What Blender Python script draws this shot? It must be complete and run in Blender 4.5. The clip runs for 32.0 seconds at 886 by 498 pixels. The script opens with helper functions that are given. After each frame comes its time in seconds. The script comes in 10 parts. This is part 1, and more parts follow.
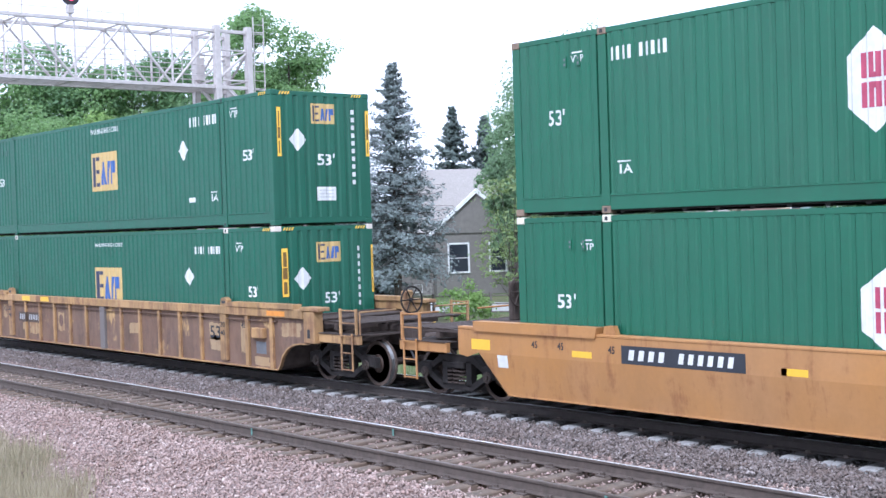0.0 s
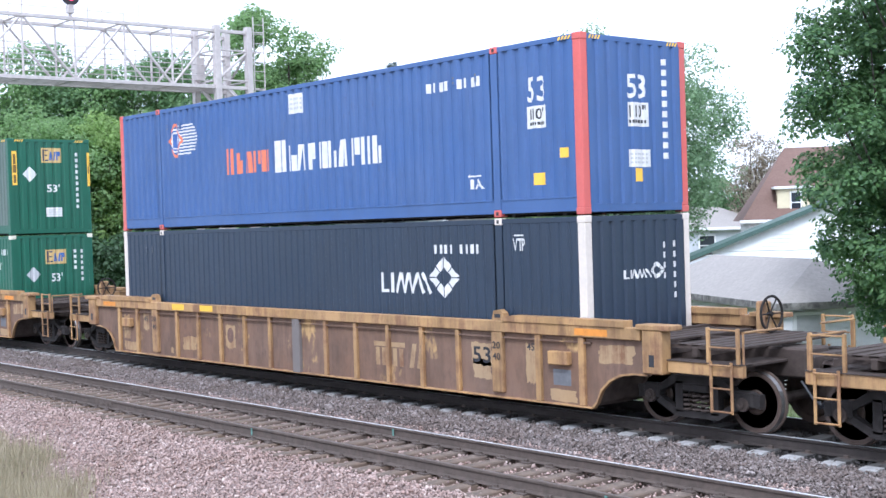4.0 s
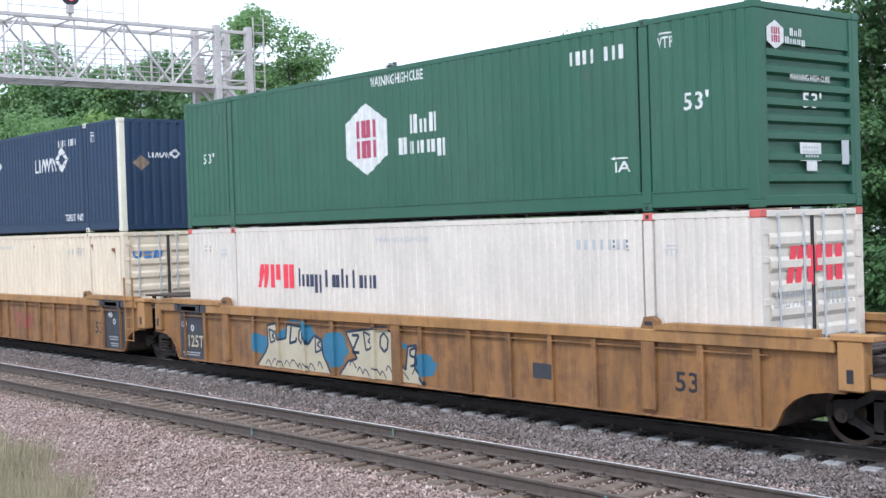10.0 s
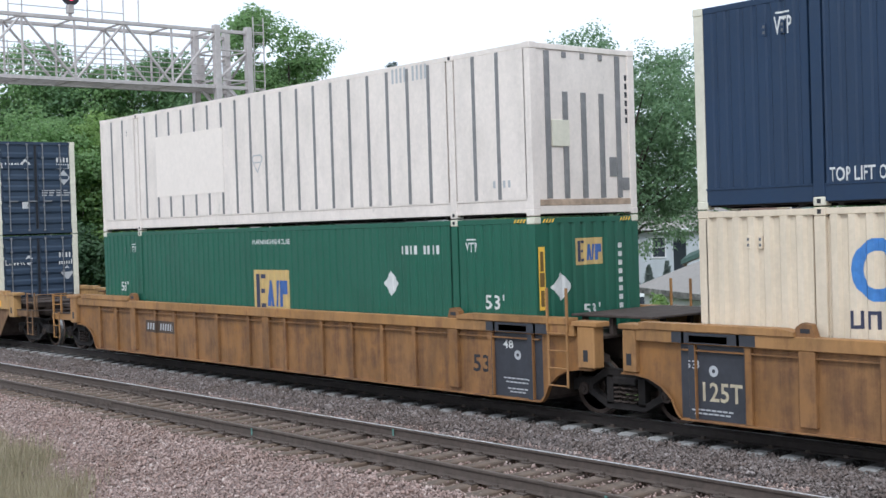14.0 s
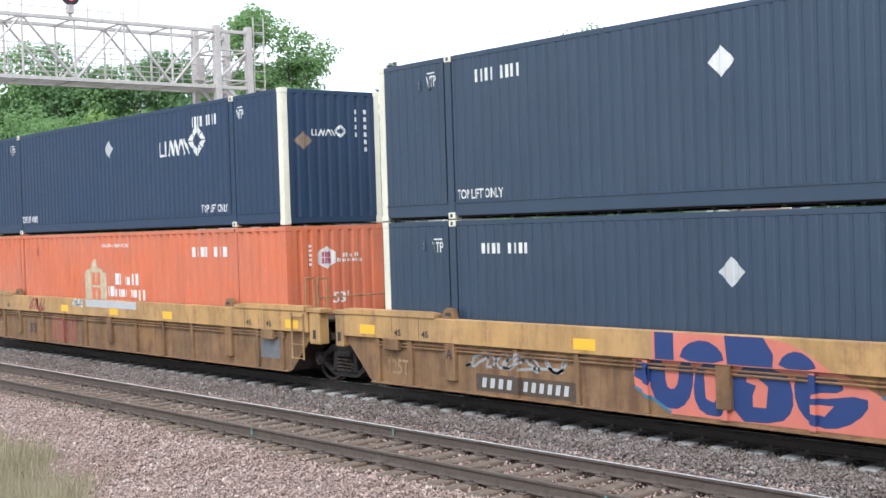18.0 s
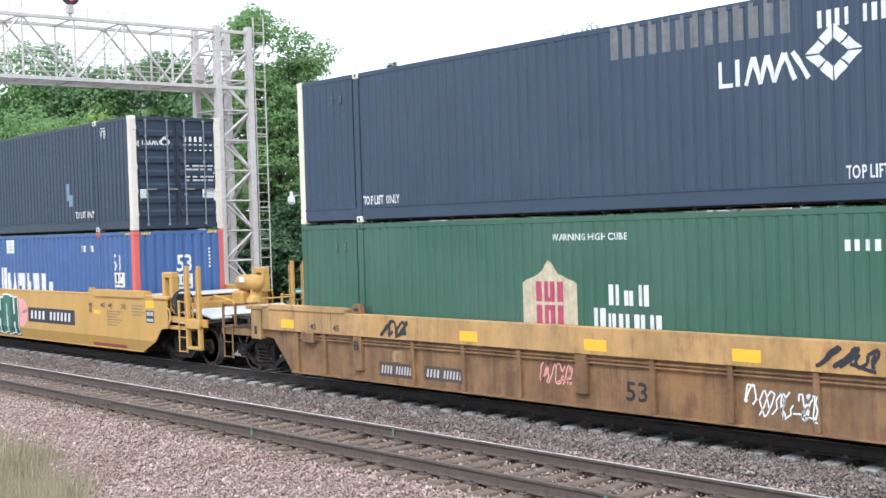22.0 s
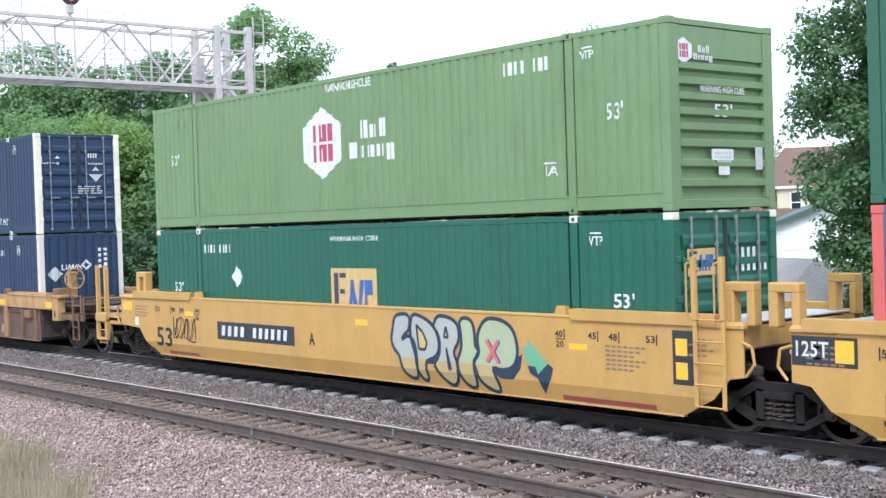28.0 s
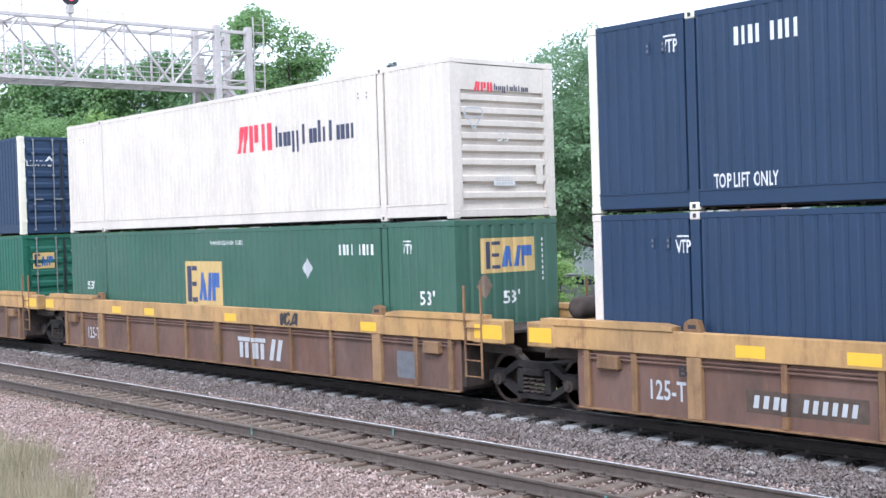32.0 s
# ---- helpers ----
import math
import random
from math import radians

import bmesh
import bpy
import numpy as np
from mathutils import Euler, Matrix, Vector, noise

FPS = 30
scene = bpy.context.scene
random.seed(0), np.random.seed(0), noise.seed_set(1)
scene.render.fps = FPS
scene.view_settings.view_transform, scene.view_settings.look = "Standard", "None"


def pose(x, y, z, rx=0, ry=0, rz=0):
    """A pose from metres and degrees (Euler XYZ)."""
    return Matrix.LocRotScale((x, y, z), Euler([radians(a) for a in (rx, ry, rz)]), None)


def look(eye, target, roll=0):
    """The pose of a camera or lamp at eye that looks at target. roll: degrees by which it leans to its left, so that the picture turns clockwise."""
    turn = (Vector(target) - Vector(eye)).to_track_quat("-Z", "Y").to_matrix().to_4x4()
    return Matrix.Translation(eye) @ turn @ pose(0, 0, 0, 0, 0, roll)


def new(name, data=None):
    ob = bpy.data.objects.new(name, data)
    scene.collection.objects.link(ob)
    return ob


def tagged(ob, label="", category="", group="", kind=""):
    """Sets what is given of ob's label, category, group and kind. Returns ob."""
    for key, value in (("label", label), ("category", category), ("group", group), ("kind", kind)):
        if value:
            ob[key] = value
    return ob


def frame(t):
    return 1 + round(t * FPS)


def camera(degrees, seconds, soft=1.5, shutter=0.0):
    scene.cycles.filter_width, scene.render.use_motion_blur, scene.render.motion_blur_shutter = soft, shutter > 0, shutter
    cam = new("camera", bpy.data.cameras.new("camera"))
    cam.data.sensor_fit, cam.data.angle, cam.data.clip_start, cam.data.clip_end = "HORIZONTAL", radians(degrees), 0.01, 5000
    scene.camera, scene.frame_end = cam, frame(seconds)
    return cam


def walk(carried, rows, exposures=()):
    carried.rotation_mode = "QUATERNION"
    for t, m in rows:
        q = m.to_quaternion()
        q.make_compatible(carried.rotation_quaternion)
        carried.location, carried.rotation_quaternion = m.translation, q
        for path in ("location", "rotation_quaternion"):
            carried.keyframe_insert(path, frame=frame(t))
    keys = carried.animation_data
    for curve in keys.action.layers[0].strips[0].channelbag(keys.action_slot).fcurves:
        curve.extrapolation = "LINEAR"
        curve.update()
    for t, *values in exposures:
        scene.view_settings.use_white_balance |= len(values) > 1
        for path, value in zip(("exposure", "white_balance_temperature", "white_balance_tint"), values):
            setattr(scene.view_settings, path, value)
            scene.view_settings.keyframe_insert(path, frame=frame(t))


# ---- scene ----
cam = camera(38.14, 32.0, soft=1.5)
EYE = Vector((13.752, -16.175, 3.167))
AIM = Vector((-math.sin(0.8705) * math.cos(0.01863), math.cos(0.8705) * math.cos(0.01863), -math.sin(0.01863)))
VIEW = look(EYE, EYE + 20 * AIM, -1.79)
walk(cam, [(0.0, VIEW), (32.0, VIEW)], exposures=[
    (0.0, 1.01, 5300, 14), (3.3, 1.01, 5350, 13), (6.0, 0.99, 5750, 8), (9.0, 0.93, 5600, 9), (10.0, 0.67, 5550, 8), (11.0, 0.39, 5550, 8), (12.5, 0.29, 5600, 7),
    (15.5, 0.21, 5850, 6), (17.5, 0.73, 5950, 6), (19.0, 0.90, 5850, 6), (22.0, 0.93, 5850, 6), (25.0, 0.96, 6000, 6), (28.0, 0.93, 5550, 8), (29.4, 0.95, 5400, 12), (32.0, 0.98, 5500, 10)])

# world: bright overcast sky, a soft sun behind the camera
world = bpy.data.worlds.new("overcast_sky")
scene.world = world
world.use_nodes = True
wn, wl = world.node_tree.nodes, world.node_tree.links
sky = wn.new("ShaderNodeTexSky")
sky.sky_type = "NISHITA"
sky.sun_disc = False
sky.sun_elevation = radians(48)
sky.sun_rotation = radians(141)
sky.dust_density = 6.0
sky.air_density = 1.0
grey = wn.new("ShaderNodeHueSaturation")
grey.inputs["Saturation"].default_value = 0.12
cloud = wn.new("ShaderNodeMix")
cloud.data_type = "RGBA"
cloud.inputs["Factor"].default_value = 0.82
cloud.inputs["B"].default_value = (10.6, 10.8, 11.4, 1)
wl.new(sky.outputs["Color"], grey.inputs["Color"])
wl.new(grey.outputs["Color"], cloud.inputs["A"])
wl.new(cloud.outputs["Result"], wn["Background"].inputs["Color"])
wn["Background"].inputs["Strength"].default_value = 0.105

sun_data = bpy.data.lights.new("sun", "SUN")
sun_data.energy, sun_data.angle, sun_data.color = 1.4, radians(12), (1.0, 0.96, 0.9)
sun = new("sun", sun_data)
sun.matrix_world = look((0, 0, 0), (-0.50, 0.62, -0.85))


# ---------------- mesh tools ----------------
class Geo:
    """Collects vertices and faces of one part."""

    def __init__(self):
        self.v, self.f = [], []

    def add(self, verts, faces):
        n = len(self.v)
        self.v += [tuple(p) for p in verts]
        self.f += [tuple(i + n for i in q) for q in faces]
        return self

    def box(self, x0, x1, y0, y1, z0, z1, c=0.0):
        x0, x1 = min(x0, x1), max(x0, x1)
        y0, y1 = min(y0, y1), max(y0, y1)
        z0, z1 = min(z0, z1), max(z0, z1)
        if c <= 0:
            v = [(x, y, z) for z in (z0, z1) for y in (y0, y1) for x in (x0, x1)]
            return self.add(v, [(0, 2, 3, 1), (4, 5, 7, 6), (0, 1, 5, 4), (2, 6, 7, 3), (0, 4, 6, 2), (1, 3, 7, 5)])
        c = min(c, 0.45 * (x1 - x0), 0.45 * (y1 - y0), 0.45 * (z1 - z0))
        v, at = [], {}
        for ix, x in enumerate((x0, x1)):
            for iy, y in enumerate((y0, y1)):
                for iz, z in enumerate((z0, z1)):
                    dx, dy, dz = (c, -c)[ix], (c, -c)[iy], (c, -c)[iz]
                    for k, p in enumerate(((x, y + dy, z + dz), (x + dx, y, z + dz), (x + dx, y + dy, z))):
                        at[ix, iy, iz, k] = len(v)
                        v.append(p)
        f = []
        for a in range(3):
            o = [b for b in range(3) if b != a]
            for s in (0, 1):
                q = []
                for p0, p1 in ((0, 0), (1, 0), (1, 1), (0, 1)):
                    key = [0, 0, 0]
                    key[a], key[o[0]], key[o[1]] = s, p0, p1
                    q.append(at[(*key, a)])
                flip = (s == 0) != (a == 1)
                f.append(tuple(reversed(q)) if flip else tuple(q))
            for p0 in (0, 1):
                for p1 in (0, 1):
                    ka, kb = [0, 0, 0], [0, 0, 0]
                    ka[o[0]], ka[o[1]] = p0, p1
                    kb[o[0]], kb[o[1]] = p0, p1
                    kb[a] = 1
                    f.append((at[(*ka, o[0])], at[(*kb, o[0])], at[(*kb, o[1])], at[(*ka, o[1])]))
        for ix in (0, 1):
            for iy in (0, 1):
                for iz in (0, 1):
                    f.append(tuple(at[ix, iy, iz, k] for k in range(3)))
        return self.add(v, f)

    def plate(self, outline, y0, y1):
        """An outline of (x, z) made solid between y0 and y1."""
        n = len(outline)
        v = [(x, y0, z) for x, z in outline] + [(x, y1, z) for x, z in outline]
        f = [tuple(range(n)), tuple(range(2 * n - 1, n - 1, -1))]
        f += [(i, i + n, (i + 1) % n + n, (i + 1) % n) for i in range(n)]
        return self.add(v, f)

    def prism(self, outline, axis, a0, a1):
        """An outline of two coordinates made solid along axis (0 x: outline is y,z; 1 y: x,z; 2 z: x,y)."""
        put = {0: lambda p, a: (a, p[0], p[1]), 1: lambda p, a: (p[0], a, p[1]), 2: lambda p, a: (p[0], p[1], a)}[axis]
        n = len(outline)
        v = [put(p, a0) for p in outline] + [put(p, a1) for p in outline]
        f = [tuple(range(n)), tuple(range(2 * n - 1, n - 1, -1))]
        f += [(i, i + n, (i + 1) % n + n, (i + 1) % n) for i in range(n)]
        return self.add(v, f)

    def rod(self, p, q, r, n=8, r2=None):
        p, q = Vector(p), Vector(q)
        d = (q - p).normalized()
        a = d.orthogonal().normalized()
        b = d.cross(a)
        r2 = r if r2 is None else r2
        v = []
        for c, rr in ((p, r), (q, r2)):
            for i in range(n):
                t = 2 * math.pi * i / n
                v.append(c + rr * (math.cos(t) * a + math.sin(t) * b))
        f = [(i, (i + 1) % n, n + (i + 1) % n, n + i) for i in range(n)]
        f += [tuple(range(n - 1, -1, -1)), tuple(range(n, 2 * n))]
        return self.add(v, f)

    def path(self, pts, r, n=6):
        for p, q in zip(pts, pts[1:]):
            self.rod(p, q, r, n)
        return self

    def lathe(self, profile, n=20, axis=1, at=(0, 0, 0)):
        """A profile of (radius, along) turned round an axis through at."""
        v, m = [], len(profile)
        for i in range(n):
            t = 2 * math.pi * i / n
            for r, a in profile:
                c, s = r * math.cos(t), r * math.sin(t)
                p = {0: (a, c, s), 1: (c, a, s), 2: (c, s, a)}[axis]
                v.append((p[0] + at[0], p[1] + at[1], p[2] + at[2]))
        f = []
        for i in range(n):
            j = (i + 1) % n
            f += [(i * m + k, i * m + k + 1, j * m + k + 1, j * m + k) for k in range(m - 1)]
        f += [tuple(i * m for i in range(n)), tuple(i * m + m - 1 for i in range(n - 1, -1, -1))]
        return self.add(v, f)

    def ring(self, c, r, w, n=20, axis=1):
        """A round bar bent into a ring."""
        v, f, k = [], [], 6
        for i in range(n):
            t = 2 * math.pi * i / n
            for j in range(k):
                u = 2 * math.pi * j / k
                a, b, h = (r + w * math.cos(u)) * math.cos(t), (r + w * math.cos(u)) * math.sin(t), w * math.sin(u)
                p = {0: (h, a, b), 1: (a, h, b), 2: (a, b, h)}[axis]
                v.append((c[0] + p[0], c[1] + p[1], c[2] + p[2]))
        for i in range(n):
            for j in range(k):
                f.append((i * k + j, i * k + (j + 1) % k, (i + 1) % n * k + (j + 1) % k, (i + 1) % n * k + j))
        return self.add(v, f)

    def mesh(self, name, smooth=False):
        me = bpy.data.meshes.new(name)
        me.from_pydata(self.v, [], self.f)
        if smooth:
            me.polygons.foreach_set("use_smooth", [True] * len(me.polygons))
        bm = bmesh.new()
        bm.from_mesh(me)
        bmesh.ops.recalc_face_normals(bm, faces=bm.faces)
        bm.to_mesh(me)
        bm.free()
        return me


def part(name, geo, material, parent=None, label="", smooth=False):
    me = geo if isinstance(geo, bpy.types.Mesh) else geo.mesh(name, smooth)
    if not me.materials:
        me.materials.append(material)
    ob = new(name, me)
    if parent is not None:
        ob.parent = parent
    if label:
        ob["label"] = label
    return ob


def thing(name, label, category, group="", kind="", at=(0, 0, 0)):
    ob = new(name)
    ob.empty_display_size = 0.3
    ob.location = at
    return tagged(ob, label, category, group, kind)


def big_mesh(name, verts, faces):
    """A mesh from arrays: verts n x 3, faces m x k."""
    me = bpy.data.meshes.new(name)
    verts, faces = np.asarray(verts, np.float32), np.asarray(faces, np.int32)
    m, k = faces.shape
    me.vertices.add(len(verts))
    me.vertices.foreach_set("co", verts.ravel())
    me.loops.add(m * k)
    me.loops.foreach_set("vertex_index", faces.ravel())
    me.polygons.add(m)
    me.polygons.foreach_set("loop_start", np.arange(0, m * k, k, dtype=np.int32))
    me.update(calc_edges=True)
    return me


# ---------------- materials ----------------
def shader(name):
    m = bpy.data.materials.new(name)
    m.use_nodes = True
    return m, m.node_tree.nodes, m.node_tree.links, m.node_tree.nodes["Principled BSDF"]


def noise_node(nodes, links, co, scale, detail=4.0, rough=0.6, stretch=None):
    n = nodes.new("ShaderNodeTexNoise")
    n.inputs["Scale"].default_value, n.inputs["Detail"].default_value, n.inputs["Roughness"].default_value = scale, detail, rough
    if stretch:
        mp = nodes.new("ShaderNodeMapping")
        mp.inputs["Scale"].default_value = stretch
        links.new(co, mp.inputs["Vector"])
        links.new(mp.outputs["Vector"], n.inputs["Vector"])
    else:
        links.new(co, n.inputs["Vector"])
    return n.outputs["Fac"]


def ramp(nodes, links, fac, stops):
    r = nodes.new("ShaderNodeValToRGB")
    while len(r.color_ramp.elements) < len(stops):
        r.color_ramp.elements.new(0.5)
    for e, (p, c) in zip(r.color_ramp.elements, stops):
        e.position = p
        e.color = (*c, 1) if len(c) == 3 else c
    links.new(fac, r.inputs["Fac"])
    return r.outputs["Color"]


def mix(nodes, links, fac, a, b):
    x = nodes.new("ShaderNodeMix")
    x.data_type = "RGBA"
    for key, val in (("Factor", fac), ("A", a), ("B", b)):
        sock = [i for i in x.inputs if i.name == key and (key == "Factor" or i.type == "RGBA")][0]
        if isinstance(val, bpy.types.NodeSocket):
            links.new(val, sock)
        elif key == "Factor":
            sock.default_value = val
        else:
            sock.default_value = (*val, 1)
    return [o for o in x.outputs if o.type == "RGBA"][0]


def bump(nodes, links, bsdf, height, strength, distance):
    b = nodes.new("ShaderNodeBump")
    b.inputs["Strength"].default_value, b.inputs["Distance"].default_value = strength, distance
    links.new(height, b.inputs["Height"])
    links.new(b.outputs["Normal"], bsdf.inputs["Normal"])


def dim(c, k):
    return tuple(x * k for x in c)


def paint(name, base, wear=(0.16, 0.07, 0.035), amount=0.35, rough=0.5, streak=True, fade=0.25, patch=None, patch_at=0.55, seed=0.0, pits=0.5, grime=None):
    """Weathered paint on steel: faded at large scale, streaked downwards, with rust or bare patches."""
    m, n, l, b = shader(name)
    co = n.new("ShaderNodeTexCoord").outputs["Object"]
    mp = n.new("ShaderNodeMapping")
    mp.inputs["Location"].default_value = (seed, seed * 0.7, seed * 1.3)
    l.new(co, mp.inputs["Vector"])
    co = mp.outputs["Vector"]
    big = noise_node(n, l, co, 0.55, 3)
    fine = noise_node(n, l, co, 14, 5)
    col = mix(n, l, ramp(n, l, big, [(0.3, (0, 0, 0)), (0.75, (1, 1, 1))]), base, tuple(x + (0.45 - x) * fade * 0.5 for x in dim(base, 1 - fade * 0.4)))
    col = mix(n, l, ramp(n, l, fine, [(0.35, (0.25,) * 3), (0.7, (0, 0, 0))]), col, dim(base, 0.62))
    if patch:
        blot = noise_node(n, l, co, 1.1, 5, 0.62, (1, 1, 0.6))
        col = mix(n, l, ramp(n, l, blot, [(patch_at, (0, 0, 0)), (patch_at + 0.05, (1, 1, 1))]), col, patch)
    if streak:
        run = noise_node(n, l, co, 5.0, 5, 0.7, (1.0, 1.0, 0.07))
        blotch = noise_node(n, l, co, 2.2, 6, 0.7)
        both = n.new("ShaderNodeMath")
        both.operation = "MULTIPLY"
        l.new(run, both.inputs[0])
        l.new(blotch, both.inputs[1])
        lo = 0.42 - 0.3 * amount
        col = mix(n, l, ramp(n, l, both.outputs[0], [(lo, (0, 0, 0)), (lo + 0.14, (0.85,) * 3)]), col, wear)
    grime = (0.8 if pits >= 1 else 0.25) if grime is None else grime
    dirt = noise_node(n, l, co, 1.5, 7, 0.68, (1.0, 1.0, 0.4))
    col = mix(n, l, ramp(n, l, dirt, [(0.42, (0, 0, 0)), (0.72, (grime,) * 3)]), col, tuple(0.30 * x + 0.012 for x in base))
    l.new(col, b.inputs["Base Color"])
    b.inputs["Specular IOR Level"].default_value = 0.42
    l.new(ramp(n, l, fine, [(0.2, (rough - 0.12,) * 3), (0.8, (min(1, rough + 0.2),) * 3)]), b.inputs["Roughness"])
    bump(n, l, b, noise_node(n, l, co, 40, 4), 0.12 * pits, 0.004)
    return m


def plain(name, base, rough=0.6, metal=0.0, var=0.2, scale=8.0, bumpy=0.15):
    m, n, l, b = shader(name)
    co = n.new("ShaderNodeTexCoord").outputs["Object"]
    a = noise_node(n, l, co, scale, 5)
    c = noise_node(n, l, co, scale * 0.12, 3)
    col = mix(n, l, ramp(n, l, a, [(0.3, (0, 0, 0)), (0.75, (1, 1, 1))]), dim(base, 1 - var), dim(base, 1 + var))
    col = mix(n, l, ramp(n, l, c, [(0.4, (0, 0, 0)), (0.7, (0.5,) * 3)]), col, dim(base, 1 - 0.8 * var))
    l.new(col, b.inputs["Base Color"])
    b.inputs["Roughness"].default_value = rough
    b.inputs["Metallic"].default_value = metal
    if bumpy:
        bump(n, l, b, a, bumpy, 0.01)
    return m


def stone(name, colours, rough=0.9, bumpy=0.4, spread=0.0):
    """Loose stones: each island takes its own tone."""
    m, n, l, b = shader(name)
    rnd = n.new("ShaderNodeNewGeometry").outputs["Random Per Island"]
    co = n.new("ShaderNodeTexCoord").outputs["Object"]
    k = len(colours)
    col = ramp(n, l, rnd, [(i / (k - 1), c) for i, c in enumerate(colours)])
    f = noise_node(n, l, co, 60, 4)
    col = mix(n, l, ramp(n, l, f, [(0.3, (0, 0, 0)), (0.8, (0.5,) * 3)]), col, dim(colours[0], 0.6))
    soil = noise_node(n, l, co, 0.9, 5, 0.65)
    r, g, bl = colours[2]
    col = mix(n, l, ramp(n, l, soil, [(0.45, (0, 0, 0)), (0.68, (0.55,) * 3)]), col, (1.15 * r, 0.98 * g, 0.82 * bl))
    l.new(col, b.inputs["Base Color"])
    b.inputs["Roughness"].default_value = rough
    bump(n, l, b, f, bumpy, 0.01)
    return m


def leafy(name, dark, light, trans=0.38):
    m, n, l, b = shader(name)
    rnd = n.new("ShaderNodeNewGeometry").outputs["Random Per Island"]
    co = n.new("ShaderNodeTexCoord").outputs["Object"]
    big = noise_node(n, l, co, 0.6, 3)
    col = mix(n, l, rnd, dark, light)
    col = mix(n, l, ramp(n, l, big, [(0.35, (0, 0, 0)), (0.7, (0.7,) * 3)]), col, light)
    l.new(col, b.inputs["Base Color"])
    b.inputs["Roughness"].default_value = 0.55
    tr = n.new("ShaderNodeBsdfTranslucent")
    l.new(col, tr.inputs["Color"])
    mx = n.new("ShaderNodeMixShader")
    mx.inputs["Fac"].default_value = trans
    l.new(b.outputs["BSDF"], mx.inputs[1])
    l.new(tr.outputs["BSDF"], mx.inputs[2])
    l.new(mx.outputs["Shader"], n["Material Output"].inputs["Surface"])
    return m


GREEN_A = paint("green_container_paint", (0.009, 0.096, 0.056), amount=0.05, fade=0.05, rough=0.45)
GREEN_B = paint("grass_green_container_paint", (0.011, 0.106, 0.056), amount=0.06, fade=0.05, rough=0.45, seed=4)
GREEN_C = paint("faded_green_container_paint", (0.15, 0.235, 0.095), amount=0.12, fade=0.15, seed=7)
GREEN_D = paint("dull_green_container_paint", (0.030, 0.098, 0.062), amount=0.14, fade=0.15, seed=9)
GREEN_E = paint("olive_green_container_paint", (0.024, 0.098, 0.056), amount=0.08, fade=0.08, rough=0.45, seed=14)
NAVY = paint("navy_container_paint", (0.010, 0.030, 0.074), amount=0.08, fade=0.03, rough=0.55, wear=(0.05, 0.045, 0.05))
NAVY_B = paint("faded_navy_container_paint", (0.025, 0.044, 0.078), amount=0.16, fade=0.05, rough=0.5, seed=3, wear=(0.06, 0.05, 0.045))
INK = paint("blue_black_container_paint", (0.015, 0.028, 0.052), amount=0.10, fade=0.03, rough=0.45, seed=5, wear=(0.04, 0.035, 0.035))
BLUE = paint("blue_container_paint", (0.045, 0.102, 0.265), amount=0.14, fade=0.12, seed=2, wear=(0.05, 0.04, 0.06))
ORANGE = paint("orange_container_paint", (0.58, 0.145, 0.062), amount=0.10, fade=0.25, seed=6, wear=(0.35, 0.12, 0.07))
WHITE = paint("white_container_paint", (0.655, 0.58, 0.51), amount=0.05, fade=0.05, seed=8, wear=(0.5, 0.45, 0.42))
CREAM = paint("cream_container_paint", (0.72, 0.60, 0.455), amount=0.20, fade=0.1, seed=1, wear=(0.45, 0.30, 0.18))
CHALK = paint("chalky_white_sheet", (0.80, 0.705, 0.64), amount=0.16, fade=0.06, seed=12, wear=(0.42, 0.38, 0.34))
CLEANSHEET = plain("clean_white_sheet", (0.78, 0.69, 0.625), 0.55, var=0.05)
RUSTSILL = plain("rust_stained_sill", (0.40, 0.29, 0.21), 0.7, var=0.45, scale=5.0)
GREYRIB = plain("grey_seam_metal", (0.22, 0.21, 0.21), 0.5, 0.3)
REDPOST = paint("red_post_paint", (0.58, 0.10, 0.085), amount=0.12, wear=(0.3, 0.1, 0.08))
CREAMPOST = paint("cream_post_paint", (0.74, 0.69, 0.56), amount=0.22, wear=(0.35, 0.22, 0.12), seed=2)
WHITEPAINT = plain("white_marking_paint", (0.60, 0.59, 0.575), 0.65, var=0.14, bumpy=0)
GREYMARK = plain("grey_marking_paint", (0.42, 0.42, 0.43), 0.6, var=0.1, bumpy=0)
YELLOWMARK = plain("yellow_marking_paint", (0.78, 0.47, 0.05), 0.55, var=0.08, bumpy=0)
LOGOGOLD = plain("gold_panel_paint", (0.50, 0.345, 0.13), 0.55, var=0.08, bumpy=0)
LOGONAVY = plain("dark_blue_marking_paint", (0.035, 0.04, 0.08), 0.55, bumpy=0)
LOGOBLUE = plain("blue_marking_paint", (0.04, 0.10, 0.30), 0.55, bumpy=0)
LOGORED = plain("red_marking_paint", (0.36, 0.05, 0.10), 0.55, bumpy=0)
BLACKMARK = plain("black_marking_paint", (0.02, 0.02, 0.025), 0.6, bumpy=0)
CSXBLUE = plain("mid_blue_marking_paint", (0.06, 0.19, 0.48), 0.55, bumpy=0)
STEEL = plain("bare_steel", (0.32, 0.31, 0.30), 0.35, 0.8, var=0.25)
GALV = plain("galvanised_steel", (0.47, 0.425, 0.41), 0.6, 0.15, var=0.16, scale=5)
DARKSTEEL = plain("oily_dark_steel", (0.030, 0.026, 0.025), 0.8, 0.0, var=0.35, scale=6, bumpy=0.3)
BROWNSTEEL = plain("dusty_brown_steel", (0.066, 0.050, 0.043), 0.8, 0.05, var=0.35, scale=5, bumpy=0.3)
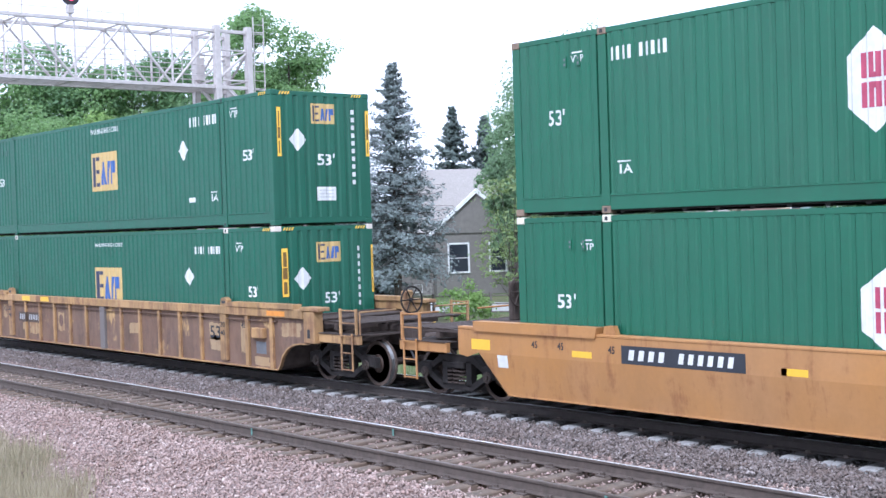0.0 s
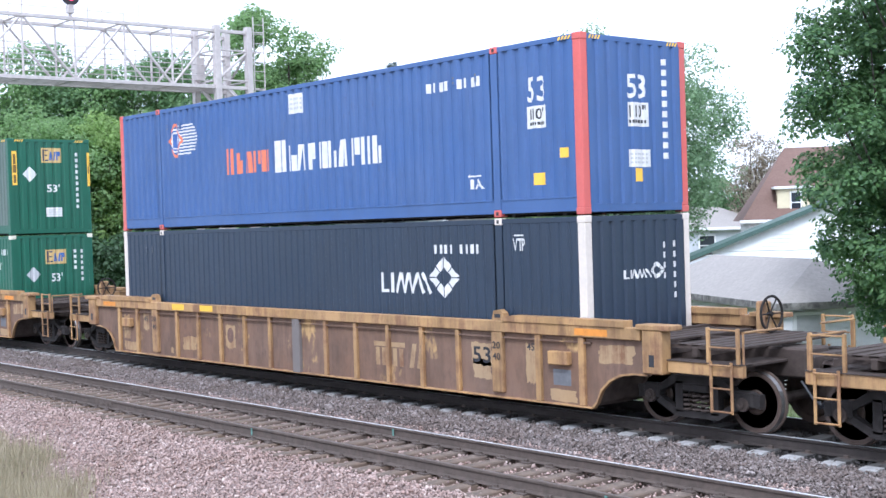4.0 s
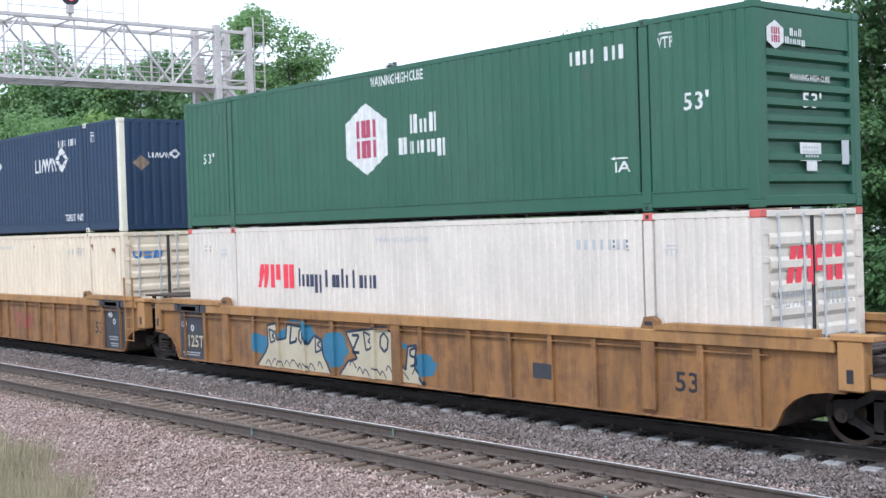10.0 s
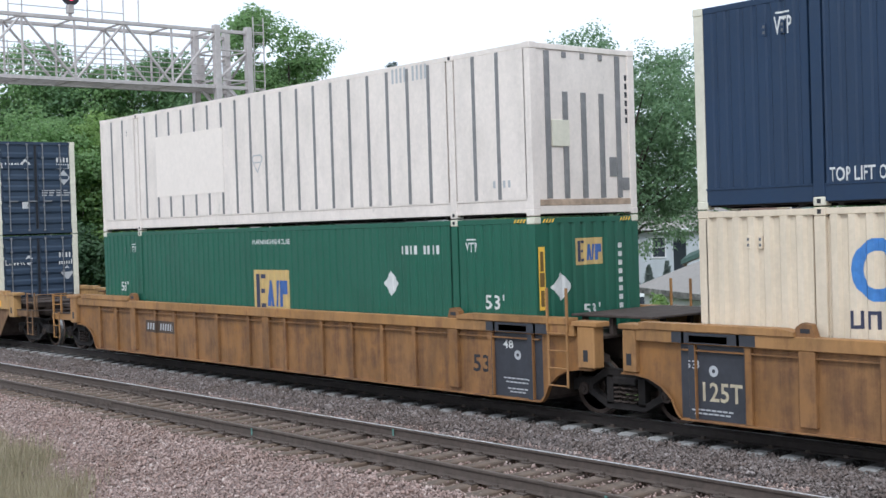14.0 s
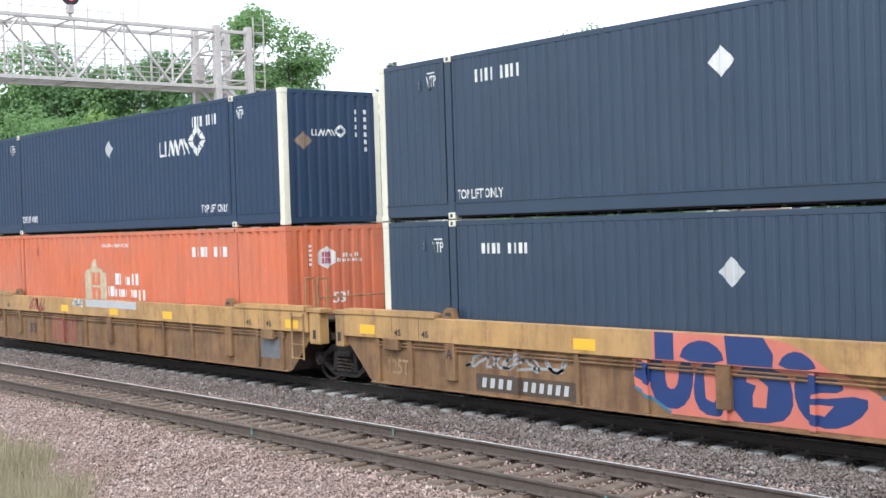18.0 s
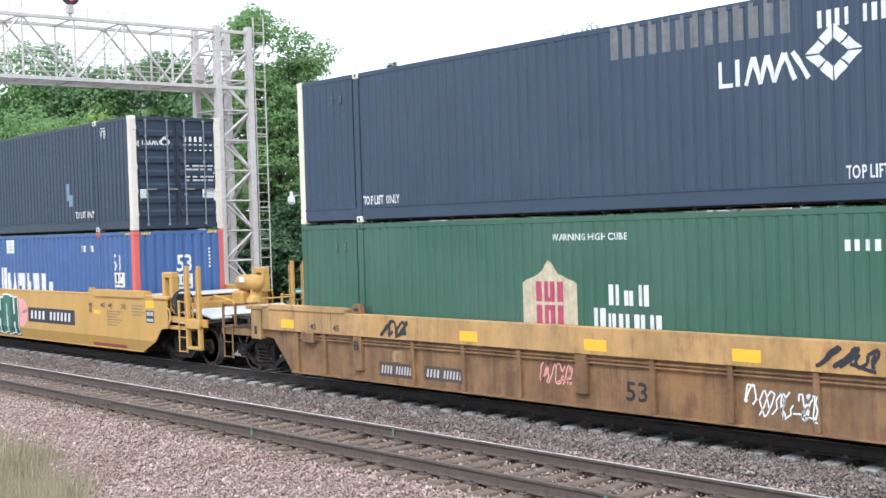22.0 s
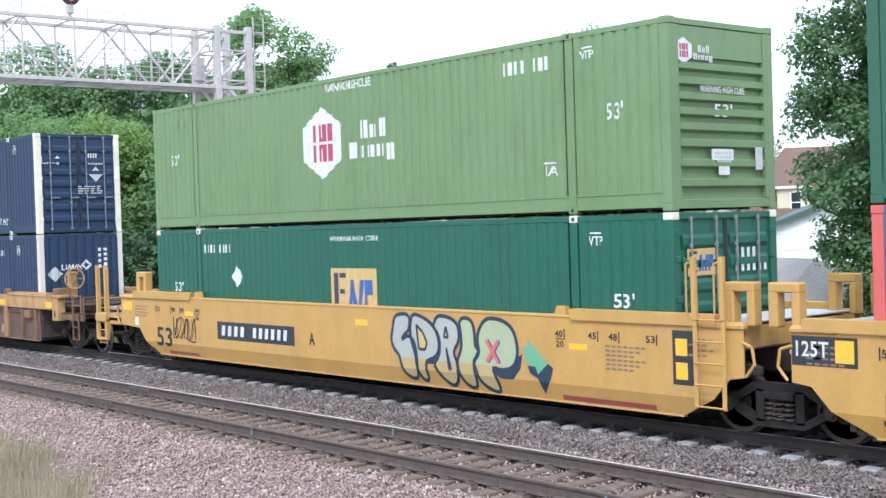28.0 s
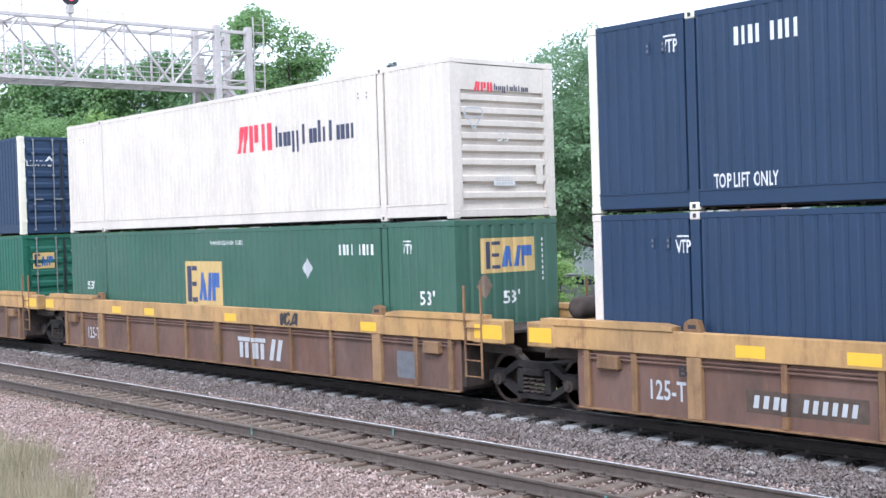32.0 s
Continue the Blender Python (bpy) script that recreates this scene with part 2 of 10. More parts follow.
RUST_CAR = paint("rusty_brown_car_paint", (0.178, 0.098, 0.060), wear=(0.105, 0.062, 0.048), amount=0.5, fade=0.2, patch=(0.46, 0.29, 0.125), patch_at=0.62, rough=0.75, seed=3, pits=1)
TAN_CAR = paint("worn_yellow_car_paint", (0.44, 0.255, 0.10), wear=(0.17, 0.08, 0.045), amount=0.72, fade=0.2, rough=0.65, seed=5, pits=1)
OCHRE_CAR = paint("orange_brown_car_paint", (0.285, 0.133, 0.040), wear=(0.12, 0.056, 0.028), amount=0.68, fade=0.15, rough=0.6, seed=1, pits=1)
OCHRE_TOP = paint("orange_brown_rail_paint", (0.38, 0.188, 0.056), wear=(0.20, 0.09, 0.04), amount=0.5, fade=0.15, rough=0.6, seed=6, pits=1)
BROWN_CAR = paint("brown_yellow_car_paint", (0.248, 0.130, 0.050), wear=(0.12, 0.056, 0.03), amount=0.72, fade=0.2, rough=0.7, seed=8, pits=1)
CHORD_TAN = paint("yellow_tan_rail_paint", (0.48, 0.275, 0.098), wear=(0.24, 0.115, 0.055), amount=0.5, fade=0.2, rough=0.6, seed=13, pits=1)
SOOTPLATE = plain("sooty_brown_number_plate", (0.075, 0.05, 0.036), 0.75, var=0.35)
POST_TAN = paint("tan_brown_post_paint", (0.315, 0.178, 0.078), wear=(0.15, 0.075, 0.045), amount=0.55, fade=0.2, rough=0.7, seed=17, pits=1)
SMOKE_CAR = paint("sooty_brown_car_paint", (0.145, 0.072, 0.048), wear=(0.28, 0.14, 0.065), amount=0.22, fade=0.2, rough=0.75, seed=9, pits=1)
GOLD_CAR = paint("bright_yellow_car_paint", (0.50, 0.285, 0.072), wear=(0.45, 0.25, 0.08), amount=0.18, fade=0.12, rough=0.5, seed=4)
AMBER_CAR = paint("orange_tan_car_paint", (0.40, 0.185, 0.05), wear=(0.22, 0.09, 0.035), amount=0.45, fade=0.2, rough=0.6, seed=11)
CONSPIC = plain("yellow_reflective_strip", (0.72, 0.41, 0.03), 0.4, bumpy=0, var=0.05)
DARKPANEL = plain("dark_grey_stencil_panel", (0.035, 0.036, 0.045), 0.6, var=0.2)
for m_, k_ in ((DARKSTEEL, 0.15), (BROWNSTEEL, 0.2)):
    m_.node_tree.nodes["Principled BSDF"].inputs["Specular IOR Level"].default_value = k_
BARGREY = plain("grey_painted_steel_bar", (0.20, 0.20, 0.21), 0.5, 0.2, var=0.2)
RUSTWHEEL = plain("rusty_wheel_steel", (0.075, 0.050, 0.039), 0.85, 0.0, var=0.3, scale=7, bumpy=0.2)
DOORWHITE = paint("off_white_door_paint", (0.68, 0.605, 0.52), amount=0.12, fade=0.05, seed=18, wear=(0.5, 0.42, 0.35))
RAILSIDE = plain("rusty_rail_side", (0.092, 0.070, 0.058), 0.85, 0.1, var=0.3, scale=10)
RAILTOP = plain("polished_rail_head", (0.78, 0.78, 0.80), 0.42, 0.75, var=0.08, scale=3, bumpy=0)
# darker copy of the rail side: soot plus the cars' shade in its colour
RAILSHADED = plain("sooty_shaded_rail_side", (0.040, 0.031, 0.027), 0.85, 0.1, var=0.3, scale=10)
RAILDULL = plain("dull_rail_head", (0.15, 0.122, 0.105), 0.5, 0.5, var=0.15, scale=3, bumpy=0)
TIEWOOD = paint("weathered_tie_wood", (0.17, 0.12, 0.086), wear=(0.06, 0.045, 0.038), amount=0.6, fade=0.3, rough=0.9, seed=2, pits=3)
TIECONC = plain("pale_concrete_tie", (0.32, 0.31, 0.30), 0.85, var=0.2, scale=12, bumpy=0.25)
# dark tie colour stands for the train's shade as well as grease
TIESHADED = plain("greasy_shaded_concrete_tie", (0.075, 0.07, 0.066), 0.8, var=0.3, scale=9, bumpy=0.25)
BROWNPLATE = plain("rusty_brown_plate", (0.20, 0.14, 0.10), 0.7, var=0.3)
CREAMMARK = plain("cream_marking_paint", (0.47, 0.40, 0.28), 0.6, var=0.25, bumpy=0)
BRIGHTRED = plain("bright_red_marking_paint", (0.68, 0.04, 0.07), 0.5, var=0.05, bumpy=0)
PALERED = plain("faded_red_marking_paint", (0.62, 0.17, 0.09), 0.6, var=0.1, bumpy=0)
GREYSCUFF = plain("grey_scuffed_paint", (0.13, 0.13, 0.14), 0.7, var=0.2, bumpy=0)
PALEBLUE = plain("pale_blue_scrape", (0.16, 0.24, 0.33), 0.7, var=0.1, bumpy=0)
STRIPBROWN = plain("dark_strip_marks", (0.16, 0.09, 0.02), 0.6, bumpy=0)


# ---------------- ground and tracks ----------------
PINK = [(0.34, 0.242, 0.215), (0.45, 0.338, 0.298), (0.19, 0.14, 0.126), (0.52, 0.40, 0.355), (0.40, 0.27, 0.232), (0.66, 0.55, 0.50)]
GREYST = [(0.15, 0.118, 0.106), (0.235, 0.195, 0.18), (0.095, 0.076, 0.070), (0.28, 0.24, 0.225), (0.195, 0.145, 0.128), (0.42, 0.375, 0.36)]
# near-black tones: the train's shade put into the stone colour, with some grease
SHADEDST = [(0.030, 0.027, 0.025), (0.050, 0.045, 0.042), (0.022, 0.020, 0.019), (0.062, 0.056, 0.052), (0.042, 0.034, 0.030), (0.078, 0.070, 0.066)]
BALLAST_PINK = stone("pink_quartzite_ballast", PINK)
BALLAST_GREY = stone("grey_ballast", GREYST)
BALLAST_SHADED = stone("greasy_shaded_ballast", SHADEDST)
GROUND_Z = -1.5


def ground_height(x, y):
    """The lie of the land across the tracks: two ballast beds, a verge in front, lower ground behind."""
    pts = [(-60, -2.2), (-16, -1.7), (-12.5, -1.1), (-8.4, -0.78), (-6.3, -0.38), (-5.7, -0.322), (-5.1, -0.36), (-3.1, -0.36), (-2.2, -0.215), (1.9, -0.215), (3.4, -0.75), (6.5, GROUND_Z), (900, GROUND_Z)]
    for (a, za), (b, zb) in zip(pts, pts[1:]):
        if y <= b:
            t = max(0.0, (y - a) / (b - a))
            return za + (zb - za) * t
    return GROUND_Z


def ground_material():
    m, n, l, b = shader("ground_soil_and_grass")
    co = n.new("ShaderNodeTexCoord").outputs["Object"]
    sep = n.new("ShaderNodeSeparateXYZ")
    l.new(co, sep.inputs[0])
    vor = n.new("ShaderNodeTexVoronoi")
    vor.inputs["Scale"].default_value = 24
    l.new(co, vor.inputs["Vector"])
    rgb = n.new("ShaderNodeSeparateColor")
    l.new(vor.outputs["Color"], rgb.inputs[0])
    pink = ramp(n, l, rgb.outputs[0], [(i / 5, dim(c, 0.75)) for i, c in enumerate(PINK)])
    grey_ = ramp(n, l, rgb.outputs[1], [(i / 5, dim(c, 0.72)) for i, c in enumerate(GREYST)])
    big = noise_node(n, l, co, 0.25, 5)
    fine = noise_node(n, l, co, 9, 6)
    grass = mix(n, l, fine, (0.05, 0.085, 0.022), (0.12, 0.16, 0.05))
    grass = mix(n, l, ramp(n, l, big, [(0.45, (0, 0, 0)), (0.65, (0.6,) * 3)]), grass, (0.20, 0.17, 0.09))

    def band(a, c):
        r = n.new("ShaderNodeMapRange")
        r.inputs["From Min"].default_value, r.inputs["From Max"].default_value = a, c
        l.new(sep.outputs["Y"], r.inputs["Value"])
        return r.outputs["Result"]

    col = mix(n, l, band(-12.0, -10.6), grass, pink)
    col = mix(n, l, band(-3.6, -2.6), col, grey_)
    # the train's shade is painted into the ground colour along its track
    shaded_bed = ramp(n, l, rgb.outputs[2], [(i / 5, c) for i, c in enumerate(SHADEDST)])
    col = mix(n, l, band(-1.35, -1.1), col, shaded_bed)
    col = mix(n, l, band(3.6, 5.0), col, grass)
    l.new(col, b.inputs["Base Color"])
    b.inputs["Roughness"].default_value = 0.95
    inv = n.new("ShaderNodeMath")
    inv.operation = "SUBTRACT"
    inv.inputs[0].default_value = 1.0
    l.new(vor.outputs["Distance"], inv.inputs[1])
    bump(n, l, b, inv.outputs[0], 0.8, 0.05)
    return m


def build_ground():
    xs = [-900, -300, -120, -80] + list(np.arange(-60, 20.1, 1.0)) + [30, 60, 150, 600]
    ys = [-60, -30, -20] + list(np.arange(-16, 10.1, 0.4)) + [14, 20, 30, 50, 90, 200, 900]
    v, f = [], []
    for y in ys:
        for x in xs:
            z = ground_height(x, y) - (0.05 if -8.5 < y < 2.2 else 0)
            z += 0.05 * noise.noise((x * 0.6, y * 0.6, 0)) if -14 < y < 14 else 0
            v.append((x, y, z))
    w = len(xs)
    for j in range(len(ys) - 1):
        for i in range(w - 1):
            f.append((j * w + i, j * w + i + 1, (j + 1) * w + i + 1, (j + 1) * w + i))
    g = part("ground", big_mesh("ground", v, f), ground_material())
    tagged(g, "ballast, soil and rough grass beside the railway", "ground", kind="structure")


STONE_V = np.array([(1, 0, 0), (-1, 0, 0), (0, 1, 0), (0, -1, 0), (0, 0, 1), (0, 0, -1)], float)
STONE_F = np.array([(0, 2, 4), (2, 1, 4), (1, 3, 4), (3, 0, 4), (2, 0, 5), (1, 2, 5), (3, 1, 5), (0, 3, 5)])


def rocks(name, label, material, rng, n, place, size):
    """Loose stones scattered by place(rng, n) -> x, y, z arrays."""
    x, y, z = place(rng, n)
    n = len(x)
    s = size * np.exp(rng.normal(0, 0.28, n))
    sq = rng.uniform(0.55, 1.25, (n, 1, 3))
    vert = STONE_V[None] * sq * (1 + rng.uniform(-0.3, 0.3, (n, 6, 1))) + rng.normal(0, 0.24, (n, 6, 3))
    q = rng.normal(size=(n, 4))
    q /= np.linalg.norm(q, axis=1, keepdims=True)
    w, i, j, k = q.T
    rot = np.stack([1 - 2 * (j * j + k * k), 2 * (i * j - k * w), 2 * (i * k + j * w), 2 * (i * j + k * w), 1 - 2 * (i * i + k * k), 2 * (j * k - i * w),
                    2 * (i * k - j * w), 2 * (j * k + i * w), 1 - 2 * (i * i + j * j)], 1).reshape(n, 3, 3)
    vert = np.einsum("nab,nvb->nva", rot, vert) * (0.5 * s)[:, None, None]
    vert += np.stack([x, y, z], 1)[:, None, :]
    faces = (STONE_F[None] + 6 * np.arange(n)[:, None, None]).reshape(-1, 3)
    ob = part(name, big_mesh(name, vert.reshape(-1, 3), faces), material)
    return tagged(ob, label, "ballast", kind="stuff")


def height_array(y):
    return np.array([ground_height(0, float(v)) for v in y])


def scatter_front(rng, n):
    x = 4.5 - 27 * rng.random(n) ** 1.25
    y = rng.uniform(-10.4, -2.5, n)
    keep = ((y < -5.2) | (y > -3.0) | (rng.random(n) < 0.36)) & ((y > -8.0) | (x > -6))
    x, y = x[keep], y[keep]
    return x, y, height_array(y) + rng.uniform(-0.035, 0.02, len(x))


def scatter_mid(rng, n):
    x = 6.5 - 36 * rng.random(n) ** 1.2
    y = rng.uniform(-2.95, -1.12, n)
    return x, y, height_array(y) + rng.uniform(-0.035, 0.02, len(x))


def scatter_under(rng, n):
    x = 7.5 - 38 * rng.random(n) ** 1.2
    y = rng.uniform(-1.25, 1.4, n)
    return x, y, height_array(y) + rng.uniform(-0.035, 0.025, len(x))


def rail_profile():
    return [(-0.07, 0), (0.07, 0), (0.07, 0.012), (0.012, 0.03), (0.009, 0.125), (0.033, 0.14), (0.036, 0.168), (0.026, 0.176), (-0.026, 0.176), (-0.036, 0.168), (-0.033, 0.14), (-0.009, 0.125), (-0.012, 0.03), (-0.07, 0.012)]


def build_track(name, label, y, top, tie_mat, head_mats, spacing, x0, x1, concrete):
    t = thing(name, label, "railway track", kind="structure")
    for s, hm in zip((-1, 1), head_mats):
        yc = y + s * 0.7535
        side = RAILSHADED if concrete else RAILSIDE
        rail = part("rail", Geo().prism([(yc + a, top - 0.176 + b) for a, b in rail_profile()], 0, x0, x1), side, t, "rusty steel rail")
        part("rail_head", Geo().prism([(yc - 0.033, top - 0.010), (yc + 0.033, top - 0.010), (yc + 0.024, top + 0.002), (yc - 0.024, top + 0.002)], 0, x0, x1), hm, rail, "bright worn running surface")
    shapes = []
    rnd = random.Random(5)
    for k in range(3):
        g = Geo()
        if concrete:
            g.prism([(-1.29, -0.2), (1.29, -0.2), (1.29, -0.02), (1.2, 0.0), (0.45, 0.0), (0.3, -0.05), (-0.3, -0.05), (-0.45, 0.0), (-1.2, 0.0), (-1.29, -0.02)], 0, -0.13, 0.13)
        else:
            g.box(-0.115, 0.115, -1.28 - 0.04 * k, 1.29 - 0.03 * k, -0.17, 0, 0.018)
        shapes.append(g.mesh("tie"))
    # thin dark shell: grease and the train's shade painted over each tie's middle
    dark_shell = Geo().box(-0.134, 0.134, -1.08, 1.08, -0.18, 0.003, 0.004).mesh("shaded_top")
    x, i = x0 + 0.3, 0
    while x < x1 - 0.2:
        ob = part("tie", shapes[i % 3], tie_mat, t)
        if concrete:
            part("shaded_top", dark_shell, TIESHADED, ob)
        ob.matrix_basis = pose(x + rnd.uniform(-0.03, 0.03), y + rnd.uniform(-0.04, 0.04), top - 0.176 - (0.0 if concrete else 0.014), 0, 0, rnd.uniform(-1.2, 1.2) * (0.3 if concrete else 1))
        x += spacing
        i += 1
    g = Geo()
    x = x0 + 0.3
    while x < x1 - 0.2:
        for s in (-1, 1):
            yc = y + s * 0.7535
            g.box(x - 0.09, x + 0.09, yc - 0.16, yc + 0.16, top - 0.192, top - 0.172)
            for d in (-0.09, 0.09):
                g.box(x - 0.035, x + 0.035, yc + d - 0.014, yc + d + 0.014, top - 0.175, top - 0.135)
        x += spacing
    part("tie_plates", g, RAILSIDE, t, "rusted tie plates and spikes")["kind"] = "stuff"
    return t


def build_tracks():
    near = build_track("railway_track_near", "empty track with rusty rails on weathered wooden ties", -4.05, -0.13, TIEWOOD, (RAILDULL, RAILTOP), 0.5, -72, 9, False)
    build_track("railway_track_far", "track with pale concrete ties under the train", 0.0, 0.0, TIECONC, (RAILTOP, RAILTOP), 0.61, -72, 12, True)
    # bolted joints and painted marks on the near rails
    for x, yc in ((-10.6, -4.80), (-11.9, -3.30)):
        g = Geo().box(x - 0.45, x + 0.45, yc - 0.032, yc - 0.012, -0.275, -0.165, 0.006)
        for d in (-0.32, -0.11, 0.11, 0.32):
            g.rod((x + d, yc - 0.05, -0.22), (x + d, yc - 0.03, -0.22), 0.018)
        part("joint_bar", g, RAILSIDE, near, "rusty bolted joint bar")
    teal = plain("faded_teal_paint", (0.11, 0.22, 0.19), 0.8)
    for x, yc in ((-4.85, -4.80), (-2.9, -3.30), (3.2, -4.80)):
        part("paint_mark", Geo().box(x - 0.022, x + 0.022, yc - 0.040, yc - 0.0365, -0.27, -0.15), teal, near, "faded teal paint mark on the rail")


# ---------------- trees ----------------
BARK = plain("grey_brown_bark", (0.085, 0.07, 0.058), 0.95, var=0.35, scale=6, bumpy=0.6)
LEAF_DARK = leafy("deep_green_leaves", (0.10, 0.18, 0.085), (0.20, 0.33, 0.145), 0.55)
LEAF_MID = leafy("mid_green_leaves", (0.125, 0.215, 0.085), (0.25, 0.39, 0.15), 0.55)
LEAF_GREY = leafy("grey_green_leaves", (0.12, 0.205, 0.115), (0.245, 0.365, 0.19), 0.55)
LEAF_YELLOW = leafy("yellow_green_leaves", (0.12, 0.18, 0.055), (0.27, 0.34, 0.14), 0.45)
LEAF_YELLOW2 = leafy("fresh_green_leaves", (0.15, 0.245, 0.07), (0.29, 0.42, 0.13), 0.55)
LEAF_MAPLE = leafy("maple_leaves", (0.045, 0.108, 0.064), (0.17, 0.295, 0.105), 0.5)
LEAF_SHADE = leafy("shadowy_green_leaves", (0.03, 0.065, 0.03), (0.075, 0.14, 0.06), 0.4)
NEEDLES = leafy("blue_grey_spruce_needles", (0.12, 0.145, 0.14), (0.25, 0.29, 0.28), 0.3)
NEEDLES_DK = leafy("dark_spruce_needles", (0.085, 0.115, 0.105), (0.17, 0.21, 0.19), 0.3)
BARETWIG = leafy("brownish_budding_twigs", (0.16, 0.125, 0.09), (0.36, 0.31, 0.23), 0.4)


def leaf_quads(centres, sizes, rng, droop=0.0, aspect=0.6, face=None):
    """Small bent leaves, two triangles each, at the centres; face gives the way that each one mostly looks."""
    n = len(centres)
    if face is None:
        d = rng.normal(size=(n, 3))
        d[:, 2] = d[:, 2] * 0.6 - droop
        d /= np.linalg.norm(d, axis=1, keepdims=True)
        s = np.cross(d, rng.normal(size=(n, 3)))
        s /= np.linalg.norm(s, axis=1, keepdims=True)
        up = np.cross(s, d)
    else:
        up = face + rng.normal(0, 0.42, (n, 3))
        up /= np.linalg.norm(up, axis=1, keepdims=True)
        d = np.cross(up, rng.normal(size=(n, 3)))
        d /= np.linalg.norm(d, axis=1, keepdims=True)
        s = np.cross(d, up)
    L, W = sizes[:, None], sizes[:, None] * aspect
    a = centres - d * L * 0.5
    b = centres + d * L * 0.5
    m1, m2 = centres + s * W * 0.5 - up * W * 0.18, centres - s * W * 0.5 - up * W * 0.18
    v = np.stack([a, m1, b, m2], 1).reshape(-1, 3)
    f = (np.array([[0, 1, 2], [0, 2, 3]])[None] + 4 * np.arange(n)[:, None, None]).reshape(-1, 3)
    return v, f


def limb(g, p, q, r0, r1, rng, n=4, wob=0.06):
    p, q = np.array(p, float), np.array(q, float)
    pts = [p + (q - p) * i / n + (rng.normal(0, wob, 3) * np.linalg.norm(q - p) / n if 0 < i < n else 0) for i in range(n + 1)]
    for i in range(n):
        g.rod(pts[i], pts[i + 1], r0 + (r1 - r0) * i / n, 7, r0 + (r1 - r0) * (i + 1) / n)
    return pts


def broad_tree(name, label, at, height, radius, leaf_mat, seed, leaves=9000, leaf=0.22, lobes=38, base=0.25, trunk_r=None, squash=1.0, gap=0.0, top_heavy=0.5, ground=None, lobe=0.36):
    """A broad-leaved tree: tapered trunk, limbs to every lobe, and a crown of lobes covered in small leaves."""
    rng = np.random.default_rng(seed)
    z0 = GROUND_Z if ground is None else ground
    t = thing(name, label, "tree", at=(at[0], at[1], z0))
    tr = trunk_r or 0.022 * height
    g = Geo()
    fork = height * (base + 0.1)
    limb(g, (0, 0, -0.15), (rng.normal(0, 0.15), rng.normal(0, 0.15), fork), tr * 1.25, tr * 0.8, rng, 5, 0.03)
    limb(g, (0, 0, fork * 0.9), (rng.normal(0, 0.05), rng.normal(0, 0.05), height * 0.78), tr * 0.75, tr * 0.12, rng, 6, 0.03)
    lo, hi = height * base, height
    cs, rs = [], []
    hz = (hi - lo) / 2
    for i in range(lobes):
        u = 1 - 2 * (i + 0.5) / lobes
        ang = i * 2.39996 + rng.normal(0, 0.25)
        deep = rng.uniform(0.80, 1.0) if i % 3 else rng.uniform(0.35, 0.75)
        wide = math.sqrt(1 - u * u) ** 0.8 * (1 + (top_heavy - 0.5) * u)
        lr = radius * lobe * rng.uniform(0.75, 1.2)
        k = deep * max(0.2, 1 - 0.75 * lobe)
        cs.append((radius * k * wide * math.cos(ang) * squash, radius * k * wide * math.sin(ang), lo + hz + (hz - lr * 0.75) * u * deep))
        rs.append(lr)
    for i, (c, r_) in enumerate(zip(cs, rs)):
        if i % 2 == 0:
            zs = fork * rng.uniform(0.75, 1.0) + 0.25 * max(0, c[2] - fork)
            limb(g, (0, 0, min(zs, height * 0.72)), (c[0] * 0.92, c[1] * 0.92, c[2] - 0.1 * r_), tr * 0.38, tr * 0.07, rng, 4, 0.10)
    part("trunk", g, BARK, t, smooth=True)
    cs, rs = np.array(cs), np.array(rs)
    # every lobe carries clumps, and every clump a shell of leaves that look outwards and up
    per = 16
    lobe_of = np.repeat(np.arange(len(rs)), per)
    out = rng.normal(size=(len(lobe_of), 3))
    out[:, 2] = np.abs(out[:, 2]) * np.where(rng.random(len(out)) < 0.72, 1, -1)
    out /= np.linalg.norm(out, axis=1, keepdims=True)
    clump = cs[lobe_of] + out * (rs[lobe_of] * rng.uniform(0.6, 0.95, len(out)))[:, None] * np.array([1, 1, 0.9])
    size = rs[lobe_of] * rng.uniform(0.34, 0.55, len(out))
    w = size ** 2
    idx = rng.choice(len(size), leaves, p=w / w.sum())
    d = rng.normal(size=(leaves, 3))
    d /= np.linalg.norm(d, axis=1, keepdims=True)
    d[:, 2] = np.where((d[:, 2] < -0.2) & (rng.random(leaves) < 0.6), -d[:, 2], d[:, 2])
    rad = size[idx] * (1 - 0.5 * rng.random(leaves) ** 2.0) * (1 + 0.16 * rng.normal(size=leaves))
    pos = clump[idx] + d * rad[:, None] * np.array([1.1, 1.1, 0.75])
    face = d * 0.7 + out[idx] * 0.35 + np.array([0, 0, 0.45])
    if gap:
        nz = np.array([noise.noise(Vector(q * 0.7)) for q in pos])
        pos, face = pos[nz > -0.5 + gap], face[nz > -0.5 + gap]
    v, f = leaf_quads(pos, leaf * rng.uniform(0.6, 1.4, len(pos)), rng, 0.25, 0.66, face)
    part("crown", big_mesh("crown", v, f), leaf_mat, t)
    return t


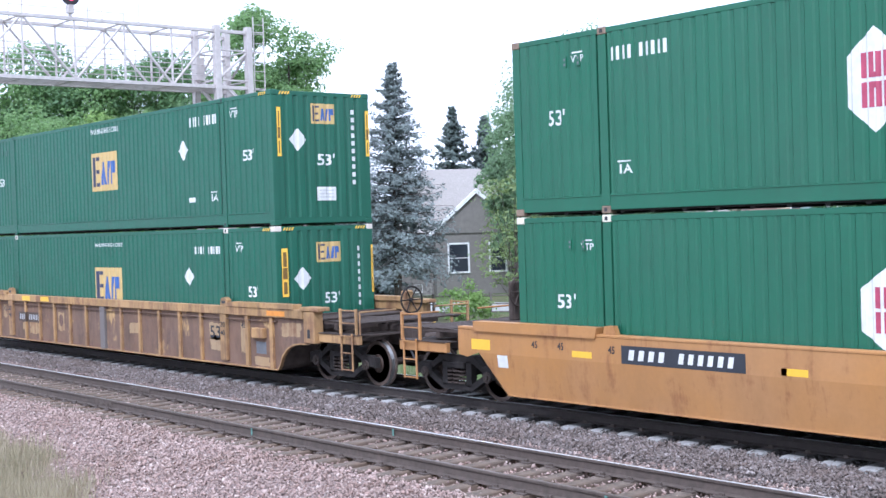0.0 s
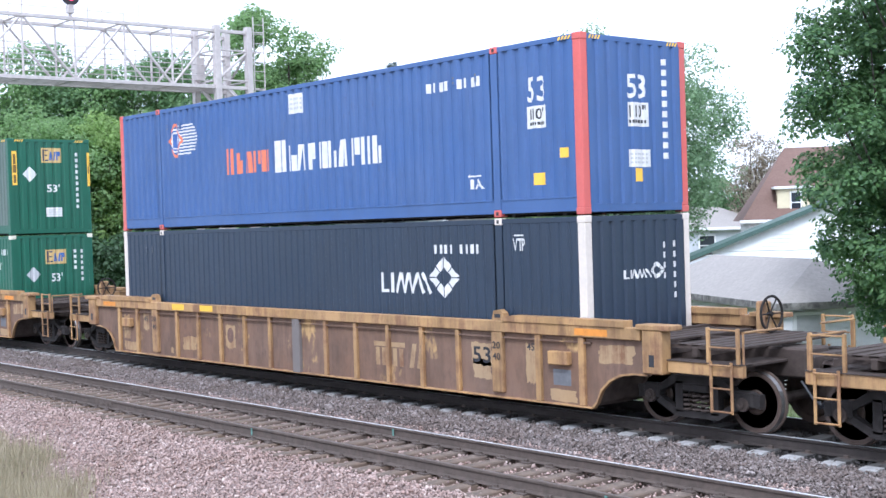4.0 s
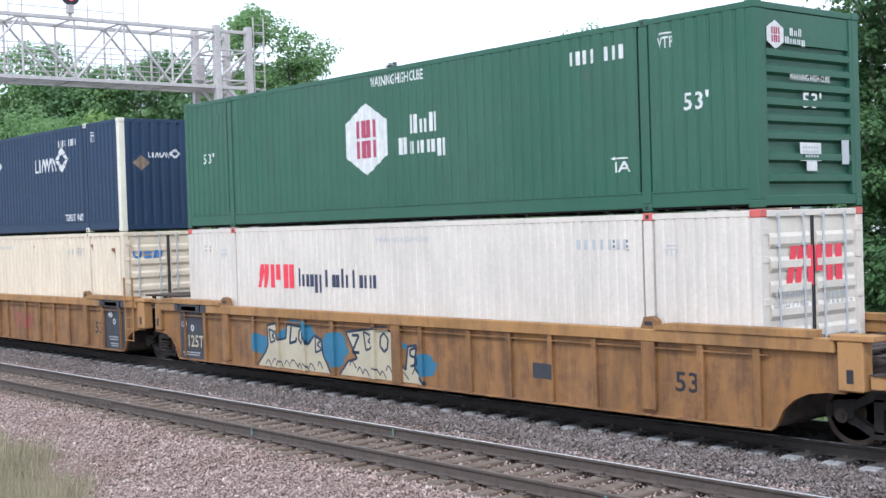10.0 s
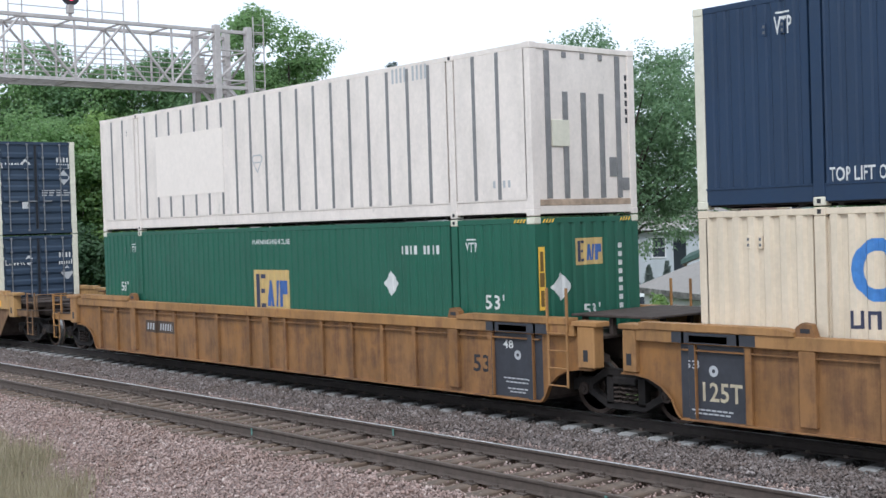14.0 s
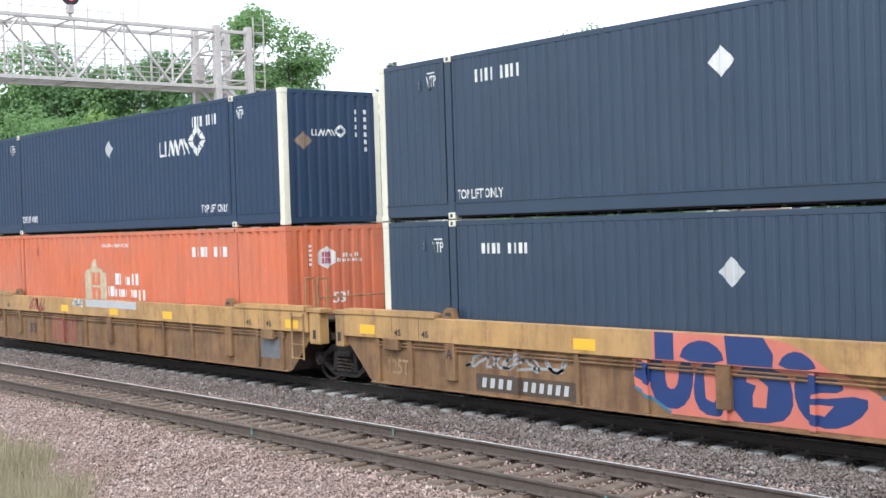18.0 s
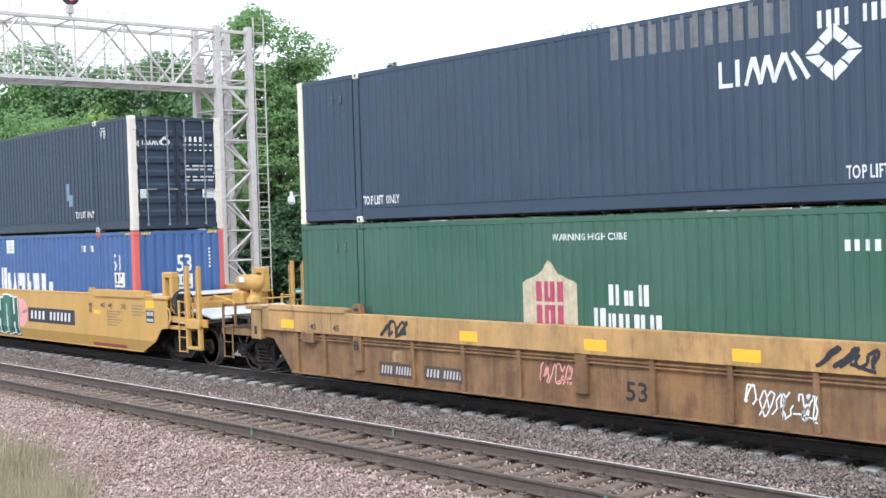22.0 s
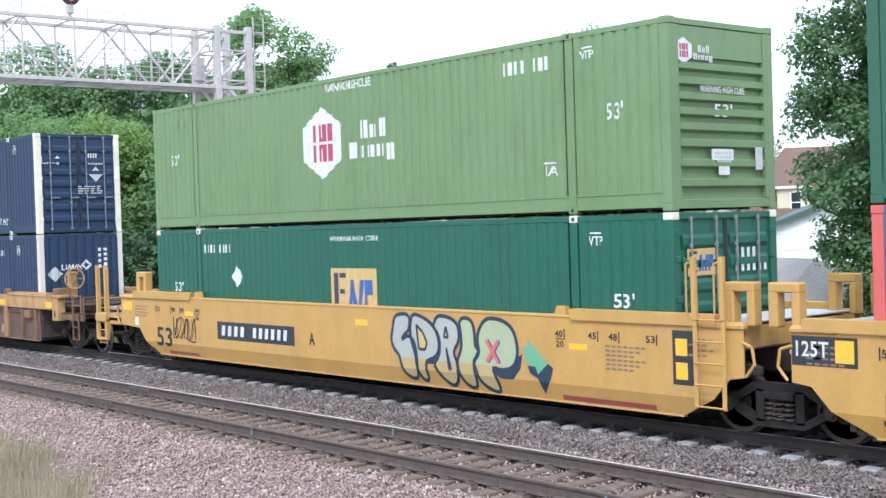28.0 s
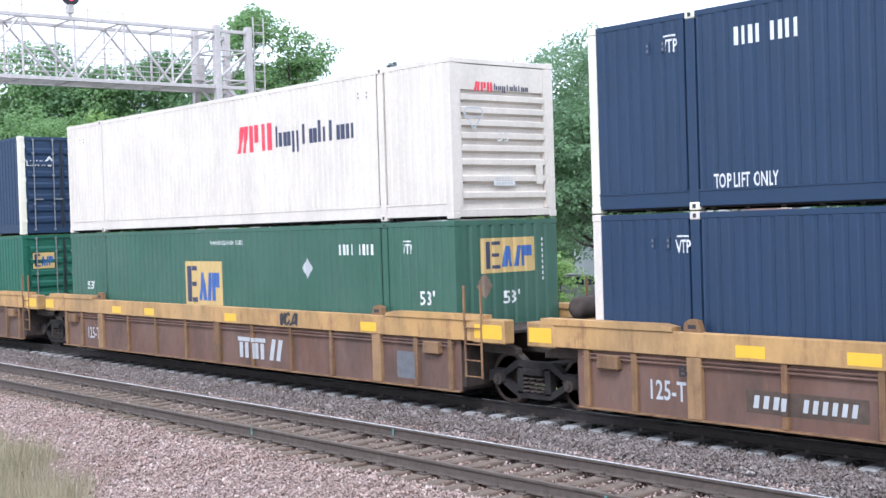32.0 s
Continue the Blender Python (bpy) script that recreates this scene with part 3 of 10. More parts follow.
def spruce(name, label, at, height, radius, mat_, seed, tiers=26, leaf=0.28, ground=None, base=0.06, full=1.0):
    """A conifer: straight trunk, whorls of drooping boughs with hanging sprays of needles."""
    rng = np.random.default_rng(seed)
    t = thing(name, label, "tree", at=(at[0], at[1], GROUND_Z if ground is None else ground))
    g = Geo()
    g.rod((0, 0, -0.1), (0, 0, height * 0.985), 0.017 * height, 8, 0.008)
    pos, size, face = [], [], []
    z, i = height * base, 0
    gap = height * (1 - base) / tiers
    while z < height * 0.985:
        u = (z / height - base) / (1 - base)
        r = radius * (1 - u) ** 0.95 * (1.0 if u > 0.06 else 0.8) + 0.05
        k = max(4, int(9 * (1 - u) + 4))
        for j in range(k):
            a = 2 * math.pi * (j + rng.random() * 0.9) / k + i * 0.7
            rr = r * rng.uniform(0.62, 1.18)
            root = np.array([0, 0, z + gap * rng.uniform(-0.6, 0.6)])
            root[2] = min(root[2], height * 0.98)
            rise = (0.55 * u - 0.20 + 0.12 * rng.normal()) * rr
            tip = root + np.array([rr * math.cos(a), rr * math.sin(a), rise])
            if rr > 0.35:
                g.rod(root, tip, 0.028, 4, 0.006)
            m = int((9 + 30 * rr / max(0.5, radius)) * full)
            q = rng.random(m) ** 0.75
            line = root + (tip - root) * q[:, None]
            line[:, 2] += 0.20 * rr * (q * q - q) - 0.16 * rr * q * rng.random(m) ** 1.5
            side = np.array([-math.sin(a), math.cos(a), 0])
            spread = rng.normal(0, 1, m) * (0.05 + 0.17 * rr * (1.05 - q))
            line += side * spread[:, None] + rng.normal(0, 0.035, (m, 3))
            pos.append(line)
            size.append(leaf * rng.uniform(0.6, 1.4, m))
            face.append(np.tile(np.array([0.5 * math.cos(a), 0.5 * math.sin(a), 0.7]), (m, 1)))
        z += gap * rng.uniform(0.8, 1.2) * (1.0 - 0.72 * u)
        i += 1
    part("trunk", g, BARK, t)
    v, f = leaf_quads(np.concatenate(pos), np.concatenate(size), rng, 0.35, 0.38, np.concatenate(face))
    part("crown", big_mesh("crown", v, f), mat_, t)
    return t


# ---------------- houses, sheds and parked cars ----------------
SIDING = plain("white_clapboard_paint", (0.78, 0.78, 0.79), 0.6, var=0.06, scale=3)
SIDING_GREY = plain("pale_grey_clapboard", (0.50, 0.52, 0.55), 0.7, var=0.08, scale=3)
STUCCO = plain("grey_brown_wall", (0.20, 0.185, 0.17), 0.9, var=0.12, scale=4)
SHINGLE_GREY = plain("grey_shingles", (0.29, 0.265, 0.245), 0.9, var=0.16, scale=9, bumpy=0.5)
SHINGLE_BROWN = plain("brown_shingles", (0.17, 0.105, 0.085), 0.9, var=0.15, scale=9, bumpy=0.5)
FASCIA = plain("peeling_grey_fascia", (0.24, 0.225, 0.21), 0.8, var=0.75, scale=5)
TRIMGREEN = plain("dark_green_trim", (0.055, 0.10, 0.085), 0.6)
TRIMWHITE = plain("white_trim_paint", (0.75, 0.75, 0.75), 0.5, var=0.05)
CREAMWALL = plain("cream_clapboard", (0.62, 0.55, 0.38), 0.7, var=0.06)
GLASS = plain("dark_window_glass", (0.03, 0.035, 0.045), 0.08, 0.0, var=0.1, bumpy=0)
CARGREY = plain("grey_car_paint", (0.36, 0.35, 0.35), 0.3, 0.4, var=0.03, bumpy=0)
CARWHITE = plain("white_car_paint", (0.70, 0.70, 0.70), 0.25, 0.0, var=0.03, bumpy=0)
RUBBER = plain("black_rubber", (0.02, 0.02, 0.02), 0.8)
CONCRETE = plain("pale_concrete_paving", (0.40, 0.39, 0.37), 0.9, var=0.12, scale=2)
WOODPOST = plain("weathered_grey_wood", (0.16, 0.14, 0.125), 0.9, var=0.25)


def house_frame(name, label, at, turn=61.0, category="house"):
    t = thing(name, label, category)
    t.matrix_basis = pose(at[0], at[1], GROUND_Z, 0, 0, turn)
    return t


def boards(t, x0, x1, y0, y1, z0, z1, mat_, step=0.125):
    """Clapboards on a wall, lapped: along x where y0 equals y1, along y where x0 equals x1."""
    n = max(1, int((z1 - z0) / step))
    if y0 == y1:
        me = Geo().prism([(-0.012, 0), (-0.03, 0.004), (-0.012, step), (0, step), (0, 0)], 0, x0, x1).mesh("clapboard")
    else:
        me = Geo().prism([(-0.012, 0), (-0.03, 0.004), (-0.012, step), (0, step), (0, 0)], 1, y0, y1).mesh("clapboard")
    for i in range(n):
        ob = part("clapboard", me, mat_, t)
        ob.location = (0 if y0 == y1 else x0, y0 if y0 == y1 else 0, z0 + i * step)


def window(t, face, a, b, z0, z1, at, frame_w=0.09, mat_=None):
    """A window on the front (face 'y', plane y = at) or flank (face 'x') of a house, with frame, pane and bars."""
    m = mat_ or TRIMWHITE

    def bx(u0, u1, v0, v1, d0, d1, c=0.0):
        g = Geo()
        return g.box(u0, u1, at - d1, at - d0, v0, v1, c) if face == "y" else g.box(at - d1, at - d0, u0, u1, v0, v1, c)

    w = part("window", bx(a, b, z0, z1, -0.02, 0.034), GLASS, t, "dark glass window pane")
    part("window_frame", bx(a - frame_w, a, z0 - frame_w, z1 + frame_w, -0.02, 0.06, 0.008), m, w)
    part("window_frame", bx(b, b + frame_w, z0 - frame_w, z1 + frame_w, -0.02, 0.06, 0.008), m, w)
    part("window_frame", bx(a, b, z1, z1 + frame_w, -0.02, 0.06, 0.008), m, w)
    part("window_sill", bx(a - frame_w, b + frame_w, z0 - frame_w, z0, -0.02, 0.09, 0.008), m, w)
    part("sash_bar", bx(a, b, (z0 + z1) / 2 - 0.025, (z0 + z1) / 2 + 0.025, 0.03, 0.05), m, w)


def walls(t, x0, x1, y0, y1, h, mat_, th=0.15):
    g = Geo().box(x0, x1, y0, y0 + th, 0, h).box(x0, x1, y1 - th, y1, 0, h).box(x0, x0 + th, y0 + th, y1 - th, 0, h).box(x1 - th, x1, y0 + th, y1 - th, 0, h)
    return part("wall", g, mat_, t)


def roof_solid(t, pts, faces, mat_, label):
    return part("roof", Geo().add(pts, faces), mat_, t, label)


def vehicle(name, label, at, turn, paint_, length=4.6, height=1.6, width=1.8, hatch=True):
    t = thing(name, label, "car")
    t.matrix_basis = pose(at[0], at[1], GROUND_Z, 0, 0, turn)
    L, h, w = length / 2, height, width / 2
    belt = 0.58 * h
    prof = [(-L, 0.32), (-L, 0.62 * belt), (-L + 0.08, belt), (-L + 0.35, belt + 0.04), (L - 1.25, belt + 0.02), (L - 0.25, belt - 0.14), (L, belt - 0.32), (L, 0.36), (L - 0.15, 0.24), (-L + 0.15, 0.24)]
    part("body", Geo().prism(prof, 1, -w, w), paint_, t)
    cab = [(-L + 0.18, belt), (-L + 0.55 if hatch else -L + 0.95, h - 0.05), (-L + 0.9, h), (L - 2.25, h), (L - 1.95, h - 0.04), (L - 1.15, belt)]
    g = Geo()
    n = len(cab)
    v = [(x, -w + 0.03 + 0.14 * (z - belt), z) for x, z in cab] + [(x, w - 0.03 - 0.14 * (z - belt), z) for x, z in cab]
    g.add(v, [tuple(range(n)), tuple(range(2 * n - 1, n - 1, -1))] + [(i, i + n, (i + 1) % n + n, (i + 1) % n) for i in range(n)])
    part("cabin", g, paint_, t)
    for s in (-1, 1):
        for a, b in ((-L + 0.62, -L + 1.25), (-L + 1.33, 0.02), (0.10, L - 1.75)):
            q = Geo()
            yy = lambda z: s * (w - 0.024 - 0.14 * (z - belt))
            z0, z1 = belt + 0.07, h - 0.13
            q.add([(a - 0.05, yy(z0), z0), (b + (0.42 if b > 0.5 else 0), yy(z0), z0), (b, yy(z1), z1), (a + 0.05, yy(z1), z1)], [(0, 1, 2, 3)])
            part("side_window", q, GLASS, t, "dark side window")
        for x in (-L + 0.85, L - 0.88):
            wh = part("wheel", Geo().lathe([(0.0, s * (w - 0.2)), (0.34, s * (w - 0.2)), (0.345, s * (w - 0.02)), (0.30, s * (w + 0.01)), (0.0, s * (w + 0.01))], 18, 1, (x, 0, 0.34)), RUBBER, t, "black tyre")
            part("rim", Geo().lathe([(0.0, s * (w + 0.012)), (0.20, s * (w + 0.012)), (0.21, s * (w + 0.0)), (0.0, s * (w + 0.0))], 12, 1, (x, 0, 0.34)), STEEL, wh)
    for s in (-1, 1):
        part("tail_lamp", Geo().box(-L - 0.01, -L + 0.1, s * (w - 0.3), s * (w - 0.05), 0.60 * h * 0.8, 0.60 * h, 0.01), LOGORED, t, "red tail lamp")
        part("head_lamp", Geo().box(L - 0.16, L + 0.005, s * (w - 0.45), s * (w - 0.06), belt - 0.36, belt - 0.22, 0.01), GREYMARK, t)
    part("rear_window", Geo().add([(-L + 0.24, -w + 0.2, belt + 0.08), (-L + 0.24, w - 0.2, belt + 0.08), (-L + 0.50, w - 0.28, h - 0.14), (-L + 0.50, -w + 0.28, h - 0.14)], [(0, 1, 2, 3)]), GLASS, t)
    return t


def build_neighbourhood():
    # low clapboard garage with a hipped grey roof
    t = house_frame("garage", "low white clapboard garage with a grey hipped roof", (-5.85, 11.72), category="garage")
    w, d, h = 3.6, 10.2, 2.38
    walls(t, 0, w, 0, d, h, SIDING)
    boards(t, 0, 0, 0.0, d, 0.05, h, SIDING)
    boards(t, 0, w, 0, 0, 0.05, h, SIDING)
    o = 0.28
    e = [(-o, -o, h), (w + o, -o, h), (w + o, d + o, h), (-o, d + o, h), (w / 2, 1.7, h + 1.05), (w / 2, d - 1.7, h + 1.05)]
    roof_solid(t, e, [(0, 1, 4), (1, 2, 5, 4), (2, 3, 5), (3, 0, 4, 5), (3, 2, 1, 0)], SHINGLE_GREY, "worn grey shingled hip roof")
    for a in ((-o - 0.02, -o, -o - 0.02, d + o), (-o, w + o, -o - 0.02, -o)):
        if a[0] < -o and a[1] == -o:
            part("fascia", Geo().box(-o - 0.03, -o, -o - 0.03, d + o, h - 0.17, h + 0.02, 0.006), FASCIA, t, "peeling stained fascia board")
    part("fascia", Geo().box(-o, w + o, -o - 0.03, -o, h - 0.17, h + 0.02, 0.006), FASCIA, t, "peeling stained fascia board")
    dr = part("door", Geo().box(0.35, 1.15, -0.05, -0.01, 0.05, 2.05, 0.01), GREYMARK, t, "grey side door")
    part("door_frame", Geo().box(0.25, 0.35, -0.07, 0, 0.05, 2.12, 0.008).box(1.15, 1.25, -0.07, 0, 0.05, 2.12, 0.008).box(0.25, 1.25, -0.07, 0, 2.05, 2.14, 0.008), TRIMWHITE, dr)
    # white gabled house behind it
    t = house_frame("house", "white clapboard gabled house with dark green roof edge", (-17.68, 24.03), 37)
    w, d, h, k = 13.0, 9.0, 3.30, 0.383
    rise = k * w / 2
    walls(t, 0, w, 0, d, h, SIDING)
    part("gable_wall", Geo().prism([(0, h), (w, h), (w / 2, h + rise)], 1, 0.0, 0.15), SIDING, t)
    boards(t, 0, w, 0, 0, 0.1, h, SIDING, 0.15)
    for i in range(15):
        z = h + i * 0.15
        q = (w / 2) * (1 - (i + 1) * 0.15 / rise)
        if q > 0.2:
            part("clapboard", Geo().prism([(-0.012, z), (-0.03, z + 0.004), (-0.012, z + 0.15), (0, z + 0.15), (0, z)], 0, w / 2 - q, w / 2 + q), SIDING, t)
    o, th = 1.2, 0.17
    prof = [(-o, h - k * o), (w / 2, h + rise), (w + o, h - k * o), (w + o, h - k * o + th), (w / 2, h + rise + th), (-o, h - k * o + th)]
    part("roof", Geo().prism(prof, 1, -0.35, d + 0.35), TRIMGREEN, t, "roof with a dark green edge")
    part("soffit", Geo().prism([(-o + 0.05, h - k * o - 0.04), (0.0, h - 0.04), (0.0, h - 0.002), (-o + 0.05, h - k * o - 0.002)], 1, -0.30, d), BROWNPLATE, t, "brown timber soffit")
    part("eave_post", Geo().box(-o + 0.1, -o + 0.22, 0.1, 0.22, 0, h - k * o, 0.01), BROWNPLATE, t)
    window(t, "y", 1.62, 2.40, 2.25, 3.0, 0, 0.08)
    window(t, "y", 7.5, 8.4, 1.2, 2.4, 0, 0.08)
    # brown-roofed house with a cream dormer
    t = house_frame("house", "house with steep brown shingled roof and cream dormer", (-26.48, 38.39), 40)
    w, d, h = 11.0, 8.0, 4.37
    walls(t, 0, w, 0, d, h, SIDING)
    e = [(-0.4, -0.4, h), (w + 0.4, -0.4, h), (w + 0.4, d + 0.4, h), (-0.4, d + 0.4, h), (2.2, d / 2, h + 3.9), (w - 2.2, d / 2, h + 3.9)]
    roof_solid(t, e, [(0, 1, 5, 4), (1, 2, 5), (2, 3, 4, 5), (3, 0, 4), (3, 2, 1, 0)], SHINGLE_BROWN, "steep brown shingled roof")
    part("gutter", Geo().box(-0.5, w + 0.5, -0.52, -0.4, h - 0.1, h + 0.06, 0.01), TRIMWHITE, t, "white gutter")
    dm = part("dormer", Geo().box(1.45, 3.1, 0.3, 3.2, h + 0.2, h + 1.6), CREAMWALL, t, "small cream dormer")
    part("dormer_roof", Geo().box(1.25, 3.3, 0.1, 3.4, h + 1.6, h + 1.74, 0.02), TRIMWHITE, dm)
    window(t, "y", 2.15, 2.6, h + 0.4, h + 1.4, 0.3, 0.07)
    # long pale grey house across the street
    t = house_frame("house", "long pale grey clapboard house across the street", (-47.6, 50.6))
    w, d, h = 12.5, 8.0, 3.7
    walls(t, 0, w, 0, d, h, SIDING_GREY)
    boards(t, 0, w, 0, 0, 0.2, h, SIDING_GREY, 0.2)
    part("eave", Geo().box(-0.4, w + 0.4, -0.5, d + 0.4, h, h + 0.2, 0.02), TRIMWHITE, t, "white eave board")
    e = [(-0.4, -0.4, h + 0.2), (w + 0.4, -0.4, h + 0.2), (w + 0.4, d + 0.4, h + 0.2), (-0.4, d + 0.4, h + 0.2), (2.5, d / 2, h + 1.7), (w - 2.5, d / 2, h + 1.7)]
    roof_solid(t, e, [(0, 1, 5, 4), (1, 2, 5), (2, 3, 4, 5), (3, 0, 4), (3, 2, 1, 0)], SHINGLE_GREY, "low grey roof")
    window(t, "y", 3.35, 4.25, 1.95, 3.3, 0)
    window(t, "y", 6.9, 8.0, 1.95, 3.3, 0)
    window(t, "y", 0.8, 1.7, 1.95, 3.3, 0)
    part("door", Geo().box(4.9, 5.85, -0.05, 0.02, 0.7, 3.1, 0.01), GLASS, t, "dark front door")
    part("steps", Geo().box(4.6, 6.1, -1.0, 0, 0, 0.35, 0.02).box(4.7, 6.0, -0.6, 0, 0.35, 0.68, 0.02), CONCRETE, t, "concrete steps")
    for i in range(4):
        sx = (-45.35, -44.75, -44.1, -43.2)[i]
        spruce("shrub", "small dark cone-shaped evergreen", (sx, 49.2 + 0.85 * i), 1.5 + 0.25 * (i % 2), 0.42, NEEDLES_DK, 90 + i, tiers=9, leaf=0.16)
    # grey-brown house behind the spruce
    t = house_frame("house", "grey-brown bungalow with a gabled porch and white-framed windows", (-54.6, 34.6))
    w, d, h = 13.0, 9.0, 4.2
    walls(t, 0, w, 0, d, h, STUCCO)
    e = [(-0.5, -0.5, h), (w + 0.5, -0.5, h), (w + 0.5, d + 0.5, h), (-0.5, d + 0.5, h), (5.0, d / 2, h + 4.4), (w - 4.0, d / 2, h + 4.4)]
    roof_solid(t, e, [(0, 1, 5, 4), (1, 2, 5), (2, 3, 4, 5), (3, 0, 4), (3, 2, 1, 0)], SHINGLE_GREY, "pale grey shingled roof")
    part("porch_gable", Geo().prism([(4.4, h - 0.1), (10.4, h - 0.1), (7.4, h + 2.5)], 1, -1.3, 0.6), STUCCO, t)
    part("porch_trim", Geo().prism([(4.0, h - 0.2), (4.3, h - 0.2), (7.4, h + 2.55), (10.5, h - 0.2), (10.8, h - 0.2), (7.4, h + 2.85)], 1, -1.5, -1.25), TRIMWHITE, t, "white gable trim")
    part("porch_wall", Geo().box(4.6, 10.2, -1.2, 0, 0, h - 0.1), STUCCO, t)
    window(t, "y", 5.5, 6.75, 1.55, 3.35, -1.2, 0.12)
    window(t, "y", 8.3, 9.3, 1.55, 3.35, -1.2, 0.12)
    window(t, "y", 1.75, 2.2, 1.7, 3.0, 0, 0.1)
    window(t, "y", 3.25, 3.7, 1.7, 3.0, 0, 0.1)
    window(t, "y", 1.8, 2.3, 0.25, 0.7, 0, 0.06)
    window(t, "y", 3.3, 3.8, 0.25, 0.7, 0, 0.06)
    part("plinth", Geo().box(-0.05, w, -0.06, 0, 0, 0.95), FASCIA, t)
    # street, drive and parked cars
    st = part("road", Geo().add([(-70, 19.5, GROUND_Z + 0.02), (-62, 15, GROUND_Z + 0.02), (-24, 36.0, GROUND_Z + 0.02), (-14, 60, GROUND_Z + 0.02), (-22, 63, GROUND_Z + 0.02), (-32, 40.5, GROUND_Z + 0.02)], [(0, 1, 2, 3, 4, 5)]), CONCRETE)
    tagged(st, "pale concrete street behind the railway", "road", kind="structure")
    dv = part("driveway", Geo().add([(-33, 24, GROUND_Z + 0.026), (-22, 17.5, GROUND_Z + 0.026), (-14.6, 31, GROUND_Z + 0.026), (-26, 38, GROUND_Z + 0.026)], [(0, 1, 2, 3)]), CONCRETE)
    tagged(dv, "pale concrete parking ground beside the garage", "paving", kind="structure")
    vehicle("car", "grey sport utility car parked at the kerb", (-37.6, 37.5), 50, CARGREY, 4.6, 1.62)
    vehicle("car", "white hatchback car parked beside the garage", (-23.2, 26.6), 52, CARWHITE, 4.3, 1.45)
    # lamp post with a street sign
    t = thing("street_lamp", "weathered wooden lamp post with white lamp and teal sign", "street lamp", at=(-27.9, 11.94, GROUND_Z))
    part("pole", Geo().rod((0, 0, 0), (0, 0, 6.05), 0.10, 10, 0.075), WOODPOST, t)
    part("arm", Geo().path([(0, 0, 5.9), (-0.12, -0.14, 6.0), (-0.28, -0.32, 5.98)], 0.025), GALV, t)
    part("lamp_head", Geo().lathe([(0.0, 0.30), (0.05, 0.30), (0.07, 0.12), (0.14, 0.06), (0.15, -0.12), (0.10, -0.2), (0.0, -0.22)], 14, 2, (-0.33, -0.38, 5.86)), TRIMWHITE, t, "small white lamp head")
    sg = part("sign_blade", Geo().box(-0.47, 0.47, -0.012, 0.012, 2.17, 2.38, 0.004), plain("teal_sign_paint", (0.06, 0.24, 0.22), 0.5), t, "small teal street sign")
    sg.matrix_basis = pose(0.06, -0.09, 0, 0, 0, 50)
    part("sign_lettering", Geo().box(-0.4, -0.05, -0.016, -0.013, 2.23, 2.31).box(0.05, 0.4, -0.016, -0.013, 2.23, 2.31), WHITEPAINT, sg)["kind"] = "stuff"
    # fence and clutter on the far verge
    t = thing("fence", "low dark timber fence beside the wood", "fence")
    for i in range(14):
        x, y = -46 + 1.1 * i, 15.2 + 0.9 * i
        part("post", Geo().box(x - 0.05, x + 0.05, y - 0.05, y + 0.05, GROUND_Z, GROUND_Z + 1.3), WOODPOST, t)
        if i:
            for z in (0.35, 0.75, 1.15):
                part("fence_rail", Geo().rod((x - 1.1, y - 0.9, GROUND_Z + z), (x, y, GROUND_Z + z), 0.035, 5), WOODPOST, t)
    g = thing("marker_post", "short yellow marker post", "post", at=(-26.4, 17.0, GROUND_Z))
    part("post", Geo().box(-0.09, 0.09, -0.09, 0.09, 0, 1.15, 0.02), YELLOWMARK, g)


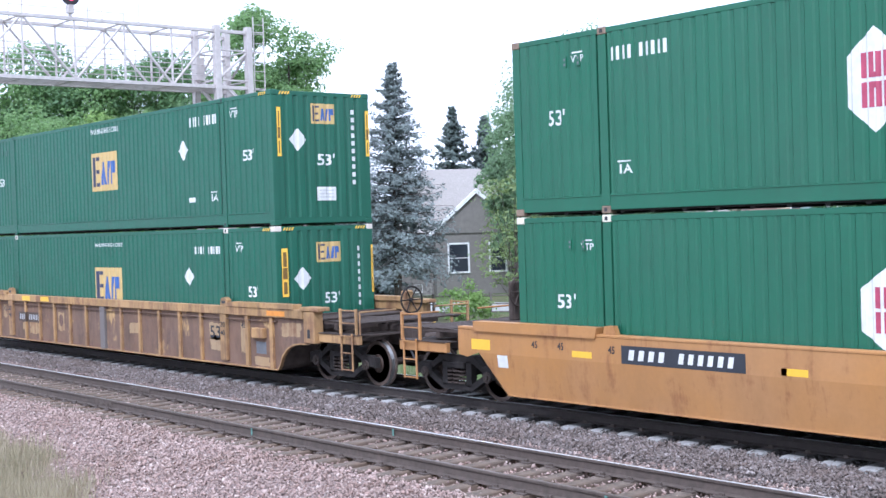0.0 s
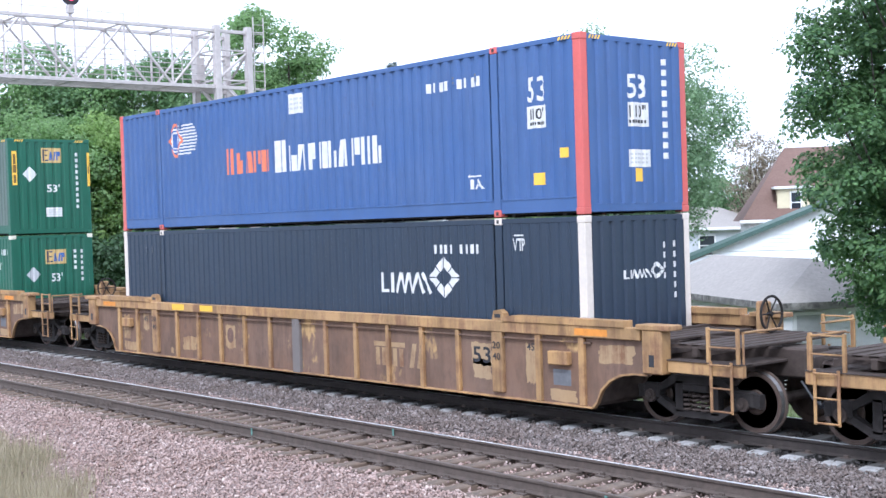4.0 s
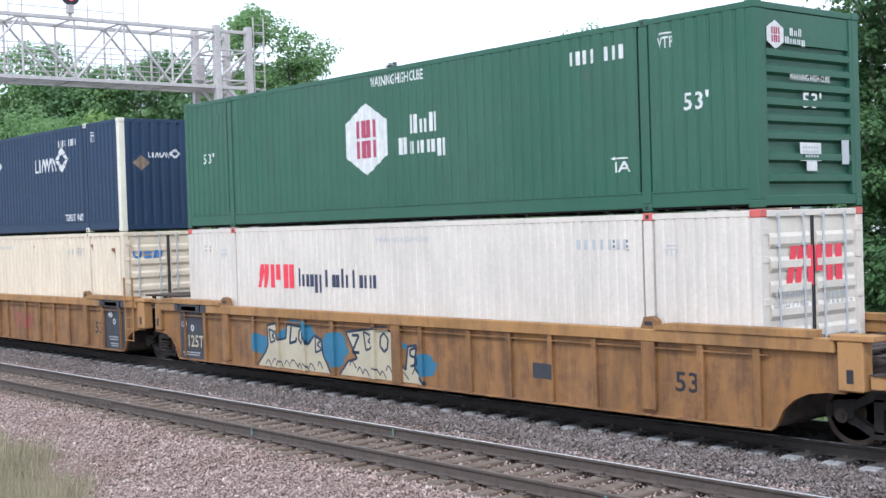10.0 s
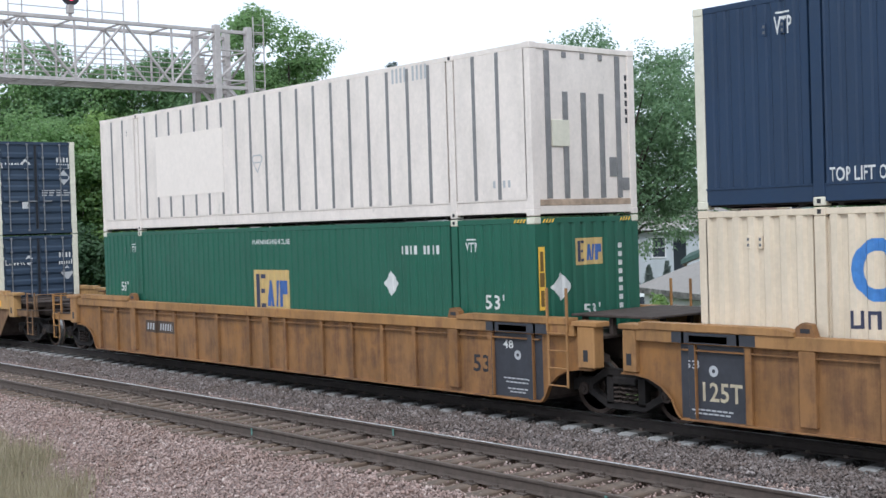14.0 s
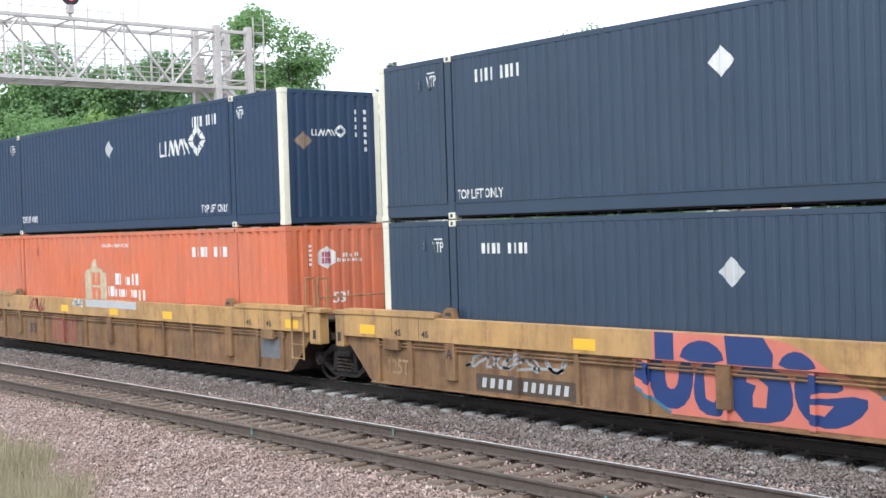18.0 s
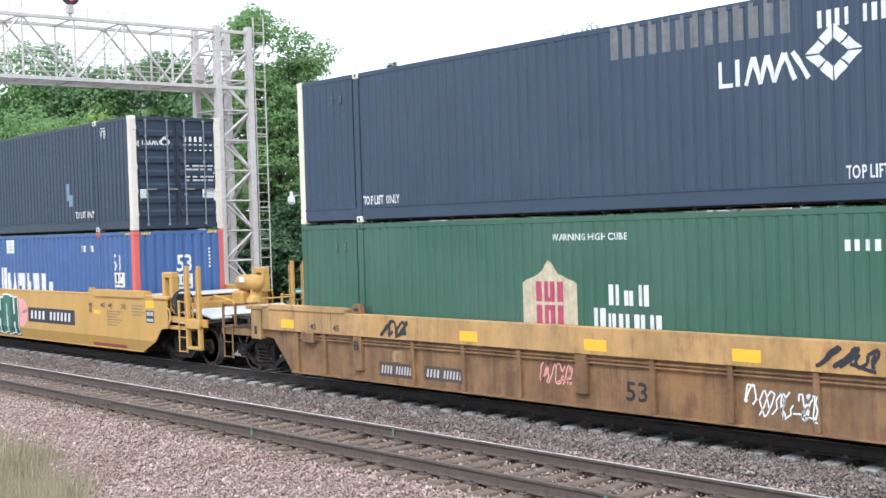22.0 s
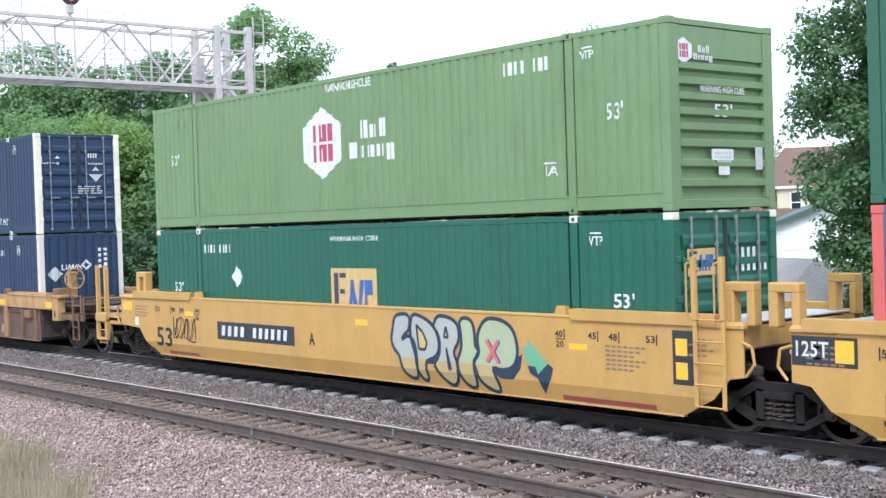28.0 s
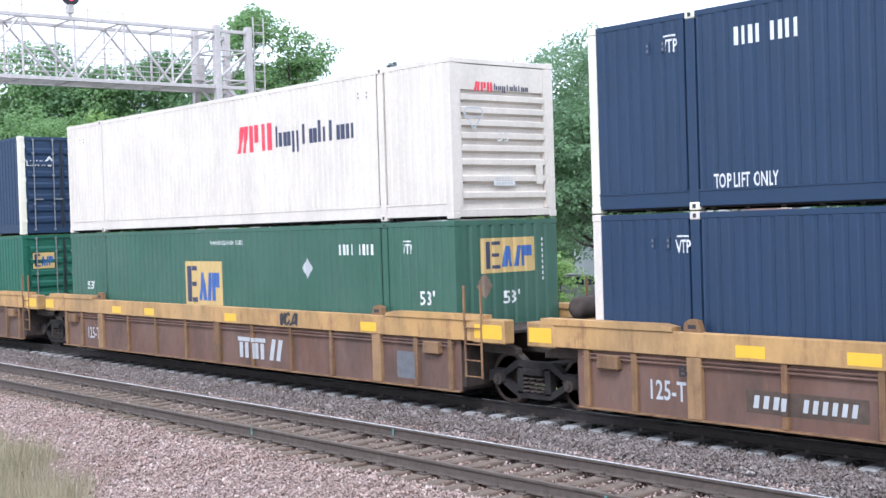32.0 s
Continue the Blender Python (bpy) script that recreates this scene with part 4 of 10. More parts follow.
def build_background():
    # the wood behind the signal bridge, tall trees at the back
    for i, (x, y, h, r) in enumerate([(-64.5, 7.5, 16.6, 5.2), (-62.3, 10.2, 16.9, 5.0), (-60.0, 13.0, 17.0, 5.0), (-57.4, 16.0, 16.3, 4.6), (-55.2, 18.3, 15.8, 4.3), (-53.0, 20.6, 16.8, 3.8)]):
        broad_tree("tree", "leafy green tree in a dense wood", (x, y), h, r, (LEAF_MID, LEAF_DARK)[i % 2], 20 + i, leaves=31000, leaf=0.225, lobes=52, base=0.02, top_heavy=0.7, lobe=0.34)
    broad_tree("tree", "tall round-crowned green maple above the wood", (-47.6, 23.0), 17.9, 4.45, LEAF_MID, 31, leaves=72000, leaf=0.19, lobes=80, base=0.03, top_heavy=0.5, lobe=0.30)
    for i, (x, y, h, r) in enumerate([(-50.5, 7.0, 11.2, 3.8), (-48.0, 10.6, 11.6, 3.8), (-47.2, 14.1, 11.7, 3.6), (-43.4, 15.5, 10.4, 3.2)]):
        broad_tree("tree", "bright green young tree at the edge of the wood", (x, y), h, r, LEAF_MID if i % 2 else LEAF_YELLOW2, 40 + i, leaves=30000, leaf=0.19, lobes=48, base=0.02, top_heavy=0.6, lobe=0.34)
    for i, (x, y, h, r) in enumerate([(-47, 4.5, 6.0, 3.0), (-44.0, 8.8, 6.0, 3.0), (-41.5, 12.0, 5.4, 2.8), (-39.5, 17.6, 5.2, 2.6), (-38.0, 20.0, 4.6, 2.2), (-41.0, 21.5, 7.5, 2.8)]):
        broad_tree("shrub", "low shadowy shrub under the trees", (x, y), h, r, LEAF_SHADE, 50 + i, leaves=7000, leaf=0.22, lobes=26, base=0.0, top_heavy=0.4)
    # conifers by the grey house
    spruce("spruce", "tall blue-grey spruce beside a grey house", (-33.57, 20.9), 12.5, 3.5, NEEDLES, 3, tiers=30, leaf=0.19, base=0.22, full=3.2)
    spruce("spruce", "dark spruce behind the others", (-41.0, 23.6), 10.7, 3.0, NEEDLES_DK, 4, tiers=26, leaf=0.24, base=0.08, full=2.4)
    spruce("spruce", "dark spruce behind the others", (-38.2, 22.4), 7.6, 2.5, NEEDLES_DK, 14, tiers=22, leaf=0.24, base=0.1, full=2.4)
    spruce("spruce", "dark conifer behind the grey house", (-62.2, 49.2), 14.0, 4.4, NEEDLES_DK, 5, tiers=24, leaf=0.42, full=2.2)
    spruce("spruce", "dark conifer behind the grey house", (-60.4, 50.9), 13.2, 4.2, NEEDLES_DK, 6, tiers=24, leaf=0.42, full=2.2)
    # street trees
    broad_tree("tree", "broad grey-green street tree with a forked trunk", (-31.2, 33.0), 14.6, 7.1, LEAF_GREY, 11, leaves=105000, leaf=0.165, lobes=110, base=0.14, trunk_r=0.30, gap=0.08, lobe=0.22, top_heavy=0.5)
    broad_tree("tree", "grey-green tree beside the street", (-37.6, 32.9), 11.2, 2.6, LEAF_GREY, 19, leaves=18000, leaf=0.19, lobes=44, base=0.2, gap=0.12, lobe=0.28)
    broad_tree("tree", "young thin yellow-green tree with sparse leaves", (-21.2, 16.8), 7.0, 1.7, LEAF_YELLOW, 12, leaves=2200, leaf=0.14, lobes=40, base=0.10, trunk_r=0.06, gap=0.25, lobe=0.24)
    broad_tree("shrub", "bright green bush at the roadside", (-18.8, 16.6), 3.9, 1.35, LEAF_YELLOW2, 13, leaves=3600, leaf=0.13, lobes=26, base=0.0, gap=0.2)
    broad_tree("shrub", "bright green bush at the roadside", (-22.6, 15.6), 2.7, 1.2, LEAF_YELLOW2, 16, leaves=2400, leaf=0.13, lobes=18, base=0.0, gap=0.15)
    broad_tree("shrub", "small green sapling before the garage", (-9.5, 11.2), 2.75, 0.55, LEAF_YELLOW2, 18, leaves=1500, leaf=0.12, lobes=16, base=0.25, trunk_r=0.03, gap=0.1, lobe=0.4)
    broad_tree("tree", "grey-green tree behind the street", (-45.0, 42.0), 11.0, 4.0, LEAF_GREY, 17, leaves=9000, leaf=0.28, lobes=40, base=0.06)
    broad_tree("tree", "large dense green maple hanging over the garage", (-1.97, 11.87), 13.4, 3.15, LEAF_MAPLE, 14, leaves=115000, leaf=0.12, lobes=130, base=0.03, trunk_r=0.2, top_heavy=0.5, gap=0.0, lobe=0.26)
    broad_tree("tree", "bare brownish tree just coming into leaf", (-43.9, 63.0), 11.4, 2.6, BARETWIG, 15, leaves=15000, leaf=0.15, lobes=60, base=0.1, gap=0.0, lobe=0.34)
    for i, (x, y, h, r) in enumerate([(-50, 66, 8.5, 4), (-38, 66, 7.5, 4), (-30, 62, 7, 3.5), (-72, 44, 9, 4), (-12, 50, 8, 4)]):
        broad_tree("tree", "green tree among distant houses", (x, y), h, r, LEAF_DARK, 60 + i, leaves=5000, leaf=0.36, lobes=26, base=0.05)
    # far wood all round, closing the horizon
    rng = np.random.default_rng(8)
    pos, size = [], []
    for b in np.arange(-60, 200, 1.6):
        d = rng.uniform(125, 165)
        c = np.array([EYE.x - math.sin(radians(b)) * d, EYE.y + math.cos(radians(b)) * d, GROUND_Z])
        h, r = rng.uniform(5.0, 8.0), rng.uniform(3.5, 5.0)
        m = 420 if 25 < b < 75 else 90
        dd = rng.normal(size=(m, 3))
        dd /= np.linalg.norm(dd, axis=1, keepdims=True)
        pos.append(c + np.array([0, 0, h * 0.5]) + dd * np.array([r, r, h * 0.52]) * rng.uniform(0.75, 1.05, (m, 1)))
        size.append(rng.uniform(0.8, 1.5, m))
    v, f = leaf_quads(np.concatenate(pos), np.concatenate(size), rng)
    tagged(part("far_woods", big_mesh("far_woods", v, f), LEAF_DARK), "distant line of green woods", "woods", kind="stuff")


def build_grass():
    """Dry tufts on the verge in front, and rough grass on the bank behind the train."""
    rng = np.random.default_rng(21)
    dry = leafy("dry_verge_grass", (0.20, 0.18, 0.10), (0.44, 0.38, 0.26), 0.4)
    wet = leafy("rough_green_grass", (0.05, 0.09, 0.02), (0.14, 0.19, 0.06), 0.3)

    def blades(cx, cy, z, h, w):
        n = len(cx)
        a = rng.uniform(0, 2 * math.pi, n)
        lean = rng.uniform(0.1, 0.55, n) * h
        p = np.stack([cx, cy, z], 1)
        s = np.stack([np.cos(a), np.sin(a), 0 * a], 1) * w[:, None]
        d = np.stack([np.cos(a + 1.3) * lean, np.sin(a + 1.3) * lean, h], 1)
        v = np.stack([p - s, p + s, p + d * 0.6 + s * 0.6, p + d * 0.55 - s * 0.6, p + d], 1).reshape(-1, 3)
        f = (np.array([[0, 1, 2], [0, 2, 3], [3, 2, 4]])[None] + 5 * np.arange(n)[:, None, None]).reshape(-1, 3)
        return v, f

    n = 46000
    x = -10.0 + 7.2 * rng.random(n) ** 1.0
    y = rng.uniform(-11.5, -7.2, n)
    edge = -7.25 - 0.25 * np.maximum(0, x + 8.2) + 0.22 * np.sin(2.3 * x) + rng.normal(0, 0.22, n)
    k = y < edge
    x, y = x[k], y[k]
    z = height_array(y) - 0.04
    h = rng.uniform(0.10, 0.46, len(x)) * (0.5 + 0.5 * (rng.random(len(x)) < 0.35))
    v, f = blades(x, y, z, h, rng.uniform(0.003, 0.007, len(x)))
    tagged(part("verge_grass", big_mesh("verge_grass", v, f), dry), "dry straw-coloured grass tufts on the verge", "grass", kind="stuff")
    n = 15000
    x = rng.uniform(-60, 2, n)
    y = 3.6 + 12 * rng.random(n) ** 1.5
    v, f = blades(x, y, height_array(y) - 0.05, rng.uniform(0.1, 0.4, n), rng.uniform(0.01, 0.02, n))
    tagged(part("bank_grass", big_mesh("bank_grass", v, f), wet), "rough green grass on the bank", "grass", kind="stuff")


# ---------------- signal bridge ----------------
def build_gantry():
    gx, gy, base = -26.0, 7.35, 0.6
    t = thing("signal_bridge", "galvanised steel signal bridge spanning the tracks", "signal bridge")
    w, dpt = 1.5, 1.27
    legs = [(gx - w / 2, gy - dpt / 2), (gx + w / 2, gy - dpt / 2), (gx - w / 2, gy + dpt / 2), (gx + w / 2, gy + dpt / 2)]
    top = 10.35
    for x, y in legs:
        g = Geo().box(x - 0.12, x + 0.12, y - 0.11, y + 0.11, base, top, 0.012)
        part("leg", g, GALV, t, "upright galvanised box-section leg")
    step = 1.05
    for (ax, ay), (bx, by) in ((legs[0], legs[1]), (legs[2], legs[3]), (legs[0], legs[2]), (legs[1], legs[3])):
        z, k = base + 0.5, 0
        while z < top - 0.2:
            part("brace", Geo().rod((ax, ay, z), (bx, by, z), 0.035, 6), GALV, t)
            if z + step < top:
                a, b = ((ax, ay), (bx, by)) if k % 2 else ((bx, by), (ax, ay))
                part("brace", Geo().rod((*a, z), (*b, z + step), 0.045, 6), GALV, t)
            z += step
            k += 1
    part("footing", Geo().box(gx - 0.95, gx + 0.95, gy - 1.1, gy + 1.1, -1.6, base, 0.05), TIECONC, t, "concrete footing")
    # ladder on the far side of the tower
    lx, ly = gx + w / 2 + 0.02, gy + dpt / 2 + 0.22
    g = Geo().rod((lx, ly, base), (lx, ly, 10.75), 0.024).rod((lx, ly + 0.42, base), (lx, ly + 0.42, 10.75), 0.024)
    z = base + 0.3
    while z < 10.7:
        g.rod((lx, ly, z), (lx, ly + 0.42, z), 0.014, 5)
        z += 0.33
    for z in (1.5, 4.0, 6.6, 8.2, 9.5, 10.2):
        g.rod((lx, ly + 0.42, z), (gx + w / 2, gy + dpt / 2, z), 0.022, 5)
    part("ladder", g, GALV, t, "thin galvanised access ladder")
    # the beam: four chords, posts and diagonals, towards the near side of the line
    y0, y1, zb, zt = gy + dpt / 2, -17.5, 8.2, 10.15
    xa, xb = gx - w / 2, gx + w / 2
    for x in (xa, xb):
        for z in (zb, zt):
            part("chord", Geo().box(x - 0.055, x + 0.055, y1, y0, z - 0.06, z + 0.06, 0.01), GALV, t, "square galvanised truss chord")
    n = 14
    ys = [gy - dpt / 2 - i * (gy - dpt / 2 - y1) / n for i in range(n + 1)]
    for x in (xa, xb):
        for i in range(n):
            part("post", Geo().rod((x, ys[i + 1], zb), (x, ys[i + 1], zt), 0.04, 6), GALV, t)
            p, q = (zb, zt) if i % 2 else (zt, zb)
            part("diagonal", Geo().rod((x, ys[i], p), (x, ys[i + 1], q), 0.045, 6), GALV, t)
    for z in (zb, zt):
        for i in range(n):
            part("cross_tie", Geo().rod((xa, ys[i], z), (xb, ys[i], z), 0.035, 6), GALV, t)
    # walkway and hand rails inside the truss
    g = Geo()
    for x in np.linspace(xa + 0.2, xb - 0.2, 9):
        g.box(x - 0.03, x + 0.03, y1, gy, zb - 0.03, zb + 0.005)
    part("walkway", g, GALV, t, "grated walkway")
    for dx in (xa + 0.12, xb - 0.12):
        for z in (8.6, 8.95, 9.3):
            part("hand_rail", Geo().rod((dx, y1, z), (dx, gy, z), 0.018, 5), GALV, t)
    for i in range(0, 2 * n):
        y = gy - dpt / 2 - (i + 0.5) * (gy - dpt / 2 - y1) / (2 * n)
        part("rail_post", Geo().rod((xb - 0.12, y, zb), (xb - 0.12, y, 9.35), 0.016, 5), GALV, t)
    # signal stand above the beam: platform, cage rails and a hooded head with a red lamp
    sy = 1.4
    s = part("signal_head", Geo().lathe([(0.0, -0.06), (0.30, -0.06), (0.30, 0.0), (0.0, 0.0)], 24, 0, (xb + 0.1, sy, 10.85)), BLACKMARK, t, "black signal backboard")
    red = bpy.data.materials.new("red_signal_lamp")
    red.use_nodes = True
    rb = red.node_tree.nodes["Principled BSDF"]
    rb.inputs["Base Color"].default_value = (0.6, 0.02, 0.05, 1)
    rb.inputs["Emission Color"].default_value = (1.0, 0.05, 0.12, 1)
    rb.inputs["Emission Strength"].default_value = 1.6
    part("lamp", Geo().lathe([(0.0, 0.0), (0.085, 0.0), (0.085, 0.02), (0.0, 0.03)], 16, 0, (xb + 0.12, sy, 10.78)), red, s, "lit red signal lamp")
    hood = Geo()
    for i in range(9):
        a0, a1 = math.pi * (i / 9), math.pi * ((i + 1) / 9)
        c0, c1 = (sy + 0.12 * math.cos(a0), 10.78 + 0.12 * math.sin(a0)), (sy + 0.12 * math.cos(a1), 10.78 + 0.12 * math.sin(a1))
        hood.add([(xb + 0.1, *c0), (xb + 0.1, *c1), (xb + 0.38, *c1), (xb + 0.34, *c0)], [(0, 1, 2, 3)])
    part("hood", hood, BLACKMARK, s)
    part("mast", Geo().rod((xb, sy, zt), (xb, sy, 10.8), 0.06), GALV, t)
    part("bracket", Geo().box(xb - 0.1, xb + 0.12, sy - 0.1, sy + 0.1, 10.3, 10.58, 0.02), GALV, t)
    for y in (sy + 1.2, sy + 2.5, sy - 1.5):
        part("cage_post", Geo().rod((xa + 0.2, y, zt), (xa + 0.2, y, 12.9), 0.022, 5), GALV, t)
        part("cage_post", Geo().rod((xb - 0.2, y, zt), (xb - 0.2, y, 12.9), 0.022, 5), GALV, t)
    for z in (10.7, 11.3, 11.9):
        part("cage_rail", Geo().rod((xa + 0.2, sy - 1.5, z), (xa + 0.2, sy + 2.5, z), 0.018, 5), GALV, t)
    part("cable_box", Geo().box(gx - 0.3, gx - 0.05, gy - dpt / 2 - 0.35, gy - dpt / 2 - 0.02, 8.5, 9.3, 0.02), GALV, t, "grey equipment box on the tower")


# ---------------- the train ----------------
BOX_L, BOX_H, BOX_W = 16.154, 2.908, 2.591
HL = BOX_L / 2
STACK_X = [176.29, 152.65, 129.28, 105.68, 82.18, 62.62, 43.05, 19.53, 0.0, -19.78, -43.5, -63.04, -82.47, -105.80, -125.32, -144.86]
LOWER_Z, UPPER_Z = 0.342, 3.27
MOVERS = []
WHEELS = []


def travel(t):
    """How far the train has come along the track, zero at 19 s; it gathers speed from about 7.9 to 9.5 m/s."""
    slack = -0.13 * math.sin(math.pi * min(1, max(0, (t - 30) / 2)) * 1.5) if t > 30 else 0.0

    def run(q):
        return ((((-7.13654312e-06 / 5 * q - 6.81147714e-05 / 4) * q + 8.65405010e-04 / 3) * q + 6.10301728e-02 / 2) * q + 8.88519522) * q
    return run(t - 16) - run(3) + slack


def text_geo(text, height, spacing=1.0):
    """Flat letters of the built-in font, height metres tall, from (0, 0) rightwards: vertices (u, v) and faces."""
    cu = bpy.data.curves.new("letters", "FONT")
    cu.body, cu.resolution_u, cu.space_character, cu.offset = text, 2, spacing * 1.03, 0.016
    ob = bpy.data.objects.new("letters", cu)
    me = bpy.data.meshes.new_from_object(ob)
    v = [tuple(p.co[:2]) for p in me.vertices]
    f = [tuple(q.vertices) for q in me.polygons]
    bpy.data.objects.remove(ob)
    bpy.data.meshes.remove(me)
    k = height / 0.73
    lo = min(p[0] for p in v)
    return [((x - lo) * k, y * k) for x, y in v], f


class Decal:
    """Flat shapes in (u, v): u along the wall, v up, to be laid on a wall."""

    def __init__(self):
        self.v, self.f = [], []

    def poly(self, pts):
        n = len(self.v)
        self.v += list(pts)
        self.f.append(tuple(range(n, n + len(pts))))
        return self

    def rect(self, u0, u1, v0, v1, lean=0.0):
        return self.poly([(u0, v0), (u1, v0), (u1 + lean, v1), (u0 + lean, v1)])

    def letters(self, text, u, v, h, squeeze=1.0, spacing=1.0):
        pv, pf = text_geo(text, h, spacing)
        n = len(self.v)
        self.v += [(a * squeeze + u, b + v) for a, b in pv]
        self.f += [tuple(i + n for i in q) for q in pf]
        return self

    def bars(self, count, u, v, h, w, gap, skip=(), lean=0.0):
        for i in range(count):
            if i not in skip:
                self.rect(u + i * (w + gap), u + i * (w + gap) + w, v, v + h, lean)
        return self

    def stroke(self, pts, w):
        for (a, b), (c, d) in zip(pts, pts[1:]):
            k = math.hypot(c - a, d - b) or 1
            nx, ny = -(d - b) / k * w / 2, (c - a) / k * w / 2
            self.poly([(a + nx, b + ny), (a - nx, b - ny), (c - nx, d - ny), (c + nx, d + ny)])
        return self

    def ring(self, cu, cv, r0, r1, n=24, sx=1.0):
        for i in range(n):
            a, b = 2 * math.pi * i / n, 2 * math.pi * (i + 1) / n
            self.poly([(cu + sx * r0 * math.cos(a), cv + r0 * math.sin(a)), (cu + sx * r1 * math.cos(a), cv + r1 * math.sin(a)),
                       (cu + sx * r1 * math.cos(b), cv + r1 * math.sin(b)), (cu + sx * r0 * math.cos(b), cv + r0 * math.sin(b))])
        return self

    def diamond(self, cu, cv, a, b):
        return self.poly([(cu - a, cv), (cu, cv - b), (cu + a, cv), (cu, cv + b)])


def wave(u, pitch, depth, flat):
    """How deep the corrugated wall lies at u."""
    k = (u / pitch) % 1.0
    s = (1 - flat) / 2
    a = flat / 2
    if k < a or k > 1 - a:
        return 0.0
    if k < a + s * 0.5:
        return depth * (k - a) / (s * 0.5)
    if k > 1 - a - s * 0.5:
        return depth * (1 - a - k) / (s * 0.5)
    return depth


def wave_breaks(u0, u1, pitch, flat):
    s = (1 - flat) / 2
    a = flat / 2
    ks = [a, a + s * 0.5, 1 - a - s * 0.5, 1 - a]
    out = []
    for i in range(int(math.floor(u0 / pitch)) - 1, int(math.ceil(u1 / pitch)) + 2):
        out += [(i + k) * pitch for k in ks]
    return sorted(u for u in out if u0 + 1e-4 < u < u1 - 1e-4)


def wall_decal(name, dec, material, parent, place, corr=None, off=0.003, label="", crease=None):
    """Lays a decal on a wall. place: (u, depth, v) -> point; corr: (pitch, depth, flat) of a corrugated wall,
    or ("ribs", centres, half width, depth) of a wall with raised ribs."""
    bm = bmesh.new()
    layer = bm.verts.layers.float.new("lift")
    vs = [bm.verts.new((u, 0, v)) for u, v in dec.v]
    for k, q in enumerate(dec.f):
        if len(dec.f) < 60:
            for i in q:
                vs[i][layer] = 0.00025 * (k % 12)
        try:
            bm.faces.new([vs[i] for i in q])
        except ValueError:
            pass
    us = [u for u, v in dec.v]
    if corr and dec.v:
        if corr[0] == "ribs":
            cuts = [r + s * (corr[2] + e) for r in corr[1] for s, e in ((-1, 0.004), (-1, 0), (1, 0), (1, 0.004))]
            cuts = [u for u in cuts if min(us) < u < max(us)]
        else:
            cuts = wave_breaks(min(us), max(us), corr[0], corr[2])
        for u in cuts:
            bmesh.ops.bisect_plane(bm, geom=bm.verts[:] + bm.edges[:] + bm.faces[:], plane_co=(u, 0, 0), plane_no=(1, 0, 0))

    if crease is not None:
        bmesh.ops.bisect_plane(bm, geom=bm.verts[:] + bm.edges[:] + bm.faces[:], plane_co=(0, 0, crease), plane_no=(0, 0, 1))

    def deep(u):
        if not corr:
            return 0.0
        if corr[0] == "ribs":
            return 0.0 if any(abs(u - r) < corr[2] + 0.002 for r in corr[1]) else corr[3]
        return wave(u, *corr)

    for w in bm.verts:
        u, v = w.co.x, w.co.z
        w.co = place(u, deep(u) - off - w[layer], v)
    me = bpy.data.meshes.new(name)
    bm.verts.layers.float.remove(layer)
    bm.to_mesh(me)
    bm.free()
    ob = part(name, me, material, parent, label)
    if name.endswith(("_lettering", "faded_band")):
        ob["kind"] = "stuff"
    return ob


def corrugated(u0, u1, v0, v1, pitch, depth, flat, place, thick=0.02):
    us = [u0] + wave_breaks(u0, u1, pitch, flat) + [u1]
    g = Geo()
    v, f = [], []
    n = len(us)
    for lay in (0.0, thick):
        for z in (v0, v1):
            v += [place(u, wave(u, pitch, depth, flat) + lay, z) for u in us]
    for i in range(n - 1):
        f += [(i, i + 1, n + i + 1, n + i), (2 * n + i, 3 * n + i, 3 * n + i + 1, 2 * n + i + 1)]
    f += [(n + i, n + i + 1, 3 * n + i + 1, 3 * n + i) for i in range(n - 1)]
    f += [(i + 1, i, 2 * n + i, 2 * n + i + 1) for i in range(n - 1)]
    return g.add(v, f)


def near_wall(u, d, v):
    return (u, -BOX_W / 2 + d, v)


def far_wall(u, d, v):
    return (u, BOX_W / 2 - d, v)


def end_wall(u, d, v):
    return (HL - d, u, v)


def back_wall(u, d, v):
    return (-HL + d, u, v)


